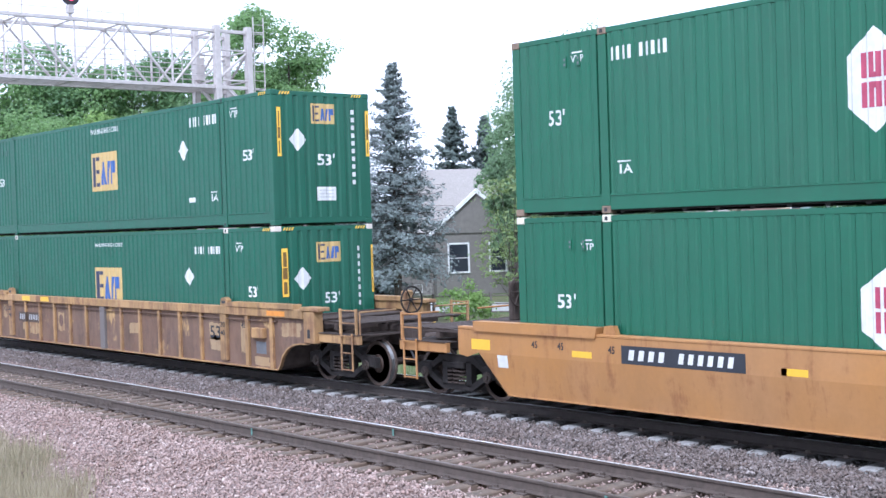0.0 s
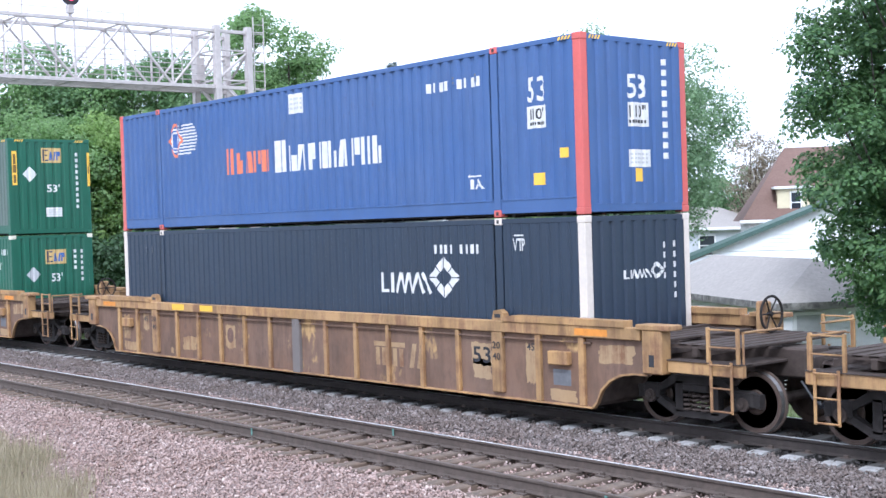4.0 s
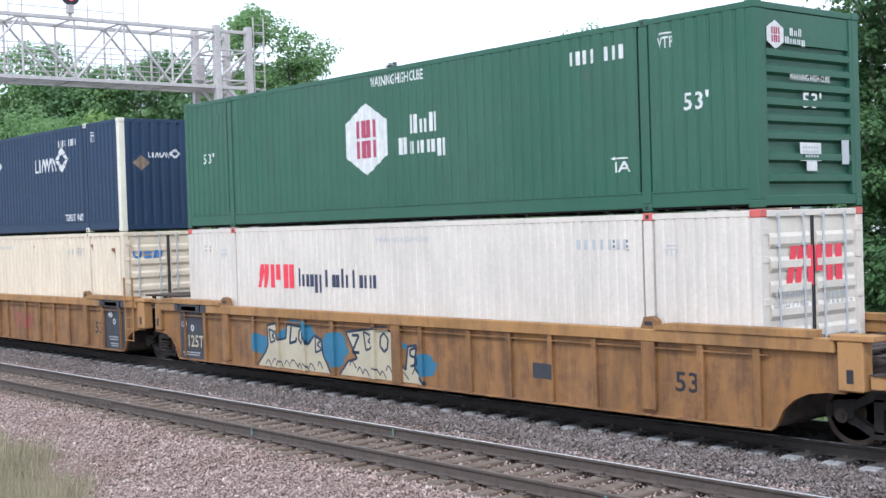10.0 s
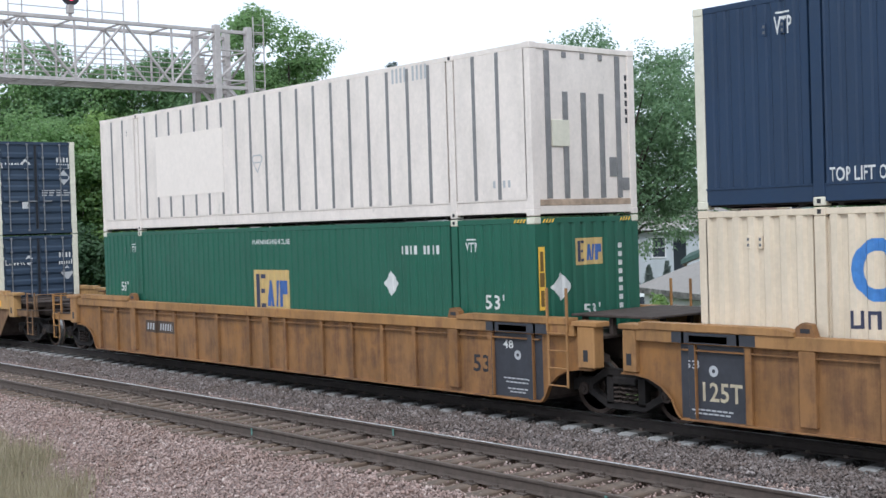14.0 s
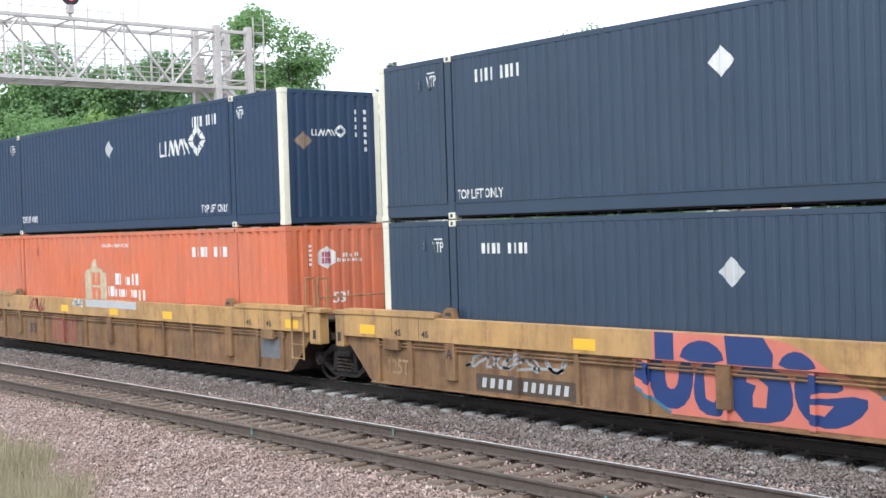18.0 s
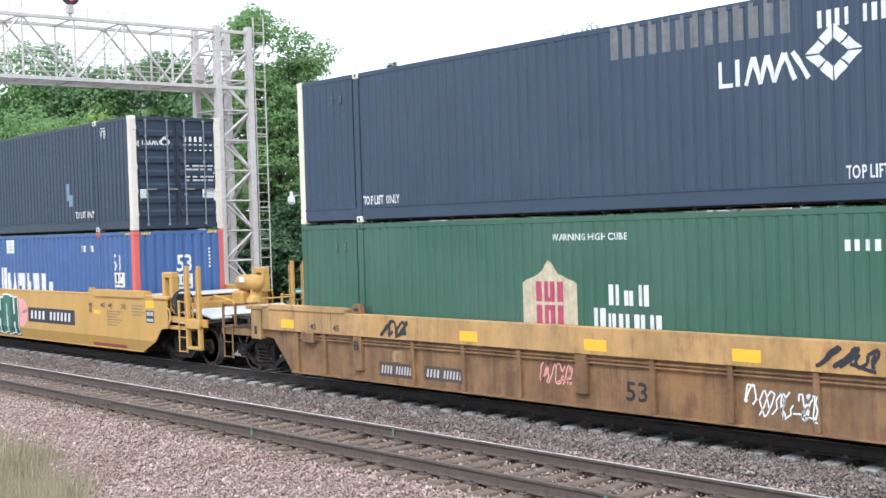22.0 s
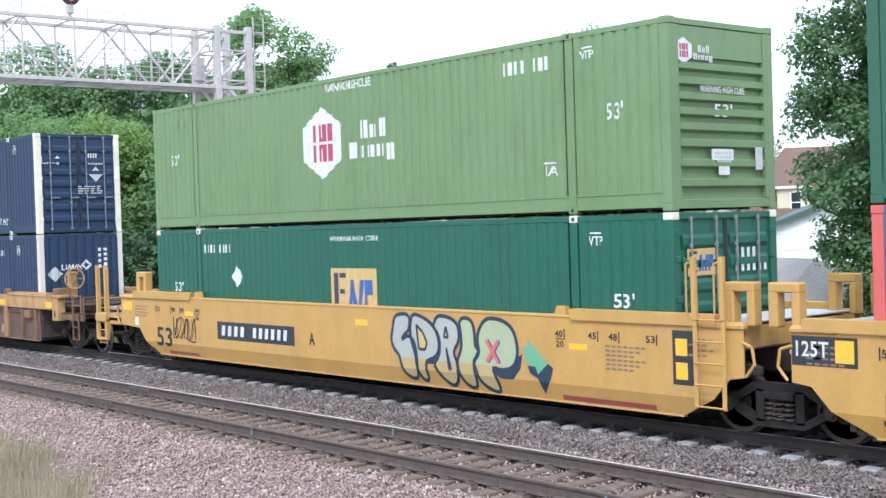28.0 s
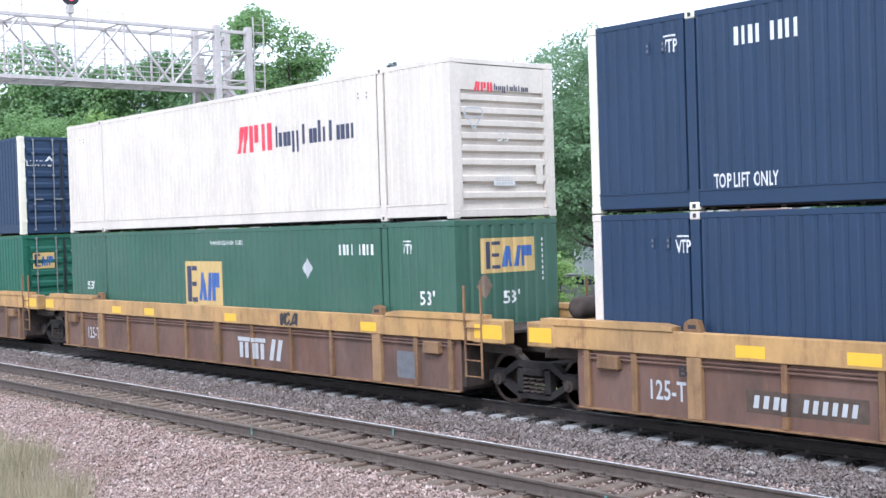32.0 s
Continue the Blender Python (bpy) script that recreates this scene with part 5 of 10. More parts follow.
class Marker:
    """Paints the markings of one container. Faces: S the long side, E the end. Every mark is given by its edges on that wall."""

    def __init__(self, thing_, corr, ecorr, posts, shift=0.0):
        self.t, self.corr, self.ecorr, self.posts, self.shift = thing_, corr, ecorr, posts, shift

    def lay(self, face, name, dec, material, label="", lift=0.0):
        if face == "S":
            dec.v = [(u + self.shift, v) for u, v in dec.v]
            return wall_decal(name, dec, material, self.t, near_wall, self.corr, 0.003 + lift, label)
        return wall_decal(name, dec, material, self.t, end_wall, self.ecorr, 0.003 + lift - (0.0 if self.ecorr else 0.012), label)

    def txt(self, face, text, u0, u1, v0, v1, material=None):
        d = Decal().letters(text, 0, 0, v1 - v0)
        w = max(p[0] for p in d.v)
        k = (u1 - u0) / w
        d.v = [(u0 + a * k, v0 + b) for a, b in d.v]
        if text == "VTP":
            d.rect(u0 + 0.1 * (u1 - u0), u1 - 0.1 * (u1 - u0), v1 + 0.03, v1 + 0.055)
        self.lay(face, "lettering", d, material or WHITEPAINT, "white stencilled lettering" if material is None else "grey lettering")

    def greytxt(self, face, text, u0, u1, v0, v1):
        self.txt(face, text, u0, u1, v0, v1, GREYMARK)

    def bars(self, face, n, u0, u1, v0, v1, material=None):
        w = (u1 - u0) / n
        skip = (4,) if n > 7 else ()
        self.lay(face, "number_lettering", Decal().bars(n, u0, v0, v1 - v0, 0.5 * w, 0.5 * w, skip), material or WHITEPAINT, "white number marks")

    def greybars(self, face, n, u0, u1, v0, v1):
        self.bars(face, n, u0, u1, v0, v1, GREYMARK)

    def vbars(self, face, n, u0, u1, v0, v1):
        d = Decal()
        h, w = (v1 - v0) / n, u1 - u0
        for i in range(n):
            z = v1 - i * h
            d.rect(u0 + 0.2 * w, u1 - 0.2 * w, z - 0.58 * h, z)
        self.lay(face, "number_lettering", d, WHITEPAINT, "upright column of white number marks")

    def small(self, face, u0, u1, v0, v1):
        self.txt(face, "WARNING HIGH CUBE", u0, u1, v0 + 0.12 * (v1 - v0), v1 - 0.08 * (v1 - v0))

    def lines(self, face, n, u0, u1, v0, v1):
        d = Decal()
        for i in range(n):
            z = v1 - (v1 - v0) * i / n
            for k in range(4):
                a = u0 + (u1 - u0) * k / 4
                d.rect(a, a + (u1 - u0) * (0.14 + 0.03 * ((i * 7 + k * 3) % 4)), z - (v1 - v0) / n * 0.5, z)
        self.lay(face, "data_lettering", d, GREYMARK, "lines of small grey marks")

    def patch(self, face, u0, u1, v0, v1):
        self.lay(face, "sticker", Decal().rect(u0, u1, v0, v1), WHITEPAINT, "small white sticker")

    def plate(self, face, u0, u1, v0, v1):
        self.lay(face, "placard", Decal().rect(u0, u1, v0, v1), WHITEPAINT, "white placard with faint grey lines")
        d = Decal()
        for i in range(3):
            z = v0 + (v1 - v0) * (0.2 + 0.24 * i)
            d.bars(6, u0 + 0.12 * (u1 - u0), z, (v1 - v0) * 0.12, (u1 - u0) * 0.09, (u1 - u0) * 0.04)
        self.lay(face, "placard_lettering", d, GREYMARK, lift=0.003)

    def height_plate(self, face, u0, u1, v0, v1):
        """White placard with the box's height in inches and a line of small print."""
        self.lay(face, "placard", Decal().rect(u0, u1, v0, v1), WHITEPAINT, "white placard with black figures")
        w, h = u1 - u0, v1 - v0
        d = Decal().letters("110\"", 0, 0, 0.5 * h)
        k = 0.72 * w / max(q[0] for q in d.v)
        d.v = [(u0 + 0.14 * w + a * k, v0 + 0.40 * h + b) for a, b in d.v]
        d.bars(7, u0 + 0.12 * w, v0 + 0.14 * h, 0.14 * h, 0.08 * w, 0.03 * w)
        self.lay(face, "placard_lettering", d, BLACKMARK, lift=0.003)

    def tplate(self, face, u0, u1, v0, v1):
        m, w = (v0 + v1) / 2, (u1 - u0)
        self.plate(face, u0, u1, v0 + (v1 - v0) * 0.35, v1)
        self.lay(face, "sticker", Decal().rect(u0 + w * 0.3, u1 - w * 0.2, v0, v0 + (v1 - v0) * 0.34), WHITEPAINT)

    def ysq(self, face, u0, u1, v0, v1):
        self.lay(face, "sticker", Decal().rect(u0, u1, v0, v1), YELLOWMARK, "yellow square sticker")

    def strip(self, face, u0, u1, v0, v1):
        m = (v0 + v1) / 2
        wall_decal("reflective_strip", Decal().rect(u0, u1, v0, v1), YELLOWMARK, self.t, end_wall, None, 0.012, "upright yellow strip with dark marks")
        wall_decal("strip_lettering", Decal().rect(u0 + 0.02, u1 - 0.02, m - 0.14, m + 0.1).rect(u0 + 0.035, u1 - 0.035, m + 0.12, v1 - 0.08).rect(u0 + 0.035, u1 - 0.035, v0 + 0.06, m - 0.2), STRIPBROWN, self.t, end_wall, None, 0.014)

    def diamond(self, face, u0, u1, v0, v1, material=None, word="white"):
        a, b = (u1 - u0) / 2, (v1 - v0) / 2
        self.lay(face, "placard_holder", Decal().diamond((u0 + u1) / 2, (v0 + v1) / 2, a, b), material or WHITEPAINT, word + " diamond placard holder")

    def greydiamond(self, face, u0, u1, v0, v1):
        self.diamond(face, u0, u1, v0, v1, GREYMARK, "grey metal")

    def browndiamond(self, face, u0, u1, v0, v1):
        self.diamond(face, u0, u1, v0, v1, BROWNPLATE, "rusty brown")

    def arrow(self, face, u0, u1, v0, v1):
        w, h = u1 - u0, v1 - v0
        d = Decal().rect(u0 - 0.1 * w, u1, v1 - 0.16 * h, v1 - 0.06 * h).poly([(u0 - 0.25 * w, v1 - 0.11 * h), (u0, v1 - 0.24 * h), (u0, v1 + 0.02 * h)])
        d.letters("IA", u0, v0, h * 0.7, w / (h * 0.75))
        self.lay(face, "arrow_mark", d, WHITEPAINT, "white arrow and stencilled letters")

    def emp(self, face, u0, u1, v0, v1):
        w, h = u1 - u0, v1 - v0
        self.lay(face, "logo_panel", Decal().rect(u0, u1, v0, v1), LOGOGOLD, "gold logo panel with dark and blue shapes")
        x = u0 + 0.07 * w
        d = Decal().rect(x, x + 0.10 * w, v0 + 0.12 * h, v0 + 0.9 * h).rect(x + 0.13 * w, x + 0.27 * w, v0 + 0.80 * h, v0 + 0.9 * h).rect(x + 0.13 * w, x + 0.24 * w, v0 + 0.46 * h, v0 + 0.56 * h)
        d.rect(x + 0.13 * w, x + 0.27 * w, v0 + 0.12 * h, v0 + 0.22 * h)
        self.lay(face, "logo_shape", d, LOGONAVY, "dark block shape", 0.003)
        y, h = v0 + 0.16 * h, 1.2 * h
        d = Decal().rect(u0 + 0.38 * w, u0 + 0.46 * w, y, y + 0.5 * h, 0.05 * w).rect(u0 + 0.50 * w, u0 + 0.57 * w, y, y + 0.5 * h, -0.06 * w).rect(u0 + 0.60 * w, u0 + 0.67 * w, y, y + 0.5 * h, 0.05 * w)
        d.rect(u0 + 0.73 * w, u0 + 0.80 * w, y, y + 0.5 * h).rect(u0 + 0.80 * w, u0 + 0.92 * w, y + 0.24 * h, y + 0.5 * h)
        self.lay(face, "logo_shape", d, LOGOBLUE, "blue slanted bars", 0.003)

    def hexbars(self, face, u0, u1, v0, v1, material):
        w, h = u1 - u0, v1 - v0
        d = Decal()
        for k in (0.26, 0.40, 0.52, 0.66):
            d.rect(u0 + k * w, u0 + (k + 0.09) * w, v0 + 0.52 * h, v0 + 0.76 * h).rect(u0 + k * w, u0 + (k + 0.09) * w, v0 + 0.24 * h, v0 + 0.48 * h)
        d.rect(u0 + 0.45 * w, u0 + 0.55 * w, v0 + 0.52 * h, v0 + 0.57 * h).rect(u0 + 0.45 * w, u0 + 0.55 * w, v0 + 0.42 * h, v0 + 0.48 * h)
        self.lay(face, "logo_shape", d, material, "coloured bars", 0.003)

    def hex(self, face, u0, u1, v0, v1):
        w, h = u1 - u0, v1 - v0
        self.lay(face, "logo_hexagon", Decal().poly([(u0, v0 + 0.26 * h), (u0 + w / 2, v0), (u1, v0 + 0.26 * h), (u1, v1 - 0.26 * h), (u0 + w / 2, v1), (u0, v1 - 0.26 * h)]), WHITEPAINT, "white hexagon with red bars")
        self.hexbars(face, u0, u1, v0, v1, LOGORED)

    def house(self, face, u0, u1, v0, v1):
        w, h = u1 - u0, v1 - v0
        self.lay(face, "logo_shape", Decal().poly([(u0, v0), (u1, v0), (u1, v1 - 0.32 * h), (u0 + 0.68 * w, v1 - 0.2 * h), (u0 + w / 2, v1), (u0 + 0.32 * w, v1 - 0.2 * h), (u0, v1 - 0.32 * h)]), CREAMMARK, "pale house-shaped emblem")
        self.hexbars(face, u0 + 0.02 * w, u1 - 0.02 * w, v0 - 0.2 * h, v1 - 0.02 * h, LOGORED if self.posts is not ORANGE else ORANGE)

    def hubword(self, face, u0, u1, v0, v1):
        w, h = u1 - u0, v1 - v0
        d = Decal()
        for k, wide, tall in ((0.24, 0.16, 0.42), (0.46, 0.14, 0.30), (0.66, 0.15, 0.42)):
            for q in (0.0, 0.55):
                d.rect(u0 + (k + q * wide) * w, u0 + (k + (q + 0.38) * wide) * w, v0 + 0.55 * h, v0 + (0.55 + tall) * h)
        for k, wide, low, top in ((0.0, 0.19, 0.10, 0.48), (0.23, 0.10, 0.10, 0.38), (0.38, 0.16, 0.10, 0.38), (0.60, 0.16, 0.10, 0.38), (0.81, 0.17, 0.0, 0.38)):
            for q in (0.0, 0.55):
                d.rect(u0 + (k + q * wide) * w, u0 + (k + (q + 0.38) * wide) * w, v0 + low * h, v0 + top * h)
        self.lay(face, "emblem_lettering", d, WHITEPAINT, "two rows of white block shapes")

    def umax(self, face, u0, u1, v0, v1):
        w, h = u1 - u0, v1 - v0
        d = Decal()
        q, t, b0, b1 = 0.66 * w, 0.032 * w, v0 + 0.12 * h, v0 + 0.60 * h
        d.rect(u0, u0 + t, b0, b1).rect(u0, u0 + 0.16 * q, b0, b0 + 0.8 * t).rect(u0 + 0.20 * q, u0 + 0.20 * q + t, b0, b1)
        d.stroke([(u0 + k * q, b0 if j % 2 == 0 else b1) for j, k in enumerate((0.31, 0.40, 0.47, 0.55, 0.62, 0.73, 0.84))], t)
        d.stroke([(u0 + 0.82 * q, b1), (u0 + 0.98 * q, b0)], t)
        self.lay(face, "emblem_lettering", d, WHITEPAINT, "white zigzag shape")
        c, m, a, b = u1 - 0.19 * w, v0 + h / 2, 0.19 * w, h / 2
        r = Decal()
        for sx in (-1, 1):
            for sy in (-1, 1):
                for e, f in ((0.04, 0.47), (0.53, 0.96)):
                    r.poly([(c + sx * a * k * (1 - e2), m + sy * b * k * e2) for k, e2 in ((1.0, e), (1.0, f), (0.5, f), (0.5, e))])
        self.lay(face, "logo_ring", r, WHITEPAINT, "white diamond ring emblem")

    def csx(self, face, u0, u1, v0, v1):
        w, h = u1 - u0, v1 - v0
        z0, z1 = v0 + 0.30 * h, v1
        m, hh = (z0 + z1) / 2, (z1 - z0)
        d = Decal().ring(u0 + 0.16 * w, m, hh * 0.30, hh * 0.50, 18, 0.30 * w / hh)
        d.rect(u0 + 0.37 * w, u0 + 0.62 * w, z1 - 0.22 * hh, z1).rect(u0 + 0.37 * w, u0 + 0.62 * w, m - 0.1 * hh, m + 0.1 * hh).rect(u0 + 0.37 * w, u0 + 0.62 * w, z0, z0 + 0.22 * hh)
        d.rect(u0 + 0.66 * w, u0 + 0.78 * w, z0, z1, 0.1 * w).rect(u0 + 0.82 * w, u0 + 0.94 * w, z0, z1, 0.06 * w)
        self.lay(face, "emblem_lettering", d, CSXBLUE, "three large blue block shapes")
        e = Decal()
        n = 10
        for i in range(n):
            x = u0 + i * w / n
            e.rect(x, x + 0.018 * w, v0, v0 + 0.2 * h).rect(x + 0.05 * w, x + 0.068 * w, v0, v0 + 0.2 * h)
            if i % 2:
                e.rect(x, x + 0.06 * w, v0 + 0.16 * h, v0 + 0.2 * h)
            else:
                e.rect(x, x + 0.06 * w, v0, v0 + 0.04 * h)
        self.lay(face, "emblem_lettering", e, LOGONAVY, "row of narrow dark blue bars")

    def serif(self, face, n, u0, u1, v0, v1, material=None, word="white"):
        d = Decal()
        w = (u1 - u0) / (n + 0.4)
        h = v1 - v0
        x = u0
        for i in range(n):
            hh = h if i == 0 else 0.80 * h
            ww = w * (1.35 if i == 0 else 1.0)
            k = i % 4
            t = 0.20 * ww
            if k == 0:
                d.rect(x + 0.05 * ww, x + 0.40 * ww, v0, v0 + hh).rect(x + 0.50 * ww, x + 0.85 * ww, v0, v0 + hh)
            elif k == 1:
                d.rect(x + 0.10 * ww, x + 0.34 * ww, v0, v0 + hh).rect(x + 0.44 * ww, x + 0.86 * ww, v0, v0 + 0.62 * hh)
            elif k == 2:
                d.rect(x + 0.02 * ww, x + 0.28 * ww, v0, v0 + hh, 0.14 * ww).rect(x + 0.50 * ww, x + 0.84 * ww, v0, v0 + hh, -0.10 * ww)
            else:
                d.rect(x + 0.08 * ww, x + 0.42 * ww, v0, v0 + hh).rect(x + 0.52 * ww, x + 0.82 * ww, v0 + 0.38 * hh, v0 + hh)
            x += ww
        self.lay(face, "emblem_lettering", d, material or WHITEPAINT, "row of " + word + " block shapes")

    def redword(self, face, n, u0, u1, v0, v1):
        self.serif(face, n, u0, u1, v0, v1, PALERED, "red")

    def redbold(self, face, n, u0, u1, v0, v1):
        w, h = (u1 - u0) / n, v1 - v0
        d = Decal().rect(u0, u0 + 0.30 * w, v0, v1, 0.30 * w).rect(u0 + 0.44 * w, u0 + 0.74 * w, v0, v1, 0.20 * w)
        d.rect(u0 + 1.08 * w, u0 + 1.38 * w, v0, v1).rect(u0 + 1.50 * w, u0 + 1.84 * w, v0 + 0.34 * h, v1)
        d.rect(u0 + 2.05 * w, u0 + 2.38 * w, v0, v1).rect(u0 + 2.52 * w, u0 + 2.88 * w, v0, v1)
        self.lay(face, "emblem_lettering", d, BRIGHTRED, "three bold red block shapes")

    def darkword(self, face, n, u0, u1, v0, v1):
        w, h = (u1 - u0) / n, v1 - v0
        d = Decal()
        for i in range(n):
            x = u0 + i * w
            top = (0.95, 0.72, 0.72, 0.90, 0.72, 0.95, 0.90, 0.72, 0.72)[i % 9]
            low = 0.02 if i == 2 else 0.25
            if i in (3, 6):
                d.rect(x + 0.3 * w, x + 0.58 * w, v0 + low * h, v0 + top * h)
            else:
                d.rect(x + 0.08 * w, x + 0.38 * w, v0 + low * h, v0 + top * h).rect(x + 0.52 * w, x + 0.86 * w, v0 + low * h, v0 + min(top, 0.72) * h)
        self.lay(face, "emblem_lettering", d, LOGONAVY, "row of dark grey block shapes")

    def globe(self, face, u0, u1, v0, v1):
        w, h = u1 - u0, v1 - v0
        c, m, r = u0 + 0.24 * w, v0 + 0.5 * h, 0.22 * w
        self.lay(face, "logo_disc", Decal().poly([(c + 0.2 * w * math.cos(k * 0.35), m + 0.36 * h * math.sin(k * 0.35)) for k in range(18)]), WHITEPAINT, "white disc emblem")
        self.lay(face, "logo_shape", Decal().stroke([(c - 0.21 * w, m), (c, v0), (c + 0.21 * w, m), (c, v1), (c - 0.21 * w, m)], 0.035 * w), PALERED, "red diamond outline", 0.003)
        self.lay(face, "logo_shape", Decal().rect(c - 0.06 * w, c + 0.05 * w, m - 0.22 * h, m + 0.2 * h).ring(c, m, 0.26 * h, 0.31 * h, 16, w / h * 0.5), LOGOBLUE, "blue shapes", 0.003)
        d = Decal()
        for i in range(10):
            z = v0 + h * (0.06 + 0.093 * i)
            k = abs((z - m) / (h / 2))
            d.rect(c + 0.20 * w * (1 - 0.5 * k) if k < 0.8 else c + 0.06 * w, u0 + w * (1.0 - 0.28 * k ** 2), z, z + 0.045 * h)
        self.lay(face, "emblem_lettering", d, WHITEPAINT, "white speed lines")

    def chalk(self, face, u0, u1, v0, v1):
        g = Geo().box(u0, u1, -BOX_W / 2 - 0.0075, -BOX_W / 2 - 0.0045, v0, v1)
        part("repair_sheet", g, CLEANSHEET, self.t, "clean white repair sheet")

    def shield(self, face, u0, u1, v0, v1):
        w, h = u1 - u0, v1 - v0
        d = Decal().stroke([(u0, v1 - 0.2 * h), (u0 + 0.15 * w, v1), (u1 - 0.15 * w, v1), (u1, v1 - 0.2 * h), (u0 + w / 2, v0), (u0, v1 - 0.2 * h)], 0.07 * w).rect(u0 + 0.2 * w, u1 - 0.2 * w, v0 + 0.55 * h, v0 + 0.62 * h)
        self.lay(face, "emblem", d, GREYMARK, "faint worn shield emblem", 0.004)

    def fade(self, face, u0, u1, v0, v1):
        d = Decal()
        n = 13
        for i in range(n):
            d.rect(u0 + (u1 - u0) * i / n, u0 + (u1 - u0) * (i + 0.62) / n, v0, v1)
        self.lay(face, "faded_band", d, GREYSCUFF, "paler scuffed band on the ridges")

    def scrape(self, face, u0, u1, v0, v1):
        d = Decal().rect(u0, u0 + (u1 - u0) * 0.5, v0 + 0.25 * (v1 - v0), v1).rect(u0 + 0.3 * (u1 - u0), u1, v0, v0 + 0.5 * (v1 - v0))
        self.lay(face, "scrape", d, PALEBLUE, "pale blue scrape marks")


def container(label, main, posts=None, pitch=0.23, end="corrugated", marks=None, x=0.0, z=0.0, flat=0.5, depth=0.021, cast_mat=None, seams=False, stripes=False, patch_panel=False, shift=0.0):
    """A 53 ft box: frame, two corrugated sides with posts at the 40 ft points, roof, floor and ends."""
    t = thing("shipping_container", label, "container", "stacked containers")
    posts, base_paint = posts or main, main
    H, W, a = BOX_H, BOX_W / 2, 6.04
    if main in (NAVY, NAVY_B, INK):
        depth = 0.019
    elif main in (CREAM, BLUE, ORANGE):
        depth, flat = 0.050, 0.36
    elif main is WHITE:
        depth = 0.022
    elif main is GREEN_C:
        depth = 0.032
    bot, topz = 0.30, H - 0.10
    corr = (pitch, depth, flat)
    # frame
    for sy in (-1, 1):
        part("top_rail", Geo().box(-HL + 0.15, HL - 0.15, sy * (W - 0.06), sy * (W - 0.004), H - 0.10, H - 0.012, 0.006), main, t)
        g = Geo().box(-HL + 0.15, HL - 0.15, sy * (W - 0.075), sy * (W - 0.012), 0.055, bot - 0.012, 0.006)
        g.box(-HL + 0.15, HL - 0.15, sy * (W - 0.07), sy * (W - 0.002), bot - 0.03, bot, 0.004)
        part("bottom_rail", g, main, t)
        for u0, u1 in ((-HL + 0.14, -a - 0.12), (-a + 0.12, a - 0.12), (a + 0.12, HL - 0.14)):
            part("side_panel", corrugated(u0, u1, bot, topz, *corr, near_wall if sy < 0 else far_wall), main, t)
        for px in (-a, a):
            po = part("middle_post", Geo().box(px - 0.085, px + 0.085, sy * (W - 0.05), sy * (W + 0.006), 0.12, H - 0.12, 0.006), main, t)
            part("post_back", Geo().box(px - 0.15, px + 0.15, sy * (W - 0.075), sy * (W - 0.055), 0.12, H - 0.12), main, po)
            for cz in (0.0, H - 0.118):
                c = part("corner_casting", Geo().box(px - 0.09, px + 0.09, sy * (W - 0.16), sy * (W + 0.010), cz, cz + 0.118, 0.012), cast_mat or posts, t, "steel lifting casting")
                part("casting_hole", Geo().box(px - 0.03, px + 0.03, sy * (W + 0.0095), sy * (W + 0.012), cz + 0.03, cz + 0.09), BLACKMARK, c)
    for sx in (-1, 1):
        for sy in (-1, 1):
            pm = posts if sx > 0 or posts is not main else main
            part("corner_post", Geo().box(sx * (HL - 0.17), sx * HL, sy * (W - 0.17), sy * W, 0.11, H - 0.11, 0.012), pm, t)
            for cz in (0.0, H - 0.115):
                part("corner_casting", Geo().box(sx * (HL - 0.18), sx * (HL + 0.006), sy * (W - 0.165), sy * (W + 0.006), cz, cz + 0.115, 0.012), cast_mat or pm, t)
        part("end_sill", Geo().box(sx * (HL - 0.10), sx * (HL - 0.008), -W + 0.16, W - 0.16, 0.03, 0.17, 0.008), main, t)
        part("end_header", Geo().box(sx * (HL - 0.10), sx * (HL - 0.008), -W + 0.16, W - 0.16, H - 0.11, H - 0.015, 0.008), main, t)
    part("roof", corrugated(-HL + 0.05, HL - 0.05, -W + 0.03, W - 0.03, 0.36, 0.02, 0.6, lambda u, d, v: (u, v, H - 0.02 - d)), main, t)
    part("floor", Geo().box(-HL + 0.05, HL - 0.05, -W + 0.08, W - 0.08, 0.03, 0.16), DARKSTEEL, t)
    g = Geo()
    for i in range(26):
        u = -HL + 0.5 + i * (BOX_L - 1.0) / 25
        g.box(u - 0.04, u + 0.04, -W + 0.07, W - 0.07, 0.004, 0.036)
    part("underframe", g, DARKSTEEL, t)["kind"] = "stuff"
    ecorr = None
    back = corrugated(-W + 0.15, W - 0.15, 0.16, H - 0.10, 0.27, 0.035, 0.5, back_wall)
    part("end_panel", back, main, t)
    if end == "corrugated":
        ecorr = (0.27, 0.035, 0.5)
        part("end_panel", corrugated(-W + 0.15, W - 0.15, 0.16, H - 0.10, *ecorr, end_wall), main, t)
    elif end == "ribbed":
        p = part("end_panel", Geo().box(HL - 0.10, HL - 0.08, -W + 0.15, W - 0.15, 0.16, H - 0.10), main, t)
        for zz in (0.42, 0.72, 1.02, 1.27, 1.50, 1.73, 1.96, 2.19):
            r = Geo().prism([(HL - 0.09, zz - 0.09), (HL - 0.006, zz - 0.045), (HL - 0.006, zz + 0.045), (HL - 0.09, zz + 0.075)], 1, -W + 0.24, W - 0.24)
            part("rib", r, main, p)
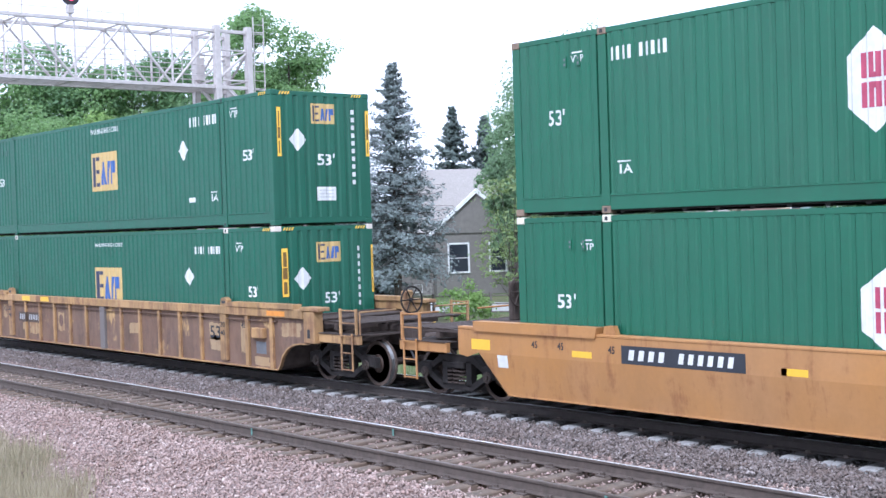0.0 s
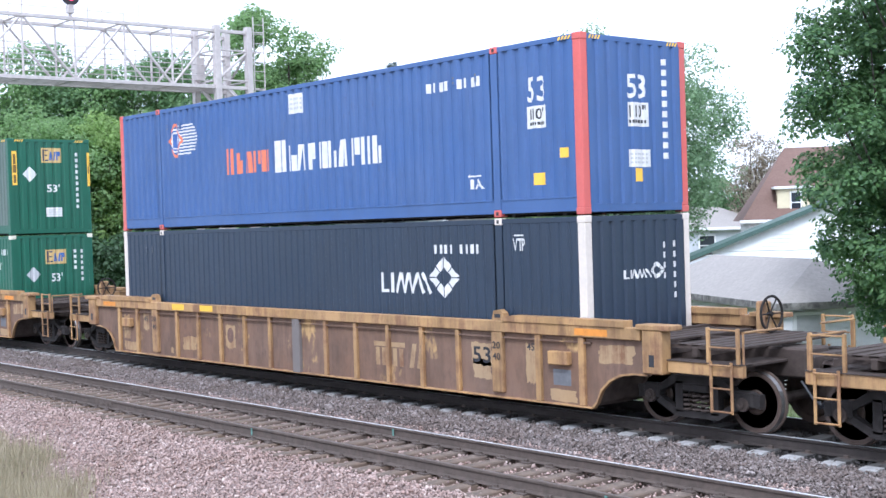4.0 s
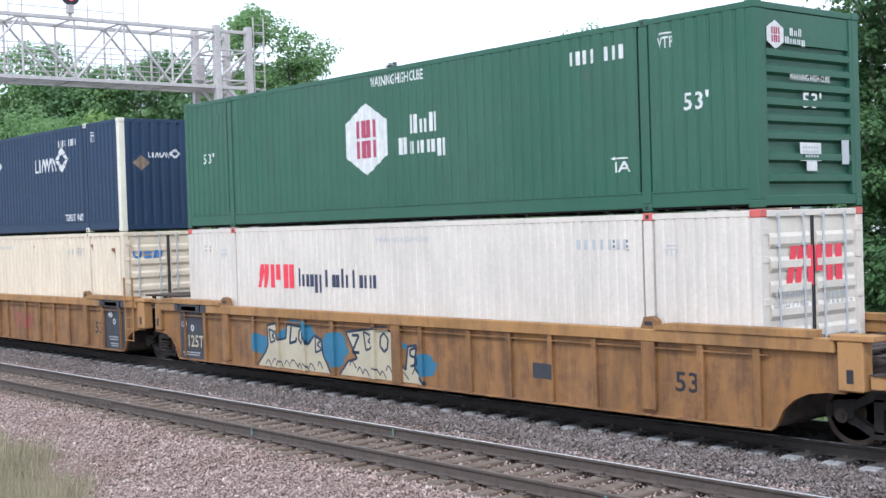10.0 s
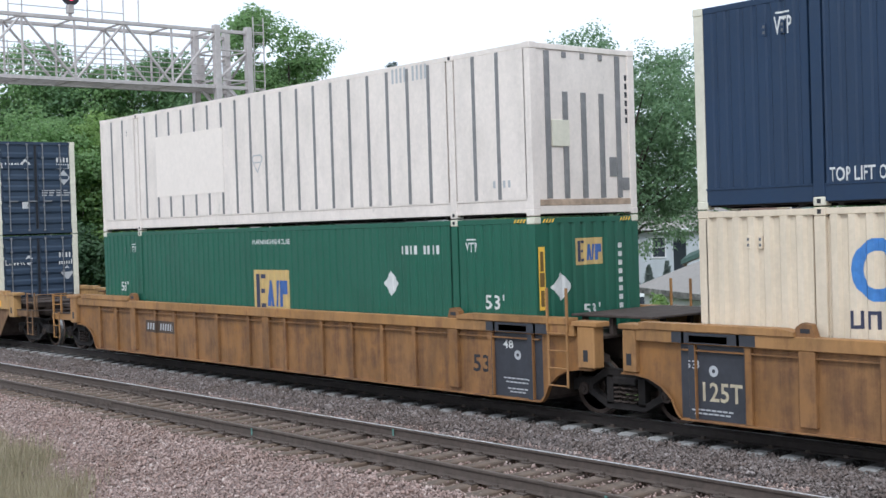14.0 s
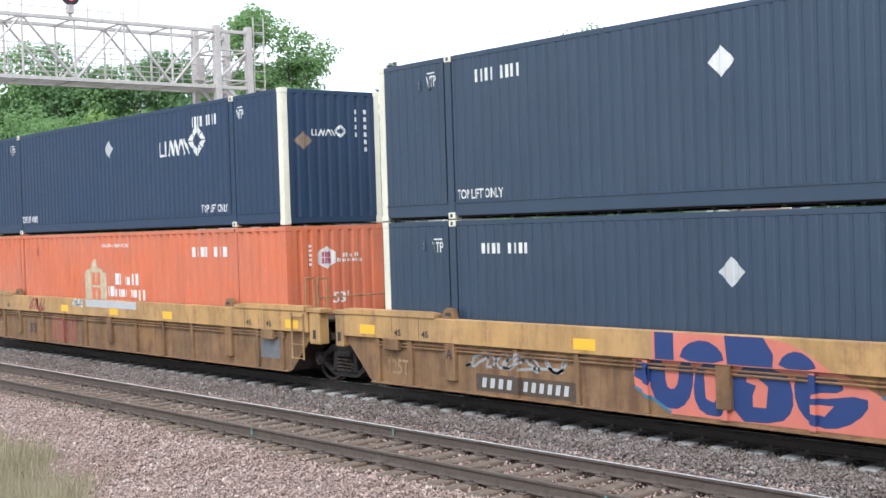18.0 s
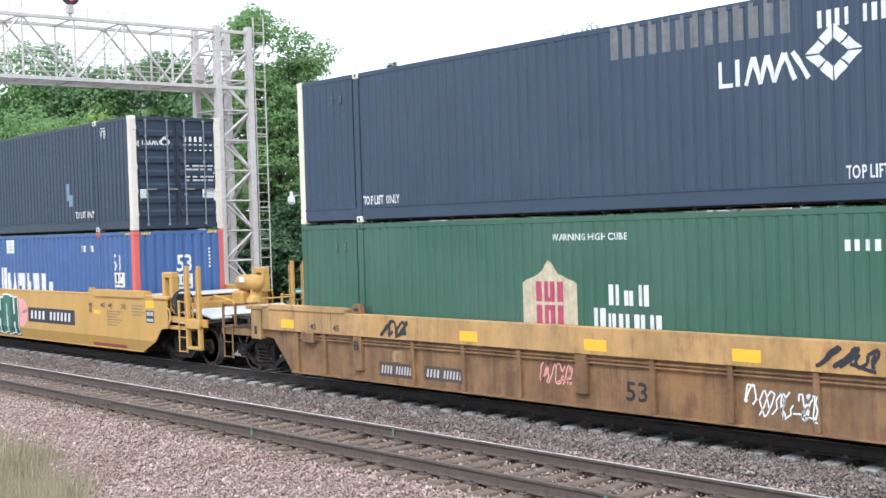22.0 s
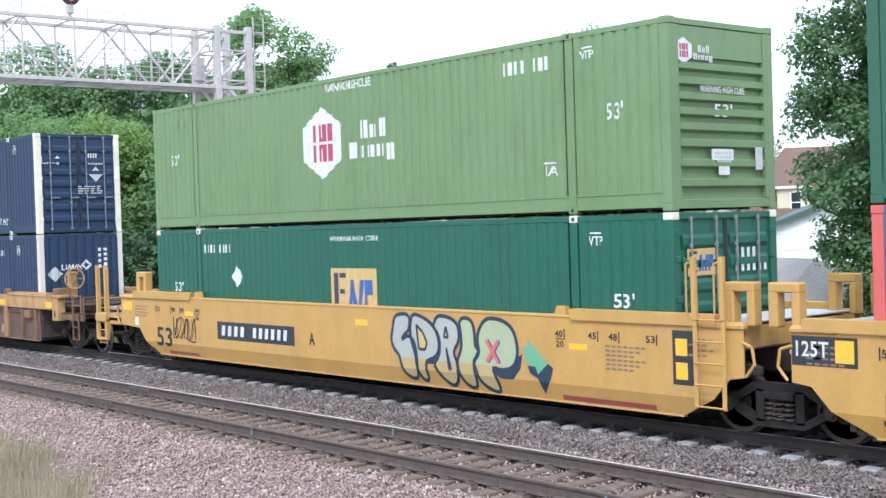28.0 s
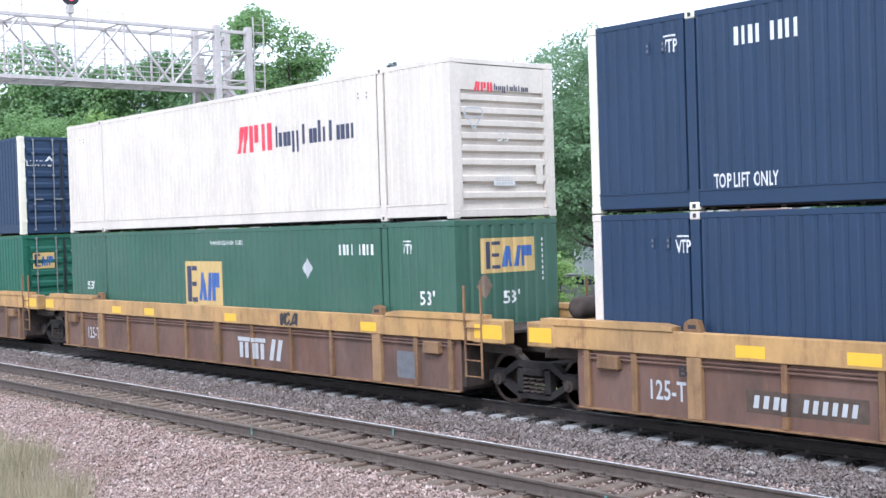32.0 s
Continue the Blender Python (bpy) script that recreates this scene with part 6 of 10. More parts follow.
        part("side_strip", Geo().box(HL - 0.085, HL - 0.006, -W + 0.16, -W + 0.25, 0.18, H - 0.12), main, p)
        part("side_strip", Geo().box(HL - 0.085, HL - 0.006, W - 0.25, W - 0.16, 0.18, H - 0.12), main, p)
        part("head_plate", Geo().box(HL - 0.085, HL - 0.022, -W + 0.25, W - 0.25, 2.33, H - 0.12), main, p)
        part("vent_plate", Geo().box(HL - 0.02, HL - 0.002, W - 0.50, W - 0.32, 0.62, 0.98, 0.004), GREYMARK if main is not WHITE else main, p, "small grey patch plate")
    elif end == "seamed":
        p = part("end_panel", Geo().box(HL - 0.06, HL - 0.03, -W + 0.15, W - 0.15, 0.16, H - 0.10), main, t)
        for i, u in enumerate((-0.88, -0.46, -0.01, 0.44, 0.87)):
            whole = i in (0, 4)
            part("seam", Geo().box(HL - 0.032, HL - 0.008, u - 0.06, u + 0.06, 0.29, H - 0.13 if whole else 2.10, 0.004), GREYRIB, p)
            if not whole:
                part("seam", Geo().box(HL - 0.032, HL - 0.012, u - 0.05, u + 0.05, H - 0.23, H - 0.13, 0.004), GREYRIB, p)
        part("bottom_sill", Geo().box(HL - 0.034, HL - 0.005, -W + 0.17, W - 0.17, 0.17, 0.275, 0.006), RUSTSILL, p, "rust-stained bottom sill")
        part("patch_plate", Geo().box(HL - 0.031, HL - 0.018, 0.62, 0.80, 0.66, 1.0, 0.003), GREYRIB, p, "dark grey patch")
        part("patch_plate", Geo().box(HL - 0.031, HL - 0.018, 0.95, 1.12, 0.42, 0.64, 0.003), GREYRIB, p, "dark grey patch")
        part("placard_board", Geo().box(HL - 0.031, HL - 0.004, -0.80, -0.38, 1.17, 1.62, 0.006), CREAMPOST, p, "cream placard board")
        digits = Geo()
        for i in range(6):
            digits.box(HL - 0.031, HL - 0.0265, 1.06, 1.12, 2.36 - 0.15 * i, 2.46 - 0.15 * i)
        part("number_column", digits, BLACKMARK, p, "column of dark number bars")
    else:
        p = None
        for s in (-1, 1):
            y0, y1 = (-W + 0.165, -0.008) if s < 0 else (0.008, W - 0.165)
            d = Geo().box(HL - 0.065, HL - 0.04, y0, y1, 0.17, H - 0.11)
            main = DOORWHITE if main is WHITE else main
            p = part("door", d, main, t, "closed container door leaf")
            for zz in (0.42, 0.76, 1.10, 1.44, 1.78, 2.12, 2.46):
                part("door_rib", Geo().prism([(HL - 0.034, zz - 0.11), (HL - 0.006, zz - 0.05), (HL - 0.006, zz + 0.05), (HL - 0.034, zz + 0.11)], 1, y0 + 0.08, y1 - 0.08), main, p)
            for k, yy in enumerate((y0 + 0.26, y1 - 0.26) if s < 0 else (y0 + 0.22, y1 - 0.34)):
                r = Geo().rod((HL + 0.012, yy, 0.12), (HL + 0.012, yy, H - 0.06), 0.017, 8)
                for zz in (0.14, 0.9, 1.75, 2.4, H - 0.10):
                    r.box(HL - 0.03, HL + 0.02, yy - 0.036, yy + 0.036, zz - 0.028, zz + 0.028, 0.006)
                r.box(HL, HL + 0.03, yy - 0.02, yy + 0.26, 1.02, 1.06, 0.005)
                part("locking_bar", r, BARGREY if main not in (DOORWHITE, CREAM) else GREYMARK, p, "upright locking bar with handle")
            for zz in (0.4, 1.0, 1.6, 2.2, 2.6):
                hy = -W + 0.12 if s < 0 else W - 0.12
                part("hinge", Geo().box(HL - 0.05, HL + 0.012, hy - 0.06, hy + 0.06, zz - 0.05, zz + 0.05, 0.008), posts, p)
            part("gasket", Geo().box(HL - 0.031, HL - 0.022, y1 - 0.03 if s < 0 else y0, y1 if s < 0 else y0 + 0.03, 0.17, H - 0.11), BLACKMARK, p)
    if seams:
        for i in range(25):
            u = -7.42 + 0.612 * i
            if abs(abs(u) - 6.1) < 0.2:
                continue
            part("seam", Geo().box(u - 0.045, u + 0.045, -W - 0.004, -W + 0.02, 0.30, H - 0.10, 0.003), GREYRIB, t)
    vents = {CREAM: (-7.2, -7.0, 5.42, 5.72), WHITE: (-7.25, -7.05, 5.35, 5.62), BLUE: (-5.57, -4.98, 4.98, 5.57), ORANGE: (-5.57, -4.98)}.get(base_paint, (-6.85, -6.55))
    for u in vents:
        v = part("vent", Geo().box(u - 0.032, u + 0.032, -W - 0.008, -W + 0.03, 2.36, 2.54, 0.006), base_paint, t, "small louvred vent")
        part("vent_slot", Geo().box(u - 0.018, u + 0.018, -W - 0.010, -W - 0.0075, 2.39, 2.43).box(u - 0.018, u + 0.018, -W - 0.010, -W - 0.0075, 2.47, 2.51), GREYSCUFF, v)
    if patch_panel:
        part("side_panel", corrugated(a + 0.09, HL - 0.17, bot, topz, *corr, lambda u, d, v: near_wall(u, d - 0.004, v), 0.003), paint("grey_green_faded_panel", (0.085, 0.125, 0.105), amount=0.25, wear=(0.16, 0.14, 0.13)), t, "faded grey-green side panel")
    if stripes:
        for y0 in (-W + 0.20, W - 0.48):
            for k in range(4):
                d = Decal().rect(y0 + 0.07 * k, y0 + 0.07 * k + 0.038, H - 0.095, H - 0.03, 0.04)
                wall_decal("hazard_stripe", d, YELLOWMARK, t, end_wall, None, -0.005, "yellow hazard stripe")
        for k in range(4):
            u0 = HL - 0.50 + 0.075 * k
            wall_decal("hazard_stripe", Decal().rect(u0, u0 + 0.04, H - 0.09, H - 0.03, 0.04), YELLOWMARK, t, near_wall, None, 0.0, "yellow hazard stripe")
    if marks:
        marks(Marker(t, corr if not seams else None, ecorr, posts, shift))
    t.location = (x + -HL, 0, z)
    MOVERS.append((t, x - HL, 0.0, z))
    return t


# ---------------- well cars ----------------
def truck(car, x, mat_=None, tag=""):
    """A three-piece freight truck: two side frames, bolster, springs and two turning wheelsets."""
    m = mat_ or DARKSTEEL
    for s in (-1, 1):
        y0, y1 = s * 0.93, s * 1.06
        g = Geo()
        # frame members round the two openings
        g.plate([(x + a, b) for a, b in [(-1.13, 0.40), (-1.13, 0.60), (-0.72, 0.62), (-0.45, 0.80), (0.45, 0.80), (0.72, 0.62), (1.13, 0.60), (1.13, 0.40), (0.80, 0.47), (0.42, 0.67), (-0.42, 0.67), (-0.80, 0.47)]], y0, y1)
        g.plate([(x + a, b) for a, b in [(-0.95, 0.47), (-0.40, 0.17), (0.40, 0.17), (0.95, 0.47), (0.78, 0.50), (0.36, 0.27), (-0.36, 0.27), (-0.78, 0.50)]], y0, y1)
        for c in (-0.33, 0.33):
            g.plate([(x + c - 0.07, 0.24), (x + c + 0.07, 0.24), (x + c + 0.07, 0.70), (x + c - 0.07, 0.70)], y0, y1)
        for c in (-0.86, 0.86):
            g.box(x + c - 0.16, x + c + 0.16, s * 0.92, s * 1.09, 0.40, 0.64, 0.03)
        f = part("truck_side_frame", g, m, car, "cast steel truck side frame, dark with grime")
        for i in range(3):
            for k in range(2):
                cx = x - 0.16 + 0.16 * i
                sp = Geo()
                for zz in (0.30, 0.37, 0.44, 0.51):
                    sp.ring((cx, s * (0.96 + 0.10 * k), zz), 0.055, 0.018, 8, 2)
                part("spring", sp, BROWNSTEEL, f)
        part("bolster_end", Geo().box(x - 0.24, x + 0.24, s * 0.85, s * 1.10, 0.56, 0.68, 0.02), m, f)
        for c in (-0.86, 0.86):
            cap = Geo().lathe([(0.0, s * 1.14), (0.045, s * 1.14), (0.05, s * 1.12), (0.10, s * 1.115), (0.105, s * 1.08), (0.0, s * 1.08)], 14, 1, (x + c, 0, 0.45))
            part("bearing_cap", cap, BROWNSTEEL, f, "greasy bearing cap")
    part("bolster", Geo().box(x - 0.2, x + 0.2, -0.9, 0.9, 0.42, 0.74, 0.03), m, car)
    for c in (-0.86, 0.86):
        ws = new("wheelset")
        ws.parent = car
        ws.location = (x + c, 0, 0.45)
        for s in (-1, 1):
            prof = [(0.10, s * 0.80), (0.16, s * 0.80), (0.20, s * 0.765), (0.36, s * 0.755), (0.385, s * 0.79), (0.448, s * 0.785), (0.452, s * 0.70), (0.478, s * 0.685), (0.476, s * 0.655), (0.38, s * 0.66), (0.36, s * 0.70), (0.20, s * 0.71), (0.10, s * 0.66)]
            w = part("wheel", Geo().lathe(prof, 28), RUSTWHEEL, ws, "brown steel wheel with a worn tread", smooth=False)
            part("tread", Geo().lathe([(0.4485, s * 0.78), (0.4535, s * 0.70), (0.445, s * 0.70), (0.445, s * 0.78)], 28), STEEL, w)
        ax = Geo().rod((0, -1.08, 0), (0, 1.08, 0), 0.075, 10)
        ax.box(-0.03, 0.03, -1.15, -1.141, 0.03, 0.06).box(-0.03, 0.03, -1.15, -1.141, -0.06, -0.03)
        part("axle", ax, BROWNSTEEL, ws)
        WHEELS.append((ws, x + c))


def ladder(name, car, x, y, z0, z1, w, mat_, rungs, stile=0.02, label=""):
    g = Geo()
    for s in (-1, 1):
        g.box(x + s * w / 2 - stile, x + s * w / 2 + stile, y - 0.012, y + 0.012, z0, z1, 0.004)
    ob = part(name, g, mat_, car, label)
    for i in range(rungs):
        z = z0 + 0.03 + (z1 - z0 - 0.08) * i / max(1, rungs - 1)
        part("rung", Geo().rod((x - w / 2, y - 0.02, z), (x + w / 2, y - 0.02, z), 0.014, 6), mat_, ob)
    return ob


def car_end(car, s, kind, style, M, truck_at=1.95):
    """One end of a car. s: +1 or -1; kind: 'end' with its own truck and coupler, or 'joint' where two units share a truck."""
    top, deck, sill, metal = M["top"], M["deck"], M["sill"], M["end"]

    def X(a):
        return s * (HL + a)

    def bx(g, a, b, *r, c=0.0):
        return g.box(X(a), X(b), *r, c)

    part("bulkhead", bx(Geo(), 0.22, 0.32, -1.40, 1.40, 0.30, 1.34, c=0.01), sill, car)
    if kind == "joint":
        part("centre_sill", bx(Geo(), 0.3, 1.45, -0.42, 0.42, 0.86, 1.24, c=0.03), sill, car)
        part("end_platform", bx(Geo(), 0.3, 1.25, -1.36, 1.36, 1.26, 1.32, c=0.01), deck, car, "worn steel end platform")
        g = Geo().rod((X(1.4), 0, 0.88), (X(1.4), 0, 1.2), 0.28, 14)
        part("articulated_connector", g, sill, car)
        for y in (-1.05, 1.05):
            part("bearer", Geo().prism([(X(0.5), 0.92), (X(1.32), 0.90), (X(1.32), 1.0), (X(0.5), 1.26)], 1, y - 0.08, y + 0.08), sill, car)
    else:
        part("centre_sill", bx(Geo(), 0.3, 3.35, -0.30, 0.30, 0.78, 1.22, c=0.03), sill, car)
        fr = Geo()
        for y in (-1.26, 0.0, 1.26):
            bx(fr, 0.3, 2.9, y - 0.04, y + 0.04, 1.24, 1.295)
        pf = part("end_platform", fr, deck, car, "worn steel end platform with open grating")
        for k in range(11):
            a = 0.36 + 0.245 * k
            if not 1.2 < a < 1.7:
                part("slat", bx(Geo(), a, a + 0.17, -1.30, 1.30, 1.27, 1.305, c=0.006), deck, pf)
        part("cross_walk", bx(Geo(), 2.55, 3.05, -1.45, 1.45, 1.02, 1.06, c=0.008), deck, car, "grated crossover walk")
        part("striker", bx(Geo(), 3.30, 3.45, -0.28, 0.28, 0.70, 1.12, c=0.03), sill, car)
        c = part("coupler", bx(Geo(), 3.2, 3.60, -0.09, 0.09, 0.80, 0.98, c=0.03), BROWNSTEEL, car, "rusty knuckle coupler")
        part("knuckle", bx(Geo(), 3.48, 3.72, -0.16, 0.14, 0.74, 1.04, c=0.05), BROWNSTEEL, c)
        part("air_hose", Geo().path([(X(3.3), -0.35, 0.75), (X(3.5), -0.36, 0.5), (X(3.65), -0.3, 0.38), (X(3.72), -0.2, 0.45)], 0.022), BLACKMARK, car, "black rubber air hose")
        truck(car, X(truck_at))
        for y in (-1, 1):
            part("side_beam", bx(Geo(), 1.75, 3.10, y * 1.36, y * 1.46, 0.88, 1.06, c=0.012), metal, car)
            part("beam_top", bx(Geo(), 1.75, 3.10, y * 1.20, y * 1.48, 1.06, 1.075), deck, car)
            ladder("end_ladder", car, X(2.75), y * 1.49, 0.36, 1.10, 0.36, metal, 3, 0.022, "steel sill step")
            for a in (2.50, 3.02):
                part("stanchion", bx(Geo(), a - 0.025, a + 0.025, y * 1.42, y * 1.47, 1.05, 1.58, c=0.006), metal, car)
            part("grab_iron", Geo().path([(X(2.52), y * 1.46, 1.55), (X(3.0), y * 1.46, 1.55)], 0.014), metal, car)
            part("grab_iron", Geo().path([(X(2.52), y * 1.46, 1.30), (X(3.0), y * 1.46, 1.30)], 0.012), metal, car)
            part("end_rail", Geo().path([(X(3.08), y * 1.40, 1.05), (X(3.08), y * 1.40, 1.52), (X(3.08), y * 0.5, 1.52)], 0.018), metal, car)
        for k, a in enumerate((0.95, 1.55, 2.15)):
            part("platform_beam", bx(Geo(), a - 0.05, a + 0.05, -1.32, 1.32, 1.12, 1.26, c=0.008), sill, car)


def rib_car(label, M, right, left, style="rib", chord=(1.33, 1.52), ribs=(1.03, 2.05, 3.08, 4.09, 5.1), centre=None):
    """An intermodal well car with stiffened side sills."""
    car = thing("well_car", label, "well car", "train of well cars")
    body, rail_m, ribm, z0, z1 = M["body"], M["top"], M["rib"], chord[0], chord[1]
    for sy in (-1, 1):
        y = sy * 1.43
        if style == "square":
            ra = [(8.34, 0.24), (8.34, z0 + 0.02)]
        elif style == "deep":
            ra = [(8.42, 0.26), (9.05, 0.88), (9.45, 0.90), (9.45, z0 + 0.02)]
        else:
            ra = [(8.42, 0.30), (8.52, 0.50), (8.70, 0.66), (8.92, 0.76), (9.2, 0.80), (9.48, 0.80), (9.48, z0 + 0.02)]
        out = [(-x, z) for x, z in reversed(ra)] + [(-8.32, 0.22), (8.32, 0.22)] + ra
        part("side_sill", Geo().plate(out, y - 0.012, y + 0.012), body, car)
        if style == "rib":
            # rolled lip along the wheel arch
            for s in (-1, 1):
                lip = Geo()
                pts = [(8.34, 0.22)] + ra[:-1]
                for (a, b), (c, d) in zip(pts, pts[1:]):
                    lip.add([(s * a, y - sy * 0.01, b), (s * a, sy * 1.50, b), (s * c, sy * 1.50, d), (s * c, y - sy * 0.01, d), (s * (a - 0.02), sy * 1.50, b + 0.03), (s * (c - 0.02), sy * 1.50, d + 0.03)], [(0, 1, 2, 3), (1, 4, 5, 2)])
                part("arch_lip", lip, ribm, car)
        part("bottom_flange", Geo().box(-8.32, 8.32, sy * 1.40, sy * 1.515, 0.205, 0.235, 0.006), ribm, car)
        tips = [9.35 if k == "end" else 9.14 for k in (left, right)]
        g = Geo().box(-tips[0], tips[1], sy * 1.37, sy * 1.53, z0, z1, 0.012)
        part("top_chord", g, rail_m, car, "long worn top rail of the well")
        if style == "rib":
            part("chord_shelf", Geo().box(-8.3, 8.3, sy * 1.42, sy * 1.50, z0 - 0.10, z0 - 0.08), body, car)
        else:
            for dz in (0.07, 0.13):
                part("conduit", Geo().rod((-8.2, sy * 1.472, z0 - dz), (8.2, sy * 1.472, z0 - dz), 0.02, 6), body, car, "thin pipe under the top rail")
        rs = sorted(set([r for r in ribs] + [-r for r in ribs]))
        for r in rs:
            part("rib", Geo().box(r - 0.05, r + 0.05, sy * 1.435, sy * 1.505, 0.24, z0, 0.008), ribm, car)
        part("rib", Geo().box(-0.13, 0.13, sy * 1.43, sy * 1.52, 0.42 if style == "deep" else 0.215, z0, 0.012), centre or ribm, car, "wide post in the middle of the side")
        wp = 6.15 if style == "rib" else 5.96
        wx = wp - 6.15
        for s in (-1, 1):
            part("rib", Geo().box(s * wp - 0.13, s * wp + 0.13, sy * 1.43, sy * 1.525, {"rib": 0.30, "deep": 0.40, "square": 0.235}[style], z0, 0.012), M.get("post", ribm), car, "wide side post")
            part("rib", Geo().box(s * 7.12 - 0.06, s * 7.12 + 0.06, sy * 1.435, sy * 1.505, 0.24, z0, 0.008), ribm, car)
            part("rib", Geo().box(s * 8.10 - 0.06, s * 8.10 + 0.06, sy * 1.435, sy * 1.505, 0.24, z0, 0.008), ribm, car)
            # raised end guide, bevelled at its inner end
            prof = [(s * 6.32, z1), (s * 9.05, z1), (s * 9.05, z1 + 0.10), (s * 6.55, z1 + 0.10), (s * 6.32, z1 + 0.06)]
            part("end_guide", Geo().plate(prof, sy * 1.33, sy * 1.555), rail_m, car, "raised container guide rail")
            br = Geo().plate([(s * (q + wx), z1 + h) for q, h in ((6.02, 0), (6.34, 0), (6.32, 0.13), (6.22, 0.19), (6.08, 0.17))], sy * 1.38, sy * 1.50)
            b = part("connector_bracket", br, ribm, car, "rusty connector storage bracket")
            part("pocket", Geo().box(s * (6.10 + wx), s * (6.25 + wx), sy * 1.499, sy * 1.503, z1 + 0.05, z1 + 0.11), BLACKMARK, b)
            # cast end block with a slotted eye
            kind = right if s > 0 else left
            c0, c1, cap = (9.40, 9.78, 9.95) if kind == "end" else ((9.22, 9.58, 9.66) if s > 0 else (9.14, 9.40, 9.46))
            if style == "square" and kind == "joint":
                e = part("end_block", Geo().box(s * 8.75, s * c1, sy * 1.30, sy * 1.545, z0 - 0.02, z1 + 0.03, 0.02), rail_m, car, "yellow end block of the top rail")
                part("reflective_strip", Geo().box(s * 8.82, s * (c1 - 0.06), sy * 1.546, sy * 1.549, z0 + 0.06, z1 - 0.06), CONSPIC, e, "bright yellow square")
            else:
                e = part("end_casting", Geo().box(s * c0, s * c1, sy * 1.30, sy * 1.545, 0.84, z1 - 0.02, 0.02), rail_m, car, "cast end block with a slot")
                mid = (c0 + c1) / 2
                part("slot", Geo().box(s * (mid - 0.05), s * (mid + 0.05), sy * 1.544, sy * 1.548, 0.95, 1.13), BLACKMARK, e)
                part("cap_plate", Geo().box(s * (c0 - 0.10), s * cap, sy * 1.25, sy * 1.56, z1 - 0.02, z1 + 0.06, 0.01), rail_m, e)
            if M["body"] is not OCHRE_CAR:
                part("step_box", Geo().box(s * 7.62 - 0.22, s * 7.62 + 0.22, sy * 1.43, sy * 1.56, 0.86, 1.08, 0.015), ribm, car, "small box bracket on the side")
    part("well_floor", Geo().box(-8.3, 8.3, -1.40, 1.40, 0.24, 0.30), sillmat(M), car)
    for i in range(9):
        x = -8.0 + 2.0 * i
        part("floor_beam", Geo().box(x - 0.08, x + 0.08, -1.40, 1.40, 0.19, 0.335), sillmat(M), car)
    car_end(car, 1, right, style, M)
    car_end(car, -1, left, style, M)
    return car


def sillmat(M):
    return M["sill"]


def smooth_car(label, M, right, left, top=1.70, fold=0.95, ends=((9.45, 8.92, 8.30), (9.45, 8.92, 8.30)), truck_at=(1.95, 1.95)):
    """A well car with smooth pressed side sills."""
    car = thing("well_car", label, "well car", "train of well cars")
    body, rail_m = M["body"], M["top"]
    for sy in (-1, 1):
        # upper side: a vertical sheet, lower side folded slightly inwards
        (re, rt, rb), (le, lt, lb) = ends
        out_hi = [(-le, 0.90), (-lt - 0.3, 0.86), (-lt, fold), (rt, fold), (rt + 0.3, 0.86), (re, 0.90), (re, top - 0.08), (-le, top - 0.08)]
        part("upper_side", Geo().plate(out_hi, sy * 1.47, sy * 1.495), body, car)
        lo = Geo()
        xs = [(-lb, 0.26), (rb, 0.26), (rt, fold), (-lt, fold)]
        yo = [1.415, 1.415, 1.495, 1.495]
        v = [(x, sy * y, z) for (x, z), y in zip(xs, yo)] + [(x, sy * (y - 0.025), z) for (x, z), y in zip(xs, yo)]
        lo.add(v, [(0, 1, 2, 3), (7, 6, 5, 4), (0, 4, 5, 1), (1, 5, 6, 2), (2, 6, 7, 3), (3, 7, 4, 0)])
        part("lower_side", lo, body, car)
        part("bottom_flange", Geo().box(-lb, rb, sy * 1.33, sy * 1.425, 0.235, 0.265, 0.006), body, car)
        part("top_chord", Geo().box(-le, re, sy * 1.36, sy * 1.505, top - 0.085, top - 0.03, 0.014), rail_m, car, "top rail of the well")
        for s in (-1, 1):
            prof = [(s * 6.15, top - 0.10), (s * 9.0, top - 0.10), (s * 9.0, top + 0.07), (s * 6.10, top + 0.07)]
            part("end_guide", Geo().plate(prof, sy * 1.33, sy * 1.54), rail_m, car, "raised container guide rail")
            part("connector_bracket", Geo().plate([(s * 5.70, top - 0.12), (s * 6.02, top - 0.12), (s * 5.98, top + 0.10), (s * 5.80, top + 0.11)], sy * 1.38, sy * 1.49), rail_m, car)
    part("well_floor", Geo().box(-8.3, 8.3, -1.38, 1.38, 0.27, 0.32), M["sill"], car)
    for i in range(9):
        x = -8.0 + 2.0 * i
        part("floor_beam", Geo().box(x - 0.08, x + 0.08, -1.38, 1.38, 0.21, 0.335), M["sill"], car)
    car_end(car, 1, right, "smooth", M, truck_at[0])
    car_end(car, -1, left, "smooth", M, truck_at[1])
    return car


def put_car(i, car):
    MOVERS.append((car, STACK_X[i] - HL, 0.0, 0.0))
    car.location = (STACK_X[i] - HL, 0, 0)
    return car


def marks_0_upper(m):
    m.txt("S", "53'", -7.26, -6.88, 1.46, 1.71)
    m.txt("S", "VTP", -6.71, -6.43, 2.43, 2.54)
    m.bars("S", 10, -5.86, -4.69, 2.36, 2.57)
    m.arrow("S", -5.73, -5.50, 0.61, 0.82)
    m.hex("S", -1.75, -0.94, 0.91, 2.28)


def marks_0_lower(m):
    m.txt("S", "VTP", -6.61, -6.34, 2.36, 2.47)
    m.txt("S", "53'", -7.16, -6.77, 1.42, 1.65)
    m.hex("S", -1.62, -0.82, 0.98, 2.13)


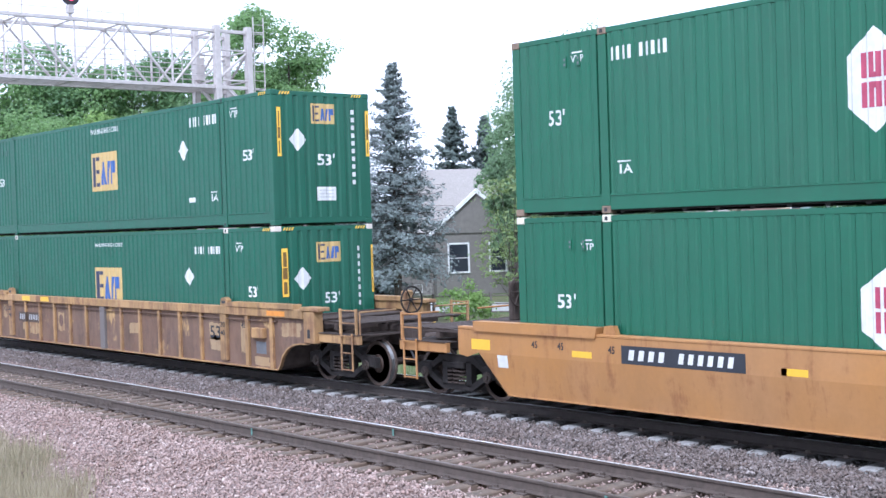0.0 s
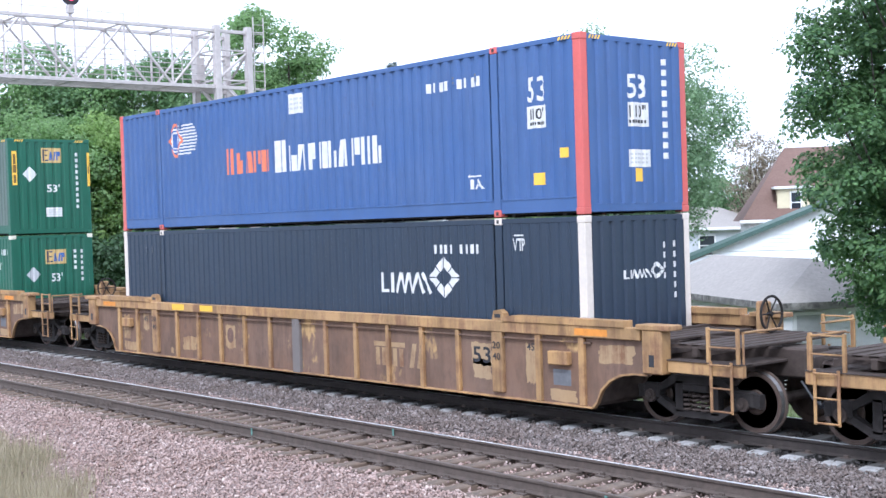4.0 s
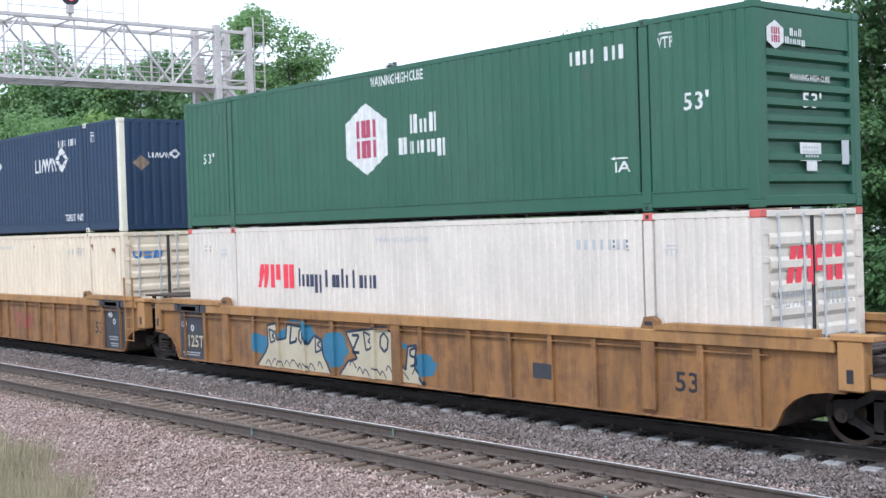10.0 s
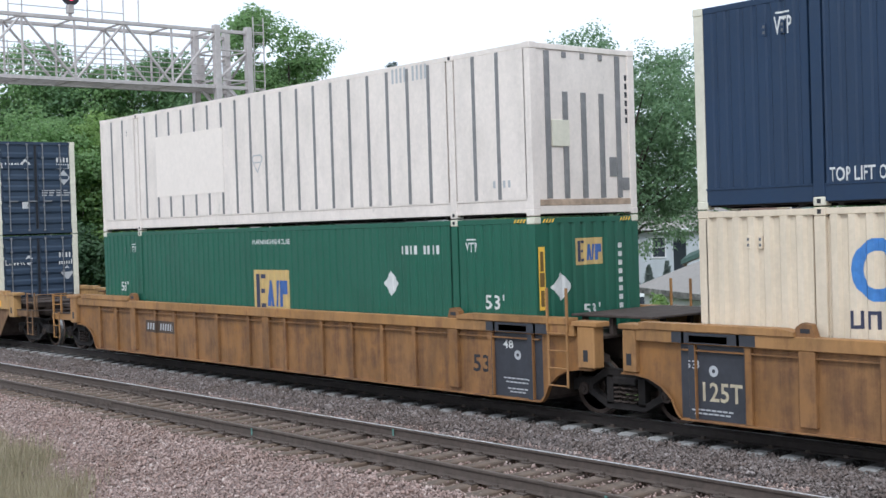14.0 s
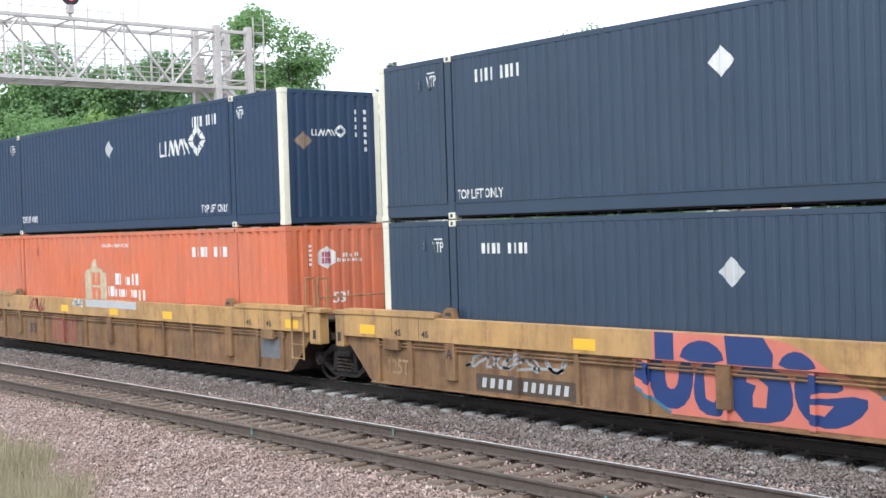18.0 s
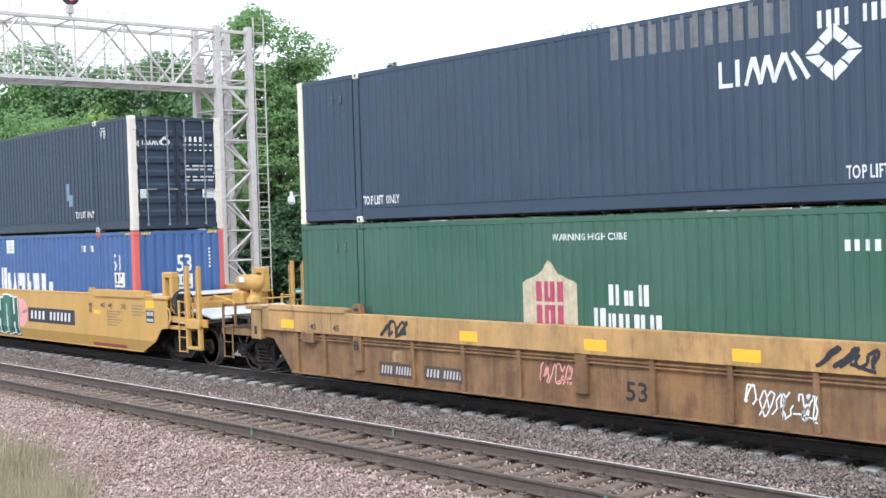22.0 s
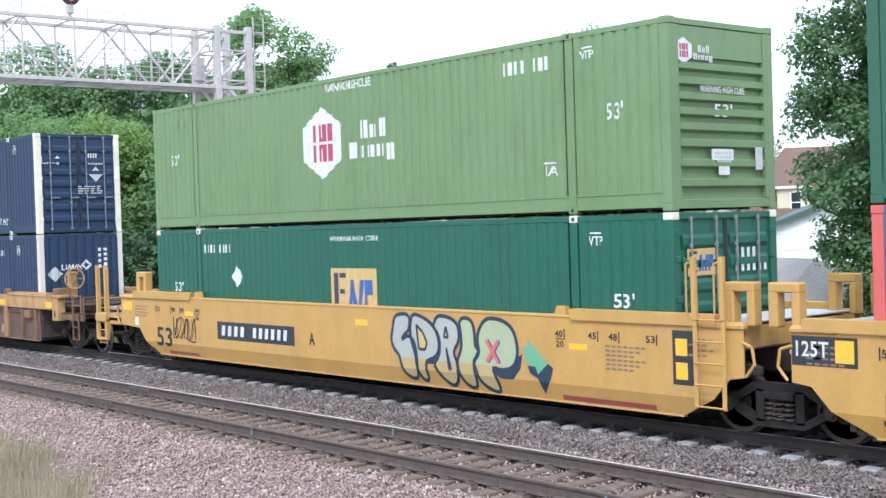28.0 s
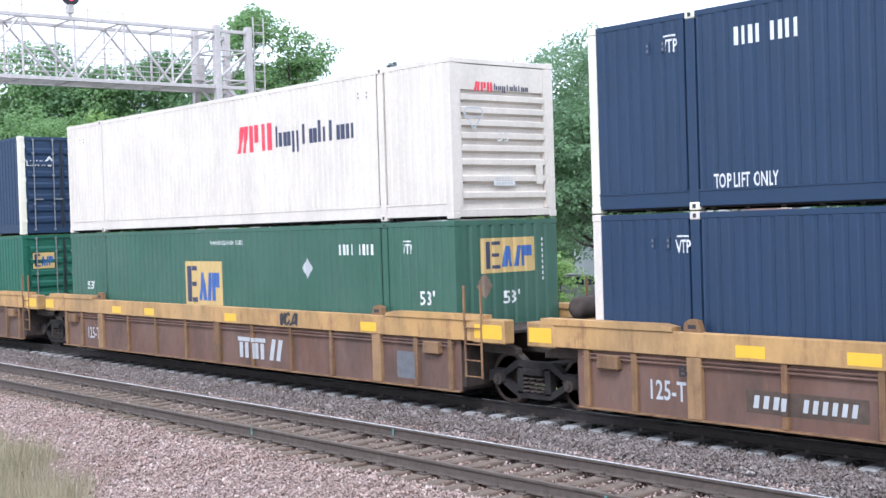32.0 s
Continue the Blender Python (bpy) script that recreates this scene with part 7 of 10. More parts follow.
def marks_1_upper(m):
    m.txt("S", "53'", 6.89, 7.33, 1.45, 1.69)
    m.txt("S", "VTP", 6.37, 6.73, 2.43, 2.59)
    m.bars("S", 10, 4.56, 5.85, 2.36, 2.58)
    m.diamond("S", 3.97, 4.45, 1.61, 2.08)
    m.emp("S", -0.78, 0.75, 1.07, 2.07)
    m.small("S", -0.75, 0.84, 2.55, 2.72)
    m.patch("S", 4.43, 4.69, 0.61, 0.72)
    m.arrow("S", 5.48, 5.73, 0.61, 0.84)
    m.txt("S", "53'", -7.17, -6.73, 1.47, 1.71)
    m.strip("E", -1.17, -1.07, 1.48, 2.53)
    m.strip("E", 1.18, 1.28, 1.50, 2.52)
    m.emp("E", -0.28, 0.37, 2.20, 2.64)
    m.diamond("E", -0.87, -0.40, 1.60, 2.09)
    m.txt("E", "53'", -0.12, 0.32, 1.30, 1.55)
    m.plate("E", -0.15, 0.33, 0.52, 0.82)
    m.vbars("E", 10, 0.76, 0.91, 0.80, 2.53)


def marks_1_lower(m):
    m.txt("S", "VTP", 6.44, 6.75, 2.37, 2.52)
    m.txt("S", "53'", 6.93, 7.32, 1.38, 1.62)
    m.bars("S", 10, 4.61, 5.82, 2.33, 2.50)
    m.diamond("S", 4.08, 4.51, 1.56, 2.04)
    m.emp("S", -0.82, 0.77, 1.01, 1.99)
    m.small("S", -0.73, 0.83, 2.52, 2.64)
    m.strip("E", -1.16, -1.00, 1.39, 2.43)
    m.strip("E", 1.23, 1.28, 1.37, 2.44)
    m.emp("E", -0.25, 0.42, 2.10, 2.54)
    m.diamond("E", -0.85, -0.38, 1.52, 2.01)
    m.txt("E", "53'", -0.06, 0.35, 1.20, 1.44)
    m.vbars("E", 8, 0.83, 0.97, 1.03, 2.42)


def marks_2_upper(m):
    m.txt("S", "53", 6.81, 7.25, 1.90, 2.32)
    m.height_plate("S", 6.80, 7.27, 1.45, 1.82)
    m.ysq("S", 6.90, 7.17, 0.51, 0.71)
    m.ysq("S", 7.57, 7.72, 0.93, 1.09)
    m.bars("S", 9, 4.22, 5.75, 2.29, 2.46)
    m.plate("S", -0.30, 0.19, 2.31, 2.72)
    m.globe("S", -5.57, -4.15, 1.71, 2.50)
    m.redword("S", 5, -2.97, -1.06, 1.17, 1.75)
    m.serif("S", 10, -0.91, 2.90, 1.12, 1.79)
    m.arrow("S", 5.36, 5.65, 0.51, 0.76)
    m.txt("E", "53", -0.18, 0.25, 1.91, 2.31)
    m.height_plate("E", -0.20, 0.31, 1.43, 1.83)
    m.plate("E", -0.19, 0.33, 0.76, 1.05)
    m.ysq("E", -0.05, 0.16, 0.52, 0.74)
    m.vbars("E", 10, 0.67, 0.82, 0.83, 2.58)


def marks_2_lower(m):
    m.umax("S", 2.70, 4.99, 1.49, 2.27)
    m.bars("S", 9, 4.31, 5.59, 2.31, 2.47)
    m.txt("S", "VTP", 6.40, 6.69, 2.35, 2.57)
    m.umax("E", -0.38, 0.62, 1.81, 2.11)
    m.vbars("E", 4, 0.56, 0.71, 1.74, 2.43)
    m.vbars("E", 6, 0.81, 0.98, 1.40, 2.44)


def marks_3_upper(m):
    m.emp("S", -0.73, 0.80, 1.08, 2.10)
    m.small("S", -0.68, 0.91, 2.56, 2.76)
    m.diamond("S", 3.99, 4.48, 1.65, 2.10)
    m.bars("S", 9, 4.59, 5.79, 2.35, 2.57)
    m.arrow("S", 5.46, 5.76, 0.61, 0.85)
    m.patch("S", 4.40, 4.69, 0.60, 0.72)
    m.txt("S", "53'", -7.16, -6.67, 1.43, 1.71)
    m.emp("E", -0.27, 0.38, 2.18, 2.63)
    m.diamond("E", -0.87, -0.41, 1.60, 2.06)
    m.txt("E", "53'", -0.11, 0.29, 1.29, 1.52)
    m.plate("E", -0.15, 0.35, 0.53, 0.81)
    m.strip("E", -1.19, -1.04, 1.50, 2.52)
    m.strip("E", 1.20, 1.28, 1.46, 2.50)
    m.vbars("E", 10, 0.78, 0.95, 0.71, 2.49)


def marks_3_lower(m):
    m.emp("S", 2.06, 3.63, 1.55, 2.51)
    m.greydiamond("S", 4.05, 4.54, 1.82, 2.27)
    m.txt("S", "VTP", 5.53, 5.84, 2.39, 2.64)
    m.bars("S", 9, 6.60, 7.84, 2.32, 2.50)
    m.txt("S", "53'", 6.89, 7.27, 1.87, 2.11)
    m.small("S", -0.51, 0.60, 2.52, 2.65)
    m.txt("S", "53'", -7.23, -6.78, 1.86, 2.11)
    m.emp("E", -0.25, 0.43, 2.01, 2.45)
    m.greydiamond("E", -0.86, -0.40, 1.48, 1.94)
    m.txt("E", "53'", -0.07, 0.28, 1.48, 1.73)
    m.vbars("E", 4, 0.65, 0.77, 1.76, 2.43)
    m.vbars("E", 6, 0.86, 1.00, 1.39, 2.42)
    m.vbars("E", 13, 1.26, 1.12, 1.06, 2.41)


def marks_4_upper(m):
    m.vbars("E", 11, -1.26, -1.14, 1.25, 2.72)
    m.vbars("E", 11, 1.14, 1.26, 1.10, 2.62)
    m.hex("S", -1.64, -0.34, 0.90, 2.30)
    m.hubword("S", 0.03, 1.41, 1.15, 1.98)
    m.small("S", -0.82, 0.78, 2.55, 2.79)
    m.bars("S", 8, 4.49, 5.71, 2.37, 2.59)
    m.txt("S", "VTP", 6.31, 6.62, 2.43, 2.60)
    m.txt("S", "53'", 6.78, 7.24, 1.47, 1.73)
    m.arrow("S", 5.40, 5.69, 0.63, 0.87)
    m.txt("S", "53'", -7.27, -6.78, 1.47, 1.70)
    m.hex("E", -1.01, -0.61, 2.24, 2.65)
    m.hubword("E", -0.58, -0.08, 2.31, 2.57)
    m.small("E", -0.49, 0.52, 1.81, 1.93)
    m.txt("E", "53'", -0.19, 0.29, 1.44, 1.66)
    m.tplate("E", -0.28, 0.25, 0.52, 0.93)


def marks_4_lower(m):
    m.redbold("S", 3, -5.08, -3.58, 1.60, 2.10)
    m.darkword("S", 9, -3.52, -0.76, 1.51, 2.05)
    m.redbold("E", 3, -0.71, 0.78, 1.79, 2.37)
    m.greytxt("E", "WARNING", -0.99, -0.09, 1.64, 1.77)
    m.greytxt("E", "HIGH CUBE", -1.00, -0.16, 1.45, 1.59)
    m.greybars("E", 4, 0.32, 0.84, 1.57, 1.68)
    m.greybars("E", 6, 0.31, 1.03, 1.42, 1.54)
    m.greybars("S", 7, 4.54, 5.70, 2.36, 2.52)
    m.greytxt("S", "WARNING HIGH CUBE", -0.80, 0.80, 2.53, 2.63)
    m.greytxt("S", "VTP", -6.62, -6.34, 2.26, 2.37)
    m.greytxt("S", "VTP", 6.34, 6.62, 2.26, 2.37)


def marks_5_upper(m):
    m.umax("S", 2.69, 4.95, 1.65, 2.41)
    m.diamond("S", -0.31, 0.16, 1.86, 2.31)
    m.bars("S", 9, 4.34, 5.52, 2.38, 2.56)
    m.txt("S", "VTP", 6.34, 6.63, 2.38, 2.59)
    m.txt("S", "TOP LIFT ONLY", 4.65, 5.81, 0.33, 0.52)
    m.txt("S", "TOP LIFT ONLY", -5.88, -4.70, 0.32, 0.51)
    m.txt("S", "VTP", -6.68, -6.40, 2.36, 2.61)
    m.browndiamond("E", -0.94, -0.45, 1.55, 1.96)
    m.umax("E", -0.50, 0.46, 1.86, 2.13)
    m.vbars("E", 4, 0.63, 0.78, 1.79, 2.46)
    m.vbars("E", 6, 0.83, 1.01, 1.46, 2.48)


def marks_5_lower(m):
    m.csx("S", -5.61, -3.10, 1.30, 2.49)
    m.csx("E", -1.04, -0.16, 2.09, 2.49)
    m.greybars("S", 9, 4.62, 5.80, 2.32, 2.49)
    m.greytxt("S", "WARNING HIGH CUBE", -0.82, 0.78, 2.50, 2.61)
    for u, v1, v0, w in ((7.58, 2.42, 1.72, 0.07), (7.50, 2.50, 2.36, 0.10), (7.33, 2.46, 2.36, 0.08), (7.08, 2.47, 2.40, 0.06), (7.40, 0.46, 0.32, 0.06), (7.66, 0.44, 0.30, 0.08), (6.22, 2.62, 2.30, 0.07), (2.4, 2.6, 2.5, 0.05)):
        m.lay("S", "rust_run", Decal().poly([(u - w, v1 - 0.04), (u - 0.4 * w, v1), (u + 0.5 * w, v1 - 0.02), (u + 0.8 * w, v1 - 0.1 * (v1 - v0)), (u + 0.45 * w, v0 + 0.3 * (v1 - v0)), (u + 0.1 * w, v0), (u - 0.3 * w, v0 + 0.35 * (v1 - v0))]), RUSTRUN, "brown rust run")


def marks_6_lower(m):
    m.txt("S", "WARNING HIGH CUBE", -0.79, 0.73, 2.53, 2.64)
    m.emp("S", -0.73, 0.67, 1.05, 1.98)
    m.diamond("S", 3.93, 4.39, 1.51, 1.99)
    m.bars("S", 9, 4.49, 5.66, 2.30, 2.46)
    m.txt("S", "53'", 6.80, 7.29, 1.35, 1.60)
    m.txt("S", "VTP", 6.31, 6.64, 2.34, 2.51)
    m.txt("S", "VTP", -6.57, -6.29, 2.39, 2.54)
    m.txt("S", "53'", -7.14, -6.79, 1.41, 1.64)
    m.strip("E", -1.23, -1.08, 1.35, 2.41)
    m.emp("E", -0.33, 0.36, 2.07, 2.53)
    m.diamond("E", -0.93, -0.43, 1.48, 1.96)
    m.txt("E", "53'", -0.14, 0.25, 1.20, 1.40)
    m.vbars("E", 8, 0.71, 0.87, 1.21, 2.42)


def marks_6_upper(m):
    m.chalk("S", -5.03, -1.86, 0.79, 2.25)
    m.shield("S", -0.64, -0.22, 1.16, 1.53)
    m.greybars("S", 9, 4.37, 5.46, 2.57, 2.84)
    m.greybars("S", 4, 7.1, 7.6, 0.5, 0.62)


def marks_7_upper(m):
    m.umax("S", 2.64, 4.86, 1.64, 2.42)
    m.diamond("S", -0.28, 0.19, 1.88, 2.34)
    m.txt("S", "TOP LIFT ONLY", 4.61, 5.73, 0.32, 0.51)
    m.txt("S", "TOP LIFT ONLY", -5.87, -4.69, 0.35, 0.52)
    m.bars("S", 9, -5.31, -4.15, 2.36, 2.58)
    m.txt("S", "VTP", -6.64, -6.37, 2.41, 2.61)
    m.txt("S", "VTP", 6.14, 6.41, 2.36, 2.53)
    m.umax("E", -1.09, -0.15, 2.03, 2.37)
    m.bars("E", 4, 0.68, 1.12, 2.26, 2.41)
    m.bars("E", 6, 0.67, 1.12, 2.05, 2.21)
    m.greydiamond("E", 0.69, 1.12, 1.54, 2.02)
    m.plate("E", -0.47, -0.25, 0.77, 1.02)
    m.lines("E", 4, 0.17, 1.12, 1.17, 1.47)


def marks_7_lower(m):
    m.umax("S", 2.76, 4.97, 1.50, 2.28)
    m.greydiamond("S", -0.19, 0.28, 1.81, 2.25)
    m.bars("S", 9, -5.27, -4.06, 2.31, 2.49)
    m.txt("S", "VTP", -6.61, -6.32, 2.34, 2.53)
    m.txt("S", "VTP", 6.30, 6.57, 2.34, 2.52)
    m.umax("E", -1.07, -0.14, 1.96, 2.30)
    m.bars("E", 4, 0.66, 1.09, 2.19, 2.34)
    m.bars("E", 6, 0.65, 1.12, 1.97, 2.13)
    m.greydiamond("E", 0.70, 1.12, 1.46, 1.93)


def marks_8_upper(m):
    m.umax("S", 2.63, 4.91, 1.66, 2.42)
    m.greydiamond("S", -0.34, 0.12, 1.90, 2.36)
    m.bars("S", 9, 4.26, 5.43, 2.35, 2.59)
    m.txt("S", "VTP", 6.27, 6.54, 2.38, 2.59)
    m.txt("S", "TOP LIFT ONLY", 4.60, 5.77, 0.36, 0.54)
    m.txt("S", "TOP LIFT ONLY", -5.94, -4.79, 0.34, 0.53)
    m.txt("S", "VTP", -6.65, -6.33, 2.35, 2.58)
    m.browndiamond("E", -0.99, -0.53, 1.59, 2.00)
    m.umax("E", -0.55, 0.40, 1.87, 2.16)
    m.vbars("E", 4, 0.58, 0.70, 1.83, 2.50)
    m.vbars("E", 6, 0.81, 0.98, 1.51, 2.50)


def marks_8_lower(m):
    m.house("S", -1.90, -0.58, 1.02, 2.22)
    m.hubword("S", -0.51, 1.67, 1.17, 1.86)
    m.bars("S", 8, 4.08, 5.70, 2.26, 2.49)
    m.small("S", -0.81, 0.77, 2.50, 2.62)
    m.hex("E", -0.49, -0.02, 1.96, 2.45)
    m.hubword("E", 0.01, 0.73, 2.08, 2.30)
    m.vbars("E", 5, -0.72, -0.61, 2.00, 2.49)
    m.txt("E", "53'", -0.10, 0.30, 1.22, 1.46)


def marks_9_upper(m):
    m.umax("S", 2.66, 4.98, 1.62, 2.41)
    m.fade("S", 0.61, 3.99, 2.36, 2.86)
    m.bars("S", 9, 4.31, 5.52, 2.35, 2.58)
    m.txt("S", "VTP", 6.38, 6.69, 2.37, 2.58)
    m.txt("S", "TOP LIFT ONLY", 4.68, 5.80, 0.34, 0.52)
    m.txt("S", "TOP LIFT ONLY", -5.91, -4.76, 0.34, 0.51)
    m.umax("E", -0.38, 0.57, 1.89, 2.20)
    m.vbars("E", 4, 0.56, 0.68, 1.85, 2.48)
    m.vbars("E", 6, 0.78, 0.95, 1.54, 2.49)


def marks_9_lower(m):
    m.house("S", -1.52, -0.24, 1.03, 2.20)
    m.hubword("S", 0.10, 1.53, 1.07, 1.84)
    m.small("S", -0.79, 0.84, 2.50, 2.64)
    m.bars("S", 8, 4.64, 5.82, 2.32, 2.47)
    m.txt("S", "53'", 6.94, 7.36, 1.38, 1.62)
    m.txt("S", "VTP", 6.46, 6.75, 2.36, 2.49)
    m.hex("E", -0.88, -0.52, 2.15, 2.55)
    m.hubword("E", -0.42, 0.04, 2.21, 2.47)
    m.small("E", -0.08, 0.69, 1.72, 1.86)


def marks_10_upper(m):
    m.umax("S", -4.96, -2.59, 1.67, 2.41)
    m.bars("S", 9, -5.22, -4.13, 2.40, 2.58)
    m.txt("S", "TOP LIFT ONLY", 4.67, 5.85, 0.39, 0.57)
    m.txt("S", "TOP LIFT ONLY", -5.85, -4.66, 0.39, 0.55)
    m.scrape("S", 4.17, 4.52, 0.72, 1.35)
    m.txt("S", "VTP", 6.38, 6.71, 2.44, 2.65)
    m.umax("E", -1.09, -0.16, 2.09, 2.41)
    m.bars("E", 4, 0.22, 0.82, 2.27, 2.43)
    m.bars("E", 6, 0.21, 1.12, 2.04, 2.21)
    m.lines("E", 5, 0.22, 1.12, 1.20, 1.67)
    m.plate("E", 0.72, 1.12, 0.74, 1.04)
    m.plate("E", -1.06, -0.86, 0.75, 1.05)


def marks_10_lower(m):
    m.txt("S", "53", 6.86, 7.32, 1.91, 2.35)
    m.height_plate("S", 6.83, 7.43, 1.48, 1.86)
    m.globe("S", -5.51, -4.12, 1.71, 2.57)
    m.redword("S", 5, -2.87, -0.98, 1.18, 1.88)
    m.serif("S", 10, -0.80, 2.99, 1.19, 1.95)
    m.plate("S", -0.27, 0.32, 2.38, 2.78)
    m.bars("S", 8, 4.89, 5.73, 2.40, 2.57)
    m.txt("E", "53", -0.10, 0.32, 1.85, 2.29)
    m.height_plate("E", -0.15, 0.34, 1.39, 1.77)
    m.vbars("E", 6, 0.80, 0.92, 1.88, 2.43)


def marks_11_upper(m):
    m.vbars("E", 11, -1.26, -1.14, 1.25, 2.72)
    m.vbars("E", 11, 1.14, 1.26, 1.10, 2.62)
    m.hex("S", -1.57, -0.27, 0.90, 2.32)
    m.hubword("S", 0.03, 1.43, 1.20, 1.97)
    m.small("S", -0.81, 0.75, 2.57, 2.79)
    m.bars("S", 8, 4.51, 5.70, 2.37, 2.61)
    m.txt("S", "VTP", 6.31, 6.59, 2.45, 2.58)
    m.txt("S", "53'", 6.81, 7.22, 1.49, 1.73)
    m.arrow("S", 5.42, 5.70, 0.63, 0.87)
    m.txt("S", "53'", -7.30, -6.79, 1.47, 1.73)
    m.hex("E", -1.05, -0.64, 2.21, 2.63)
    m.hubword("E", -0.58, -0.12, 2.29, 2.55)
    m.small("E", -0.46, 0.53, 1.80, 1.94)
    m.txt("E", "53'", -0.20, 0.23, 1.44, 1.64)
    m.tplate("E", -0.26, 0.29, 0.53, 0.94)


def marks_11_lower(m):
    m.txt("S", "53", 6.86, 7.27, 1.92, 2.30)
    m.height_plate("S", 6.84, 7.34, 1.44, 1.83)
    m.globe("S", -5.61, -4.02, 1.73, 2.54)
    m.redword("S", 5, -2.95, -0.96, 1.14, 1.83)
    m.serif("S", 10, -0.86, 2.97, 1.16, 1.88)
    m.plate("S", -0.30, 0.30, 2.35, 2.72)
    m.bars("S", 8, 4.90, 5.69, 2.38, 2.53)
    m.txt("E", "53", -0.11, 0.30, 1.86, 2.25)
    m.height_plate("E", -0.13, 0.37, 1.48, 1.79)


def marks_12_upper(m):
    m.vbars("E", 11, -1.26, -1.14, 1.25, 2.72)
    m.vbars("E", 11, 1.14, 1.26, 1.10, 2.62)
    m.hex("S", -1.58, -0.25, 0.90, 2.35)
    m.hubword("S", 0.02, 1.49, 1.17, 2.00)
    m.small("S", -0.80, 0.76, 2.60, 2.81)
    m.bars("S", 8, 4.47, 5.64, 2.38, 2.60)
    m.txt("S", "VTP", 6.27, 6.56, 2.46, 2.59)
    m.txt("S", "53'", 6.81, 7.17, 1.46, 1.72)
    m.arrow("S", 5.44, 5.70, 0.65, 0.88)
    m.txt("S", "53'", -7.25, -6.83, 1.51, 1.76)
    m.hex("E", -1.12, -0.72, 2.21, 2.61)
    m.hubword("E", -0.69, -0.22, 2.26, 2.52)
    m.small("E", -0.55, 0.55, 1.79, 1.92)
    m.txt("E", "53'", -0.22, 0.23, 1.44, 1.64)
    m.tplate("E", -0.31, 0.23, 0.54, 0.94)


def marks_12_lower(m):
    m.emp("S", -0.75, 0.76, 1.09, 2.03)
    m.small("S", -0.76, 0.83, 2.56, 2.68)
    m.diamond("S", -4.61, -4.13, 1.58, 2.06)
    m.bars("S", 9, -5.78, -4.57, 2.36, 2.54)
    m.txt("S", "53'", 6.87, 7.28, 1.46, 1.68)
    m.txt("S", "VTP", 6.37, 6.67, 2.43, 2.58)
    m.txt("S", "53'", -7.27, -6.83, 1.45, 1.67)
    m.emp("E", -0.96, -0.29, 1.94, 2.35)
    m.bars("E", 4, 0.22, 0.79, 2.18, 2.33)
    m.bars("E", 6, 0.21, 1.08, 1.96, 2.12)


def marks_13_upper(m):
    m.umax("S", 2.49, 4.70, 1.67, 2.41)
    m.txt("S", "VTP", 6.20, 6.46, 2.38, 2.59)
    m.txt("S", "TOP LIFT ONLY", 4.49, 5.64, 0.31, 0.51)
    m.greydiamond("S", -0.61, -0.18, 1.84, 2.30)
    m.bars("S", 9, -5.46, -4.36, 2.30, 2.56)
    m.txt("S", "TOP LIFT ONLY", -5.88, -4.77, 0.31, 0.52)
    m.txt("S", "VTP", -6.78, -6.49, 2.35, 2.55)
    m.umax("E", -1.12, -0.53, 1.99, 2.27)
    m.bars("E", 4, 0.30, 0.61, 2.21, 2.34)
    m.bars("E", 6, 0.30, 0.79, 2.01, 2.15)
    m.greydiamond("E", 0.31, 0.75, 1.50, 1.95)
    m.lines("E", 4, -0.04, 0.74, 1.12, 1.38)


def marks_13_lower(m):
    m.txt("S", "VTP", 6.24, 6.49, 2.32, 2.54)
    m.greydiamond("S", -0.48, -0.06, 1.78, 2.24)
    m.txt("S", "VTP", -6.61, -6.33, 2.31, 2.51)
    m.umax("S", 2.39, 4.82, 1.49, 2.29)
    m.umax("E", -0.63, 0.31, 1.82, 2.15)
    m.greydiamond("E", -1.08, -0.60, 1.53, 1.97)
    m.vbars("E", 4, 0.48, 0.63, 1.81, 2.47)
    m.vbars("E", 5, 0.67, 0.82, 1.74, 2.47)
    m.bars("S", 9, 4.16, 5.35, 2.30, 2.48)


def marks_14_upper(m):
    m.redbold("S", 3, 0.60, 2.05, 1.61, 2.19)
    m.darkword("S", 9, 2.12, 5.00, 1.50, 2.13)
    m.arrow("S", 5.41, 5.64, 0.61, 0.82)
    m.redbold("E", 3, -0.71, -0.24, 2.31, 2.48)
    m.darkword("E", 9, -0.22, 0.66, 2.30, 2.47)
    m.txt("E", "53'", -0.17, 0.19, 1.41, 1.58)
    m.shield("E", -0.98, -0.50, 1.61, 2.00)
    m.plate("E", -0.29, 0.25, 0.59, 0.78)


def marks_14_lower(m):
    m.emp("S", -1.96, -0.23, 1.08, 2.16)
    m.greydiamond("S", 3.01, 3.38, 1.80, 2.25)
    m.small("S", -0.77, 0.69, 2.52, 2.64)
    m.bars("S", 9, 4.34, 5.52, 2.29, 2.50)
    m.txt("S", "VTP", 6.37, 6.67, 2.31, 2.50)
    m.txt("S", "53'", 6.86, 7.27, 1.37, 1.63)
    m.txt("S", "53'", -7.30, -6.88, 1.42, 1.63)
    m.emp("E", -0.65, 0.71, 1.92, 2.56)
    m.browndiamond("E", -0.81, -0.37, 1.46, 1.92)
    m.txt("E", "53'", -0.12, 0.27, 1.35, 1.59)
    m.vbars("E", 8, 0.84, 0.96, 1.69, 2.54)


def marks_15_upper(m):
    m.umax("E", -1.08, -0.21, 1.99, 2.33)


def marks_15_lower(m):
    m.emp("E", -0.99, -0.33, 1.91, 2.38)


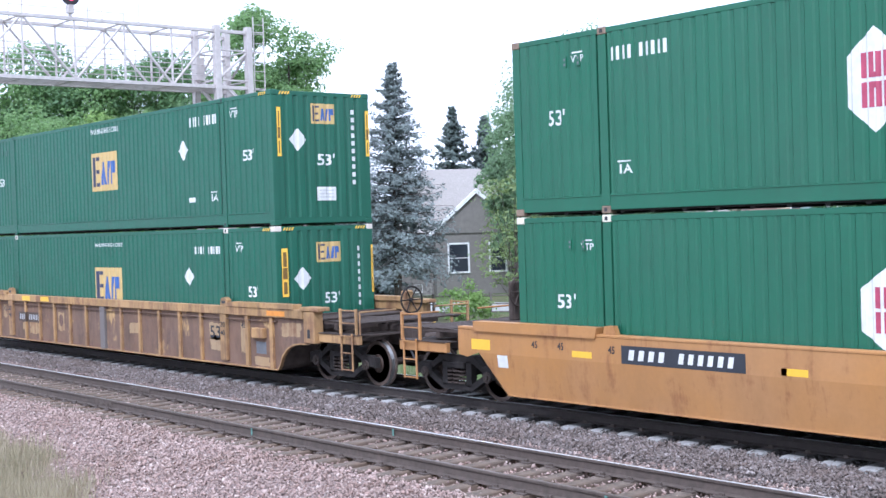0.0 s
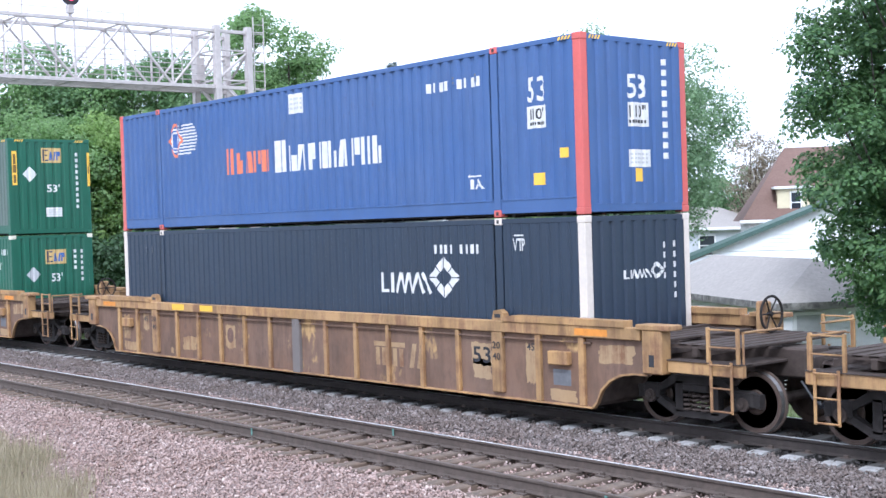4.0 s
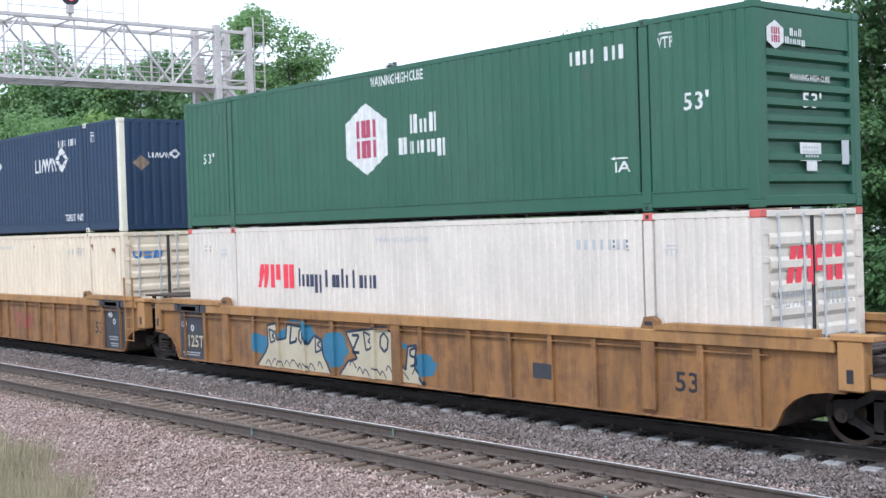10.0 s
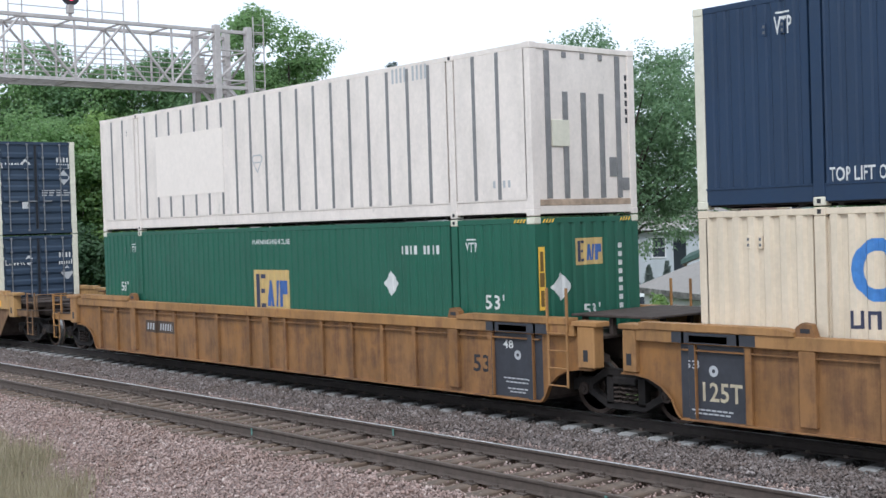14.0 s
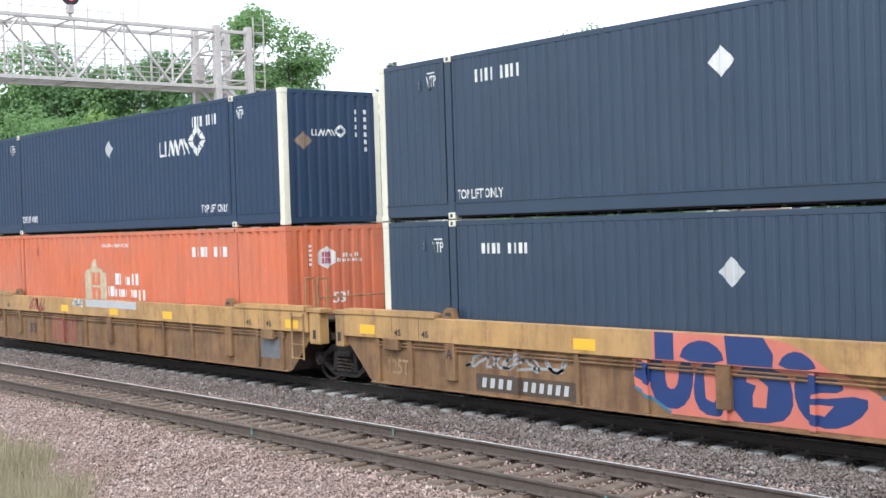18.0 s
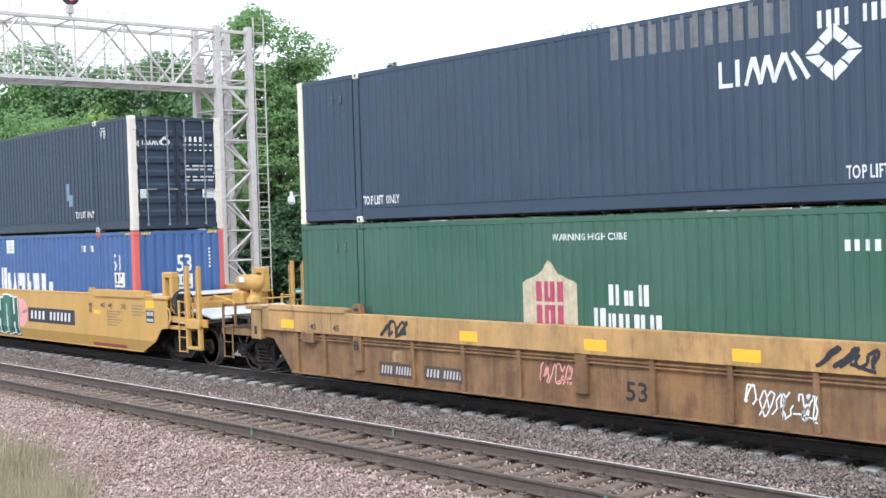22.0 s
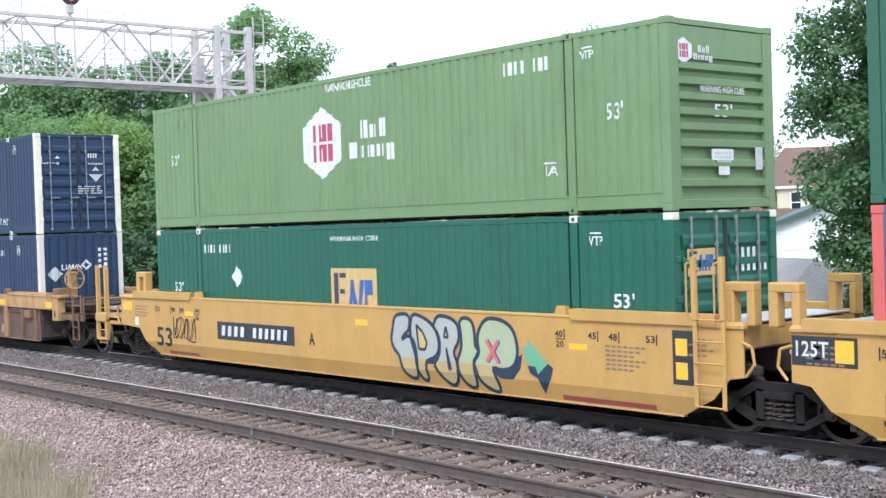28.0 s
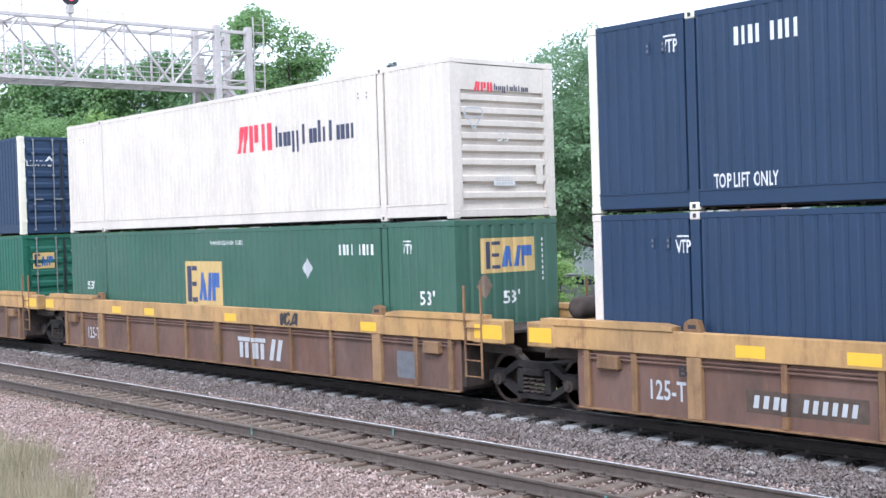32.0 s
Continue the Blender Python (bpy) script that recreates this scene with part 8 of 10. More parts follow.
# ---------------- paintwork on the cars ----------------
SPRAY = {n: plain("spray_" + n, c, 0.55, var=0.12, scale=3, bumpy=0) for n, c in dict(
    blue=(0.03, 0.07, 0.30), red=(0.62, 0.12, 0.10), beige=(0.52, 0.46, 0.36), cyan=(0.035, 0.14, 0.23), green=(0.03, 0.14, 0.085), mint=(0.45, 0.60, 0.52),
    pink=(0.68, 0.30, 0.28), silver=(0.27, 0.275, 0.285), violet=(0.30, 0.22, 0.48), lime=(0.32, 0.45, 0.06), black=(0.02, 0.02, 0.025), white=(0.72, 0.73, 0.74), sky=(0.35, 0.55, 0.70), straw=(0.50, 0.36, 0.12), deep=(0.012, 0.075, 0.05), chrome=(0.37, 0.375, 0.33), ink=(0.015, 0.03, 0.06), maroon=(0.26, 0.06, 0.05), pistachio=(0.36, 0.40, 0.24), sand=(0.42, 0.31, 0.13), navy_blue=(0.014, 0.035, 0.135), coral=(0.52, 0.15, 0.11), bone=(0.44, 0.38, 0.27), mint_green=(0.14, 0.34, 0.20)).items()}
DARKPLATE = plain("black_number_panel", (0.022, 0.024, 0.032), 0.55, var=0.15, bumpy=0)
GREYPOST = paint("grey_brown_post_paint", (0.16, 0.135, 0.125), wear=(0.085, 0.06, 0.05), amount=0.4, rough=0.75, seed=15)
RUSTRUN = paint("orange_brown_rust", (0.20, 0.075, 0.03), wear=(0.09, 0.035, 0.02), amount=0.5, rough=0.85, seed=17)
PATCH_TAN = paint("old_tan_paint_patch", (0.37, 0.24, 0.12), amount=0.6, rough=0.7, seed=3)
ORANGE_STRIP = plain("faded_orange_strip", (0.58, 0.22, 0.03), 0.6, bumpy=0)


class CarMarks:
    """Paints one car's side. corr describes its ribs; S is the side sheet, C the top rail."""

    def __init__(self, car, corr, side_y=-1.505, chord_y=-1.53, fold=0.95, shift=0.0):
        self.fold, self.shift = fold, shift
        self.car, self.corr, self.side_y, self.chord_y = car, corr, side_y, chord_y

    def lay(self, face, name, dec, material, label="", lift=0.0):
        dec.v = [(u + self.shift, v) for u, v in dec.v]
        if face == "C":
            return wall_decal(name, dec, material, self.car, lambda u, d, v: (u, self.chord_y + d, v), None, 0.003 + lift, label)
        fold = self.corr is None

        def place(u, d, v):
            y = self.side_y
            if fold and v < self.fold:
                y += 0.08 * (self.fold - v) / (self.fold - 0.26)
            return (u, y + d, v)
        return wall_decal(name, dec, material, self.car, place, self.corr, 0.003 + lift, label, self.fold if fold else None)

    def rect(self, face, u0, u1, v0, v1, material, name="paint_panel", label=""):
        d = Decal()
        n = max(1, int((v1 - v0) / 0.2)) if face == "S" and self.corr is None else 1
        cuts = [v0 + (v1 - v0) * i / n for i in range(n + 1)]
        if n > 1 and v0 < self.fold < v1:
            cuts = [v0, self.fold, v1]
        for a, b in zip(cuts, cuts[1:]):
            d.rect(u0, u1, a, b)
        return self.lay(face, name, d, material, label)

    def blot(self, u0, u1, v0, v1, material, name="paint_patch", label=""):
        """An old repaint patch with an uneven, worn outline."""
        r = random.Random(int(1000 * (u0 + 20) + 77 * v0))
        w, h = u1 - u0, v1 - v0
        pts = []
        ph = [r.uniform(0, 6.28) for _ in range(4)]
        for k in range(56):
            a = 2 * math.pi * k / 56
            c, s = math.cos(a), math.sin(a)
            q = 0.9 / max(abs(c), abs(s)) ** 0.9 + 0.07 * math.sin(2 * a + ph[0]) + 0.04 * math.sin(5 * a + ph[1]) + 0.035 * math.sin(11 * a + ph[2]) + r.uniform(-0.04, 0.04)
            pts.append((u0 + w * (0.5 + 0.5 * q * c), min(v1 + 0.05, max(v0 - 0.05, v0 + h * (0.5 + 0.5 * q * s)))))
        return self.lay("S", name, Decal().poly(pts), material, label)

    def yel(self, face, u0, u1, v0, v1):
        self.rect(face, u0, u1, v0, v1, CONSPIC, "reflective_strip", "yellow reflective strip")

    def txt(self, face, text, u0, u1, v0, v1, material=None, lift=0.003):
        d = Decal().letters(text, 0, 0, v1 - v0)
        k = (u1 - u0) / max(q[0] for q in d.v)
        d.v = [(u0 + a * k, v0 + b) for a, b in d.v]
        self.lay(face, "lettering", d, material or BLACKMARK, "stencilled lettering", lift)

    def number_panel(self, u0, u1, v0, v1, faint=False):
        self.rect("S", u0, u1, v0, v1, SOOTPLATE if faint else DARKPLATE, "number_panel", "dark panel with pale bars")
        w, h = u1 - u0, v1 - v0
        d = Decal().bars(4, u0 + 0.06 * w, v0 + 0.22 * h, 0.56 * h, 0.045 * w, 0.04 * w, (), 0.03).bars(6, u0 + 0.48 * w, v0 + 0.22 * h, 0.56 * h, 0.04 * w, 0.037 * w, (), 0.03)
        self.lay("S", "number_lettering", d, GREYMARK if faint else WHITEPAINT, "pale number bars", 0.004)

    def stencil_panel(self, u0, u1, v0, v1, text=""):
        self.rect("S", u0, u1, v0, v1, DARKPANEL, "stencil_panel", "dark panel with stencilled lines")
        w, h = u1 - u0, v1 - v0
        d = Decal()
        for i, k in enumerate((0.12, 0.07) if text else (0.28, 0.22, 0.12, 0.07)):
            d.bars(7 - i, u0 + (0.2 + 0.04 * i) * w, v0 + k * h, 0.022 * h, 0.07 * w, 0.015 * w)
        d.ring(u0 + 0.5 * w, v0 + 0.66 * h, 0.03, 0.08)
        self.lay("S", "stencil_lettering", d, GREYMARK, "", 0.004)

    def blocks(self, n, u0, u1, v0, v1, material, label="worn row of large block shapes"):
        w = (u1 - u0) / n
        h = v1 - v0
        d = Decal()
        for i in range(n):
            x = u0 + i * w
            if i < n - 1:
                d.rect(x, x + 0.78 * w, v1 - 0.2 * h, v1).rect(x + 0.1 * w, x + 0.32 * w, v0, v1 - 0.25 * h).rect(x + 0.46 * w, x + 0.68 * w, v0, v1 - 0.25 * h)
            else:
                d.rect(x, x + 0.24 * w, v0, v1, 0.2 * w).rect(x + 0.42 * w, x + 0.66 * w, v0, v1, 0.2 * w)
        self.lay("S", "emblem_lettering", d, material, label)

    def scribble(self, face, u0, u1, v0, v1, material, seed, n=5, w=0.03):
        """A quick tag: slanted looping letters that run into one another, closed by a tail."""
        r = random.Random(seed)
        d = Decal()
        h, s = v1 - v0, (u1 - u0) / n
        for k in range(n):
            x = u0 + s * (k + 0.5)
            a, f, g = r.uniform(0, 6), r.choice((0.6, 1, 1.4)), r.uniform(0.5, 1.3)
            pts = []
            for q in range(15):
                e = q / 14
                v = (0.5 + 0.46 * math.cos(math.pi * 2 * e * g * 1.6 + a)) * r.uniform(0.94, 1.0)
                pts.append((x + s * (0.5 * math.sin(math.pi * 2 * e * f + a * 1.7) + 0.35 * (v - 0.5) + r.uniform(-0.16, 0.16)), v0 + h * v))
            d.stroke(pts, w)
        d.stroke([(u0 + (u1 - u0) * e, v0 + h * (0.10 + 0.16 * math.sin(5 * e + seed))) for e in (0.55, 0.65, 0.75, 0.85, 0.93, 1.0)], w)
        self.lay(face, "spray_lettering", d, material, "thin sprayed scribble", 0.001)

    def bubble(self, u0, u1, v0, v1, fills, outline, seed, n=6, back=None, inner=None, spiky=False):
        """Sprayed bubble shapes with thick outlines over a ragged cloud of colour."""
        r = random.Random(seed)
        w, h = (u1 - u0), (v1 - v0)
        if back:
            for k, m in enumerate(back):
                for i in range(4):
                    c = (u0 + w * (i + r.random()) / 4, v0 + h * r.uniform(0.3, 0.7))
                    pts = [(c[0] + w * 0.16 * r.uniform(0.7, 1.1) * math.cos(a * 0.449), min(v1, max(v0, c[1] + h * 0.42 * r.uniform(0.7, 1.1) * math.sin(a * 0.449)))) for a in range(14)]
                    self.lay("S", "spray_cloud", Decal().poly(pts), m, "sprayed background cloud", 0.0008 * (k * 4 + i))
        for i in range(n):
            cx, cy = u0 + w * (i + 0.5) / n, v0 + h * (0.5 + r.uniform(-0.06, 0.06))
            rx, ry = w / n * 0.58, h * r.uniform(0.40, 0.47)
            m_ = 22
            ph = r.uniform(0, 6)
            lob = r.choice((2, 3, 4))
            amp = 0.30 if spiky else 0.16
            pts = []
            for a in range(m_):
                t = 2 * math.pi * a / m_
                q = 1 + amp * math.sin(lob * t + ph) * (1 if not spiky else (1 if a % 2 else 0.5))
                pts.append((cx + rx * q * math.cos(t) + 0.15 * rx * math.sin(t), min(v1, max(v0, cy + ry * q * math.sin(t)))))
            lift = 0.004 + 0.0012 * i
            self.lay("S", "spray_shape", Decal().poly(pts), fills[i % len(fills)], "sprayed bubble shape", lift)
            d = Decal().stroke(pts + pts[:1], 0.055)
            a0 = r.uniform(0, 3)
            d.stroke([(cx + rx * 0.5 * math.cos(a0 + q * 0.7) * (1 - 0.08 * q), cy + ry * 0.5 * math.sin(a0 + q * 0.7)) for q in range(6)], 0.045)
            self.lay("S", "spray_lettering", d, outline, "", lift + 0.0008)
            if inner:
                d = Decal().stroke([(cx - rx * 0.4, cy + ry * 0.25), (cx + rx * 0.2, cy + ry * 0.35)], 0.05).stroke([(cx - rx * 0.1, cy - ry * 0.5), (cx + rx * 0.4, cy - ry * 0.4)], 0.05)
                self.lay("S", "spray_lettering", d, inner, "", lift + 0.001)


def rounded(pts):
    """Cuts the corners of a closed outline."""
    out = []
    for (a, b), (c, d) in zip(pts, pts[1:] + pts[:1]):
        out += [(a * 0.75 + c * 0.25, b * 0.75 + d * 0.25), (a * 0.25 + c * 0.75, b * 0.25 + d * 0.75)]
    return out


def below(pts, level):
    """The part of a closed outline that lies below a level."""
    out = []
    for (a, b), (c, d) in zip(pts, pts[1:] + pts[:1]):
        if b <= level:
            out.append((a, b))
        if (b <= level) != (d <= level):
            k = (level - b) / (d - b)
            out.append((a + k * (c - a), level))
    return out


def throw_up(m, u0, u1, v0, v1):
    """Fat rounded spray shapes with black outlines, greyer at the top and yellowed towards the sill, and an arrow."""
    def at(pts):
        return [(u0 + (u1 - u0) * a / 60, v0 + (v1 - v0) * b / 20) for a, b in pts]

    shapes = [
        [(1, 15), (2, 19), (5, 20), (9, 20), (10, 18), (9, 15), (7, 14), (5, 12), (9, 14), (12, 12), (13, 7), (13, 2), (11, 1), (7, 2), (5, 5), (4, 8), (2, 9), (0, 12)],
        [(11, 20), (14, 20), (20, 18), (23, 15), (24, 11), (22, 8), (18, 7), (17, 6), (18, 1), (15, 1), (13, 4), (12, 9), (10, 13), (10, 17)],
        [(21, 17), (23, 20), (27, 20), (31, 19), (33, 17), (33, 13), (30, 10), (32, 7), (32, 2), (29, 0), (25, 2), (22, 5), (21, 6), (24, 9), (24, 14), (22, 16)],
        [(33, 19), (36, 20), (39, 19), (40, 16), (40, 12), (42, 11), (41, 10), (39, 7), (40, 4), (40, 1), (38, 0), (34, 2), (32, 6), (32, 8), (34, 11), (34, 15)],
        [(42, 17), (45, 20), (51, 20), (56, 18), (58, 14), (58, 10), (56, 7), (51, 6), (47, 7), (49, 4), (50, 0), (47, 0), (42, 2), (40, 6), (39, 8), (42, 10), (41, 14)]]
    for pts in ([(47, 7), (51, 6), (56, 7), (58, 10), (60, 11), (59, 7), (56, 4), (51, 4), (48, 5)], [(17, 7), (19, 7), (23, 8), (24, 11), (25, 8), (22, 6), (18, 6)]):
        m.lay("S", "spray_shade", Decal().poly(at(pts)), SPRAY["ink"], "black sprayed drop shade", 0.002)
    for k, pts in enumerate(shapes):
        o = rounded(at(pts))
        m.lay("S", "spray_shape", Decal().poly(o), SPRAY["pistachio" if k > 2 else "chrome"], "sprayed rounded shape", 0.003)
        m.lay("S", "spray_fade", Decal().poly(below(o, v0 + (v1 - v0) * 0.36)), SPRAY["sand"], "yellowed lower half", 0.0036)
        m.lay("S", "spray_outline", Decal().stroke(o + o[:1], 0.07), SPRAY["ink"], "", 0.0045)
    for pts in ([(13, 17), (16, 15), (18, 12), (17, 10), (14, 10)], [(27, 17), (28, 14), (26, 14)], [(27, 11), (28, 8), (29, 5), (28, 5)]):
        o = at(pts)
        m.lay("S", "spray_gap", Decal().poly(o), SPRAY["straw"], "", 0.0045)
        m.lay("S", "spray_outline", Decal().stroke(o + o[:1], 0.05), SPRAY["ink"], "", 0.005)
    for c, d in (("blue", 0.03), ("red", 0.0)):
        x = [(45 + d * 20, 8), (50 + d * 20, 14)], [(45 + d * 20, 14), (50 + d * 20, 8)]
        m.lay("S", "spray_cross", Decal().stroke(at(x[0]), 0.07).stroke(at(x[1]), 0.07), SPRAY[c], "small sprayed cross", 0.008 if c == "red" else 0.005)
    m.lay("S", "spray_arrow", Decal().poly(at([(60, 13), (62, 13), (62, 15), (65, 13), (70, 9), (66, 6), (65, 8), (62, 8), (61, 10)])), SPRAY["mint_green"], "sprayed green arrow", 0.003)
    m.lay("S", "spray_shade", Decal().poly(at([(62, 8), (65, 8), (66, 6), (70, 9), (72, 8), (71, 5), (68, 1), (66, 5), (63, 6)])), SPRAY["ink"], "black sprayed drop shade", 0.0045)


def mounds(m, seed):
    """Cream sprayed heaps with angular figures above and drips below, before ragged cyan clouds."""
    r = random.Random(seed)
    for k, (cu, cv, a, b) in enumerate(((-4.75, 0.72, 0.45, 0.26), (-3.3, 0.95, 0.75, 0.36), (-2.1, 0.74, 0.5, 0.40), (-0.6, 0.95, 0.85, 0.34), (0.78, 0.62, 0.42, 0.2))):
        pts = []
        for q in range(18):
            e = r.uniform(0.72, 1.12)
            pts.append((cu + a * e * math.cos(q * math.pi / 9), min(1.3, max(0.27, cv + b * e * math.sin(q * math.pi / 9)))))
        m.lay("S", "spray_cloud", Decal().poly(pts), SPRAY["cyan"], "sprayed cyan cloud", 0.0004 * k)
    heaps = (
        [(-4.95, 0.27), (-4.6, 0.58), (-4.5, 0.72), (-4.52, 1.14), (-4.2, 1.2), (-4.05, 0.86), (-3.8, 0.9), (-3.75, 1.2), (-3.2, 1.16), (-3.0, 0.8), (-2.75, 1.0), (-2.5, 0.92), (-2.45, 0.62), (-2.2, 0.27)],
        [(-1.9, 0.27), (-1.6, 0.55), (-1.3, 0.62), (-1.65, 1.12), (-1.05, 1.2), (-0.4, 1.27), (0.0, 1.12), (-0.08, 0.72), (0.22, 0.5), (0.30, 0.94), (0.55, 0.98), (0.48, 0.56), (0.80, 0.27)])
    for h in heaps:
        m.lay("S", "spray_shape", Decal().poly(h), SPRAY["bone"], "cream sprayed heap", 0.003)
        m.lay("S", "spray_outline", Decal().stroke(h, 0.05), SPRAY["ink"], "", 0.0045)
        u0, u1 = h[0][0] + 0.35, h[-1][0] - 0.3
        d = Decal()
        u = u0
        while u < u1:
            w, v = r.uniform(0.16, 0.30), r.uniform(0.34, 0.52)
            d.stroke([(u, v - 0.05), (u + 0.3 * w, v + 0.05), (u + 0.6 * w, v + 0.02), (u + w, v - 0.09)], 0.028)
            u += w * r.uniform(0.9, 1.4)
        m.lay("S", "spray_drips", d, SPRAY["ink"], "", 0.0045)
    figures = ((-4.4, 0.78, 0), (-3.66, 0.80, 1), (-3.32, 0.80, 2), (-2.72, 0.66, 0), (-1.45, 0.74, 3), (-1.0, 0.80, 0), (-0.55, 0.80, 2), (0.36, 0.58, 4))
    for u, v, k in figures:
        w, h, s = r.uniform(0.18, 0.26), r.uniform(0.28, 0.36), r.uniform(-0.08, 0.08)
        d = Decal()
        if k == 0:
            d.stroke([(u, v), (u + s, v + h), (u + s + w, v + 0.8 * h), (u + 0.3 * w, v + 0.5 * h), (u + w, v + 0.2 * h), (u, v)], 0.045)
        elif k == 3:
            d.stroke([(u, v + h), (u + w, v + h), (u, v), (u + w, v)], 0.06)
        elif k == 4:
            d.stroke([(u + w, v + h), (u, v + 0.85 * h), (u, v + 0.55 * h), (u + w, v + 0.45 * h), (u + w, v + 0.1 * h), (u, v)], 0.05)
        elif k == 1:
            d.stroke([(u + s, v + h), (u, v), (u + w, v + 0.06), (u + w, v + 0.14)], 0.06)
        else:
            d.stroke([(u + 0.5 * w, v), (u, v + 0.3 * h), (u + 0.1 * w, v + 0.8 * h), (u + 0.5 * w, v + h), (u + w, v + 0.7 * h), (u + 0.9 * w, v + 0.2 * h), (u + 0.5 * w, v)], 0.05)
        m.lay("S", "spray_figure", d, SPRAY["ink"], "dark sprayed figure", 0.0045)


def big_piece(m):
    """Fat blue shapes on a coral ground, running from the side up over the top rail."""
    blue, coral = SPRAY["navy_blue"], SPRAY["coral"]
    m.lay("S", "spray_cloud", Decal().poly([(-1.75, 1.05), (-1.7, 0.6), (-1.35, 0.45), (-1.0, 0.27), (3.3, 0.27), (2.9, 0.6), (2.45, 0.8), (1.9, 1.05)]), coral, "coral sprayed ground")
    m.lay("C", "spray_cloud", Decal().poly([(-1.27, 1.07), (-1.27, 1.49), (0.6, 1.49), (1.05, 1.44), (1.35, 1.34), (1.8, 1.07)]), coral, "coral sprayed ground")
    low = (
        [(-1.72, 0.78), (-1.4, 0.66), (-1.38, 1.0), (-1.66, 1.03)],
        [(-1.45, 1.06), (-1.1, 1.06), (-1.1, 0.68), (-0.96, 0.62), (-0.85, 0.75), (-0.85, 1.06), (-0.56, 1.06), (-0.6, 0.6), (-0.8, 0.36), (-1.1, 0.34), (-1.38, 0.52)],
        [(-0.6, 0.6), (-0.5, 1.06), (0.02, 1.06), (0.04, 0.5), (-0.05, 0.3), (-0.45, 0.32)],
        [(0.1, 0.27), (0.1, 1.06), (1.0, 1.05), (1.12, 0.8), (1.12, 0.5), (0.9, 0.3)],
        [(1.2, 1.04), (1.88, 0.98), (1.9, 0.80), (1.45, 0.78), (1.42, 0.68), (2.25, 0.80), (2.25, 0.58), (1.9, 0.34), (1.5, 0.30), (1.22, 0.48), (1.12, 0.78)])
    high = (
        [(-1.22, 1.08), (-1.22, 1.485), (-0.86, 1.485), (-0.86, 1.08)],
        [(-0.78, 1.08), (-0.66, 1.32), (-0.3, 1.42), (0.0, 1.28), (0.06, 1.08)],
        [(0.10, 1.08), (0.06, 1.485), (0.72, 1.485), (0.88, 1.26), (0.86, 1.08)],
        [(0.93, 1.08), (1.04, 1.27), (1.28, 1.34), (1.5, 1.22), (1.56, 1.08)])
    for k, pts in enumerate(low):
        m.lay("S", "spray_shape", Decal().poly(rounded(pts) if k else pts), blue, "fat blue sprayed shape", 0.0015)
    for k, pts in enumerate(high):
        m.lay("C", "spray_shape", Decal().poly(rounded(pts) if k % 2 else pts), blue, "fat blue sprayed shape", 0.0015)
    for pts in ([(-0.36, 0.55), (-0.38, 0.95), (-0.2, 0.98), (-0.14, 0.6), (-0.22, 0.5)], [(0.46, 0.5), (0.46, 0.66), (0.52, 0.8), (0.36, 0.84), (0.36, 0.95), (0.5, 0.94), (0.72, 0.8), (0.68, 0.5)], [(1.42, 0.5), (1.42, 0.62), (1.75, 0.62), (1.6, 0.47)]):
        m.lay("S", "spray_gap", Decal().poly(pts), coral, "", 0.003)
    m.rect("C", 0.16, 0.45, 1.33, 1.42, SPRAY["straw"], "old_sticker", "dull yellow sticker")
    m.lay("S", "spray_outline", Decal().stroke([(-1.0, 0.29), (-1.36, 0.47), (-1.71, 0.62)], 0.05).stroke([(2.45, 0.8), (2.9, 0.6), (3.3, 0.29)], 0.04), SPRAY["cyan"], "", 0.002)


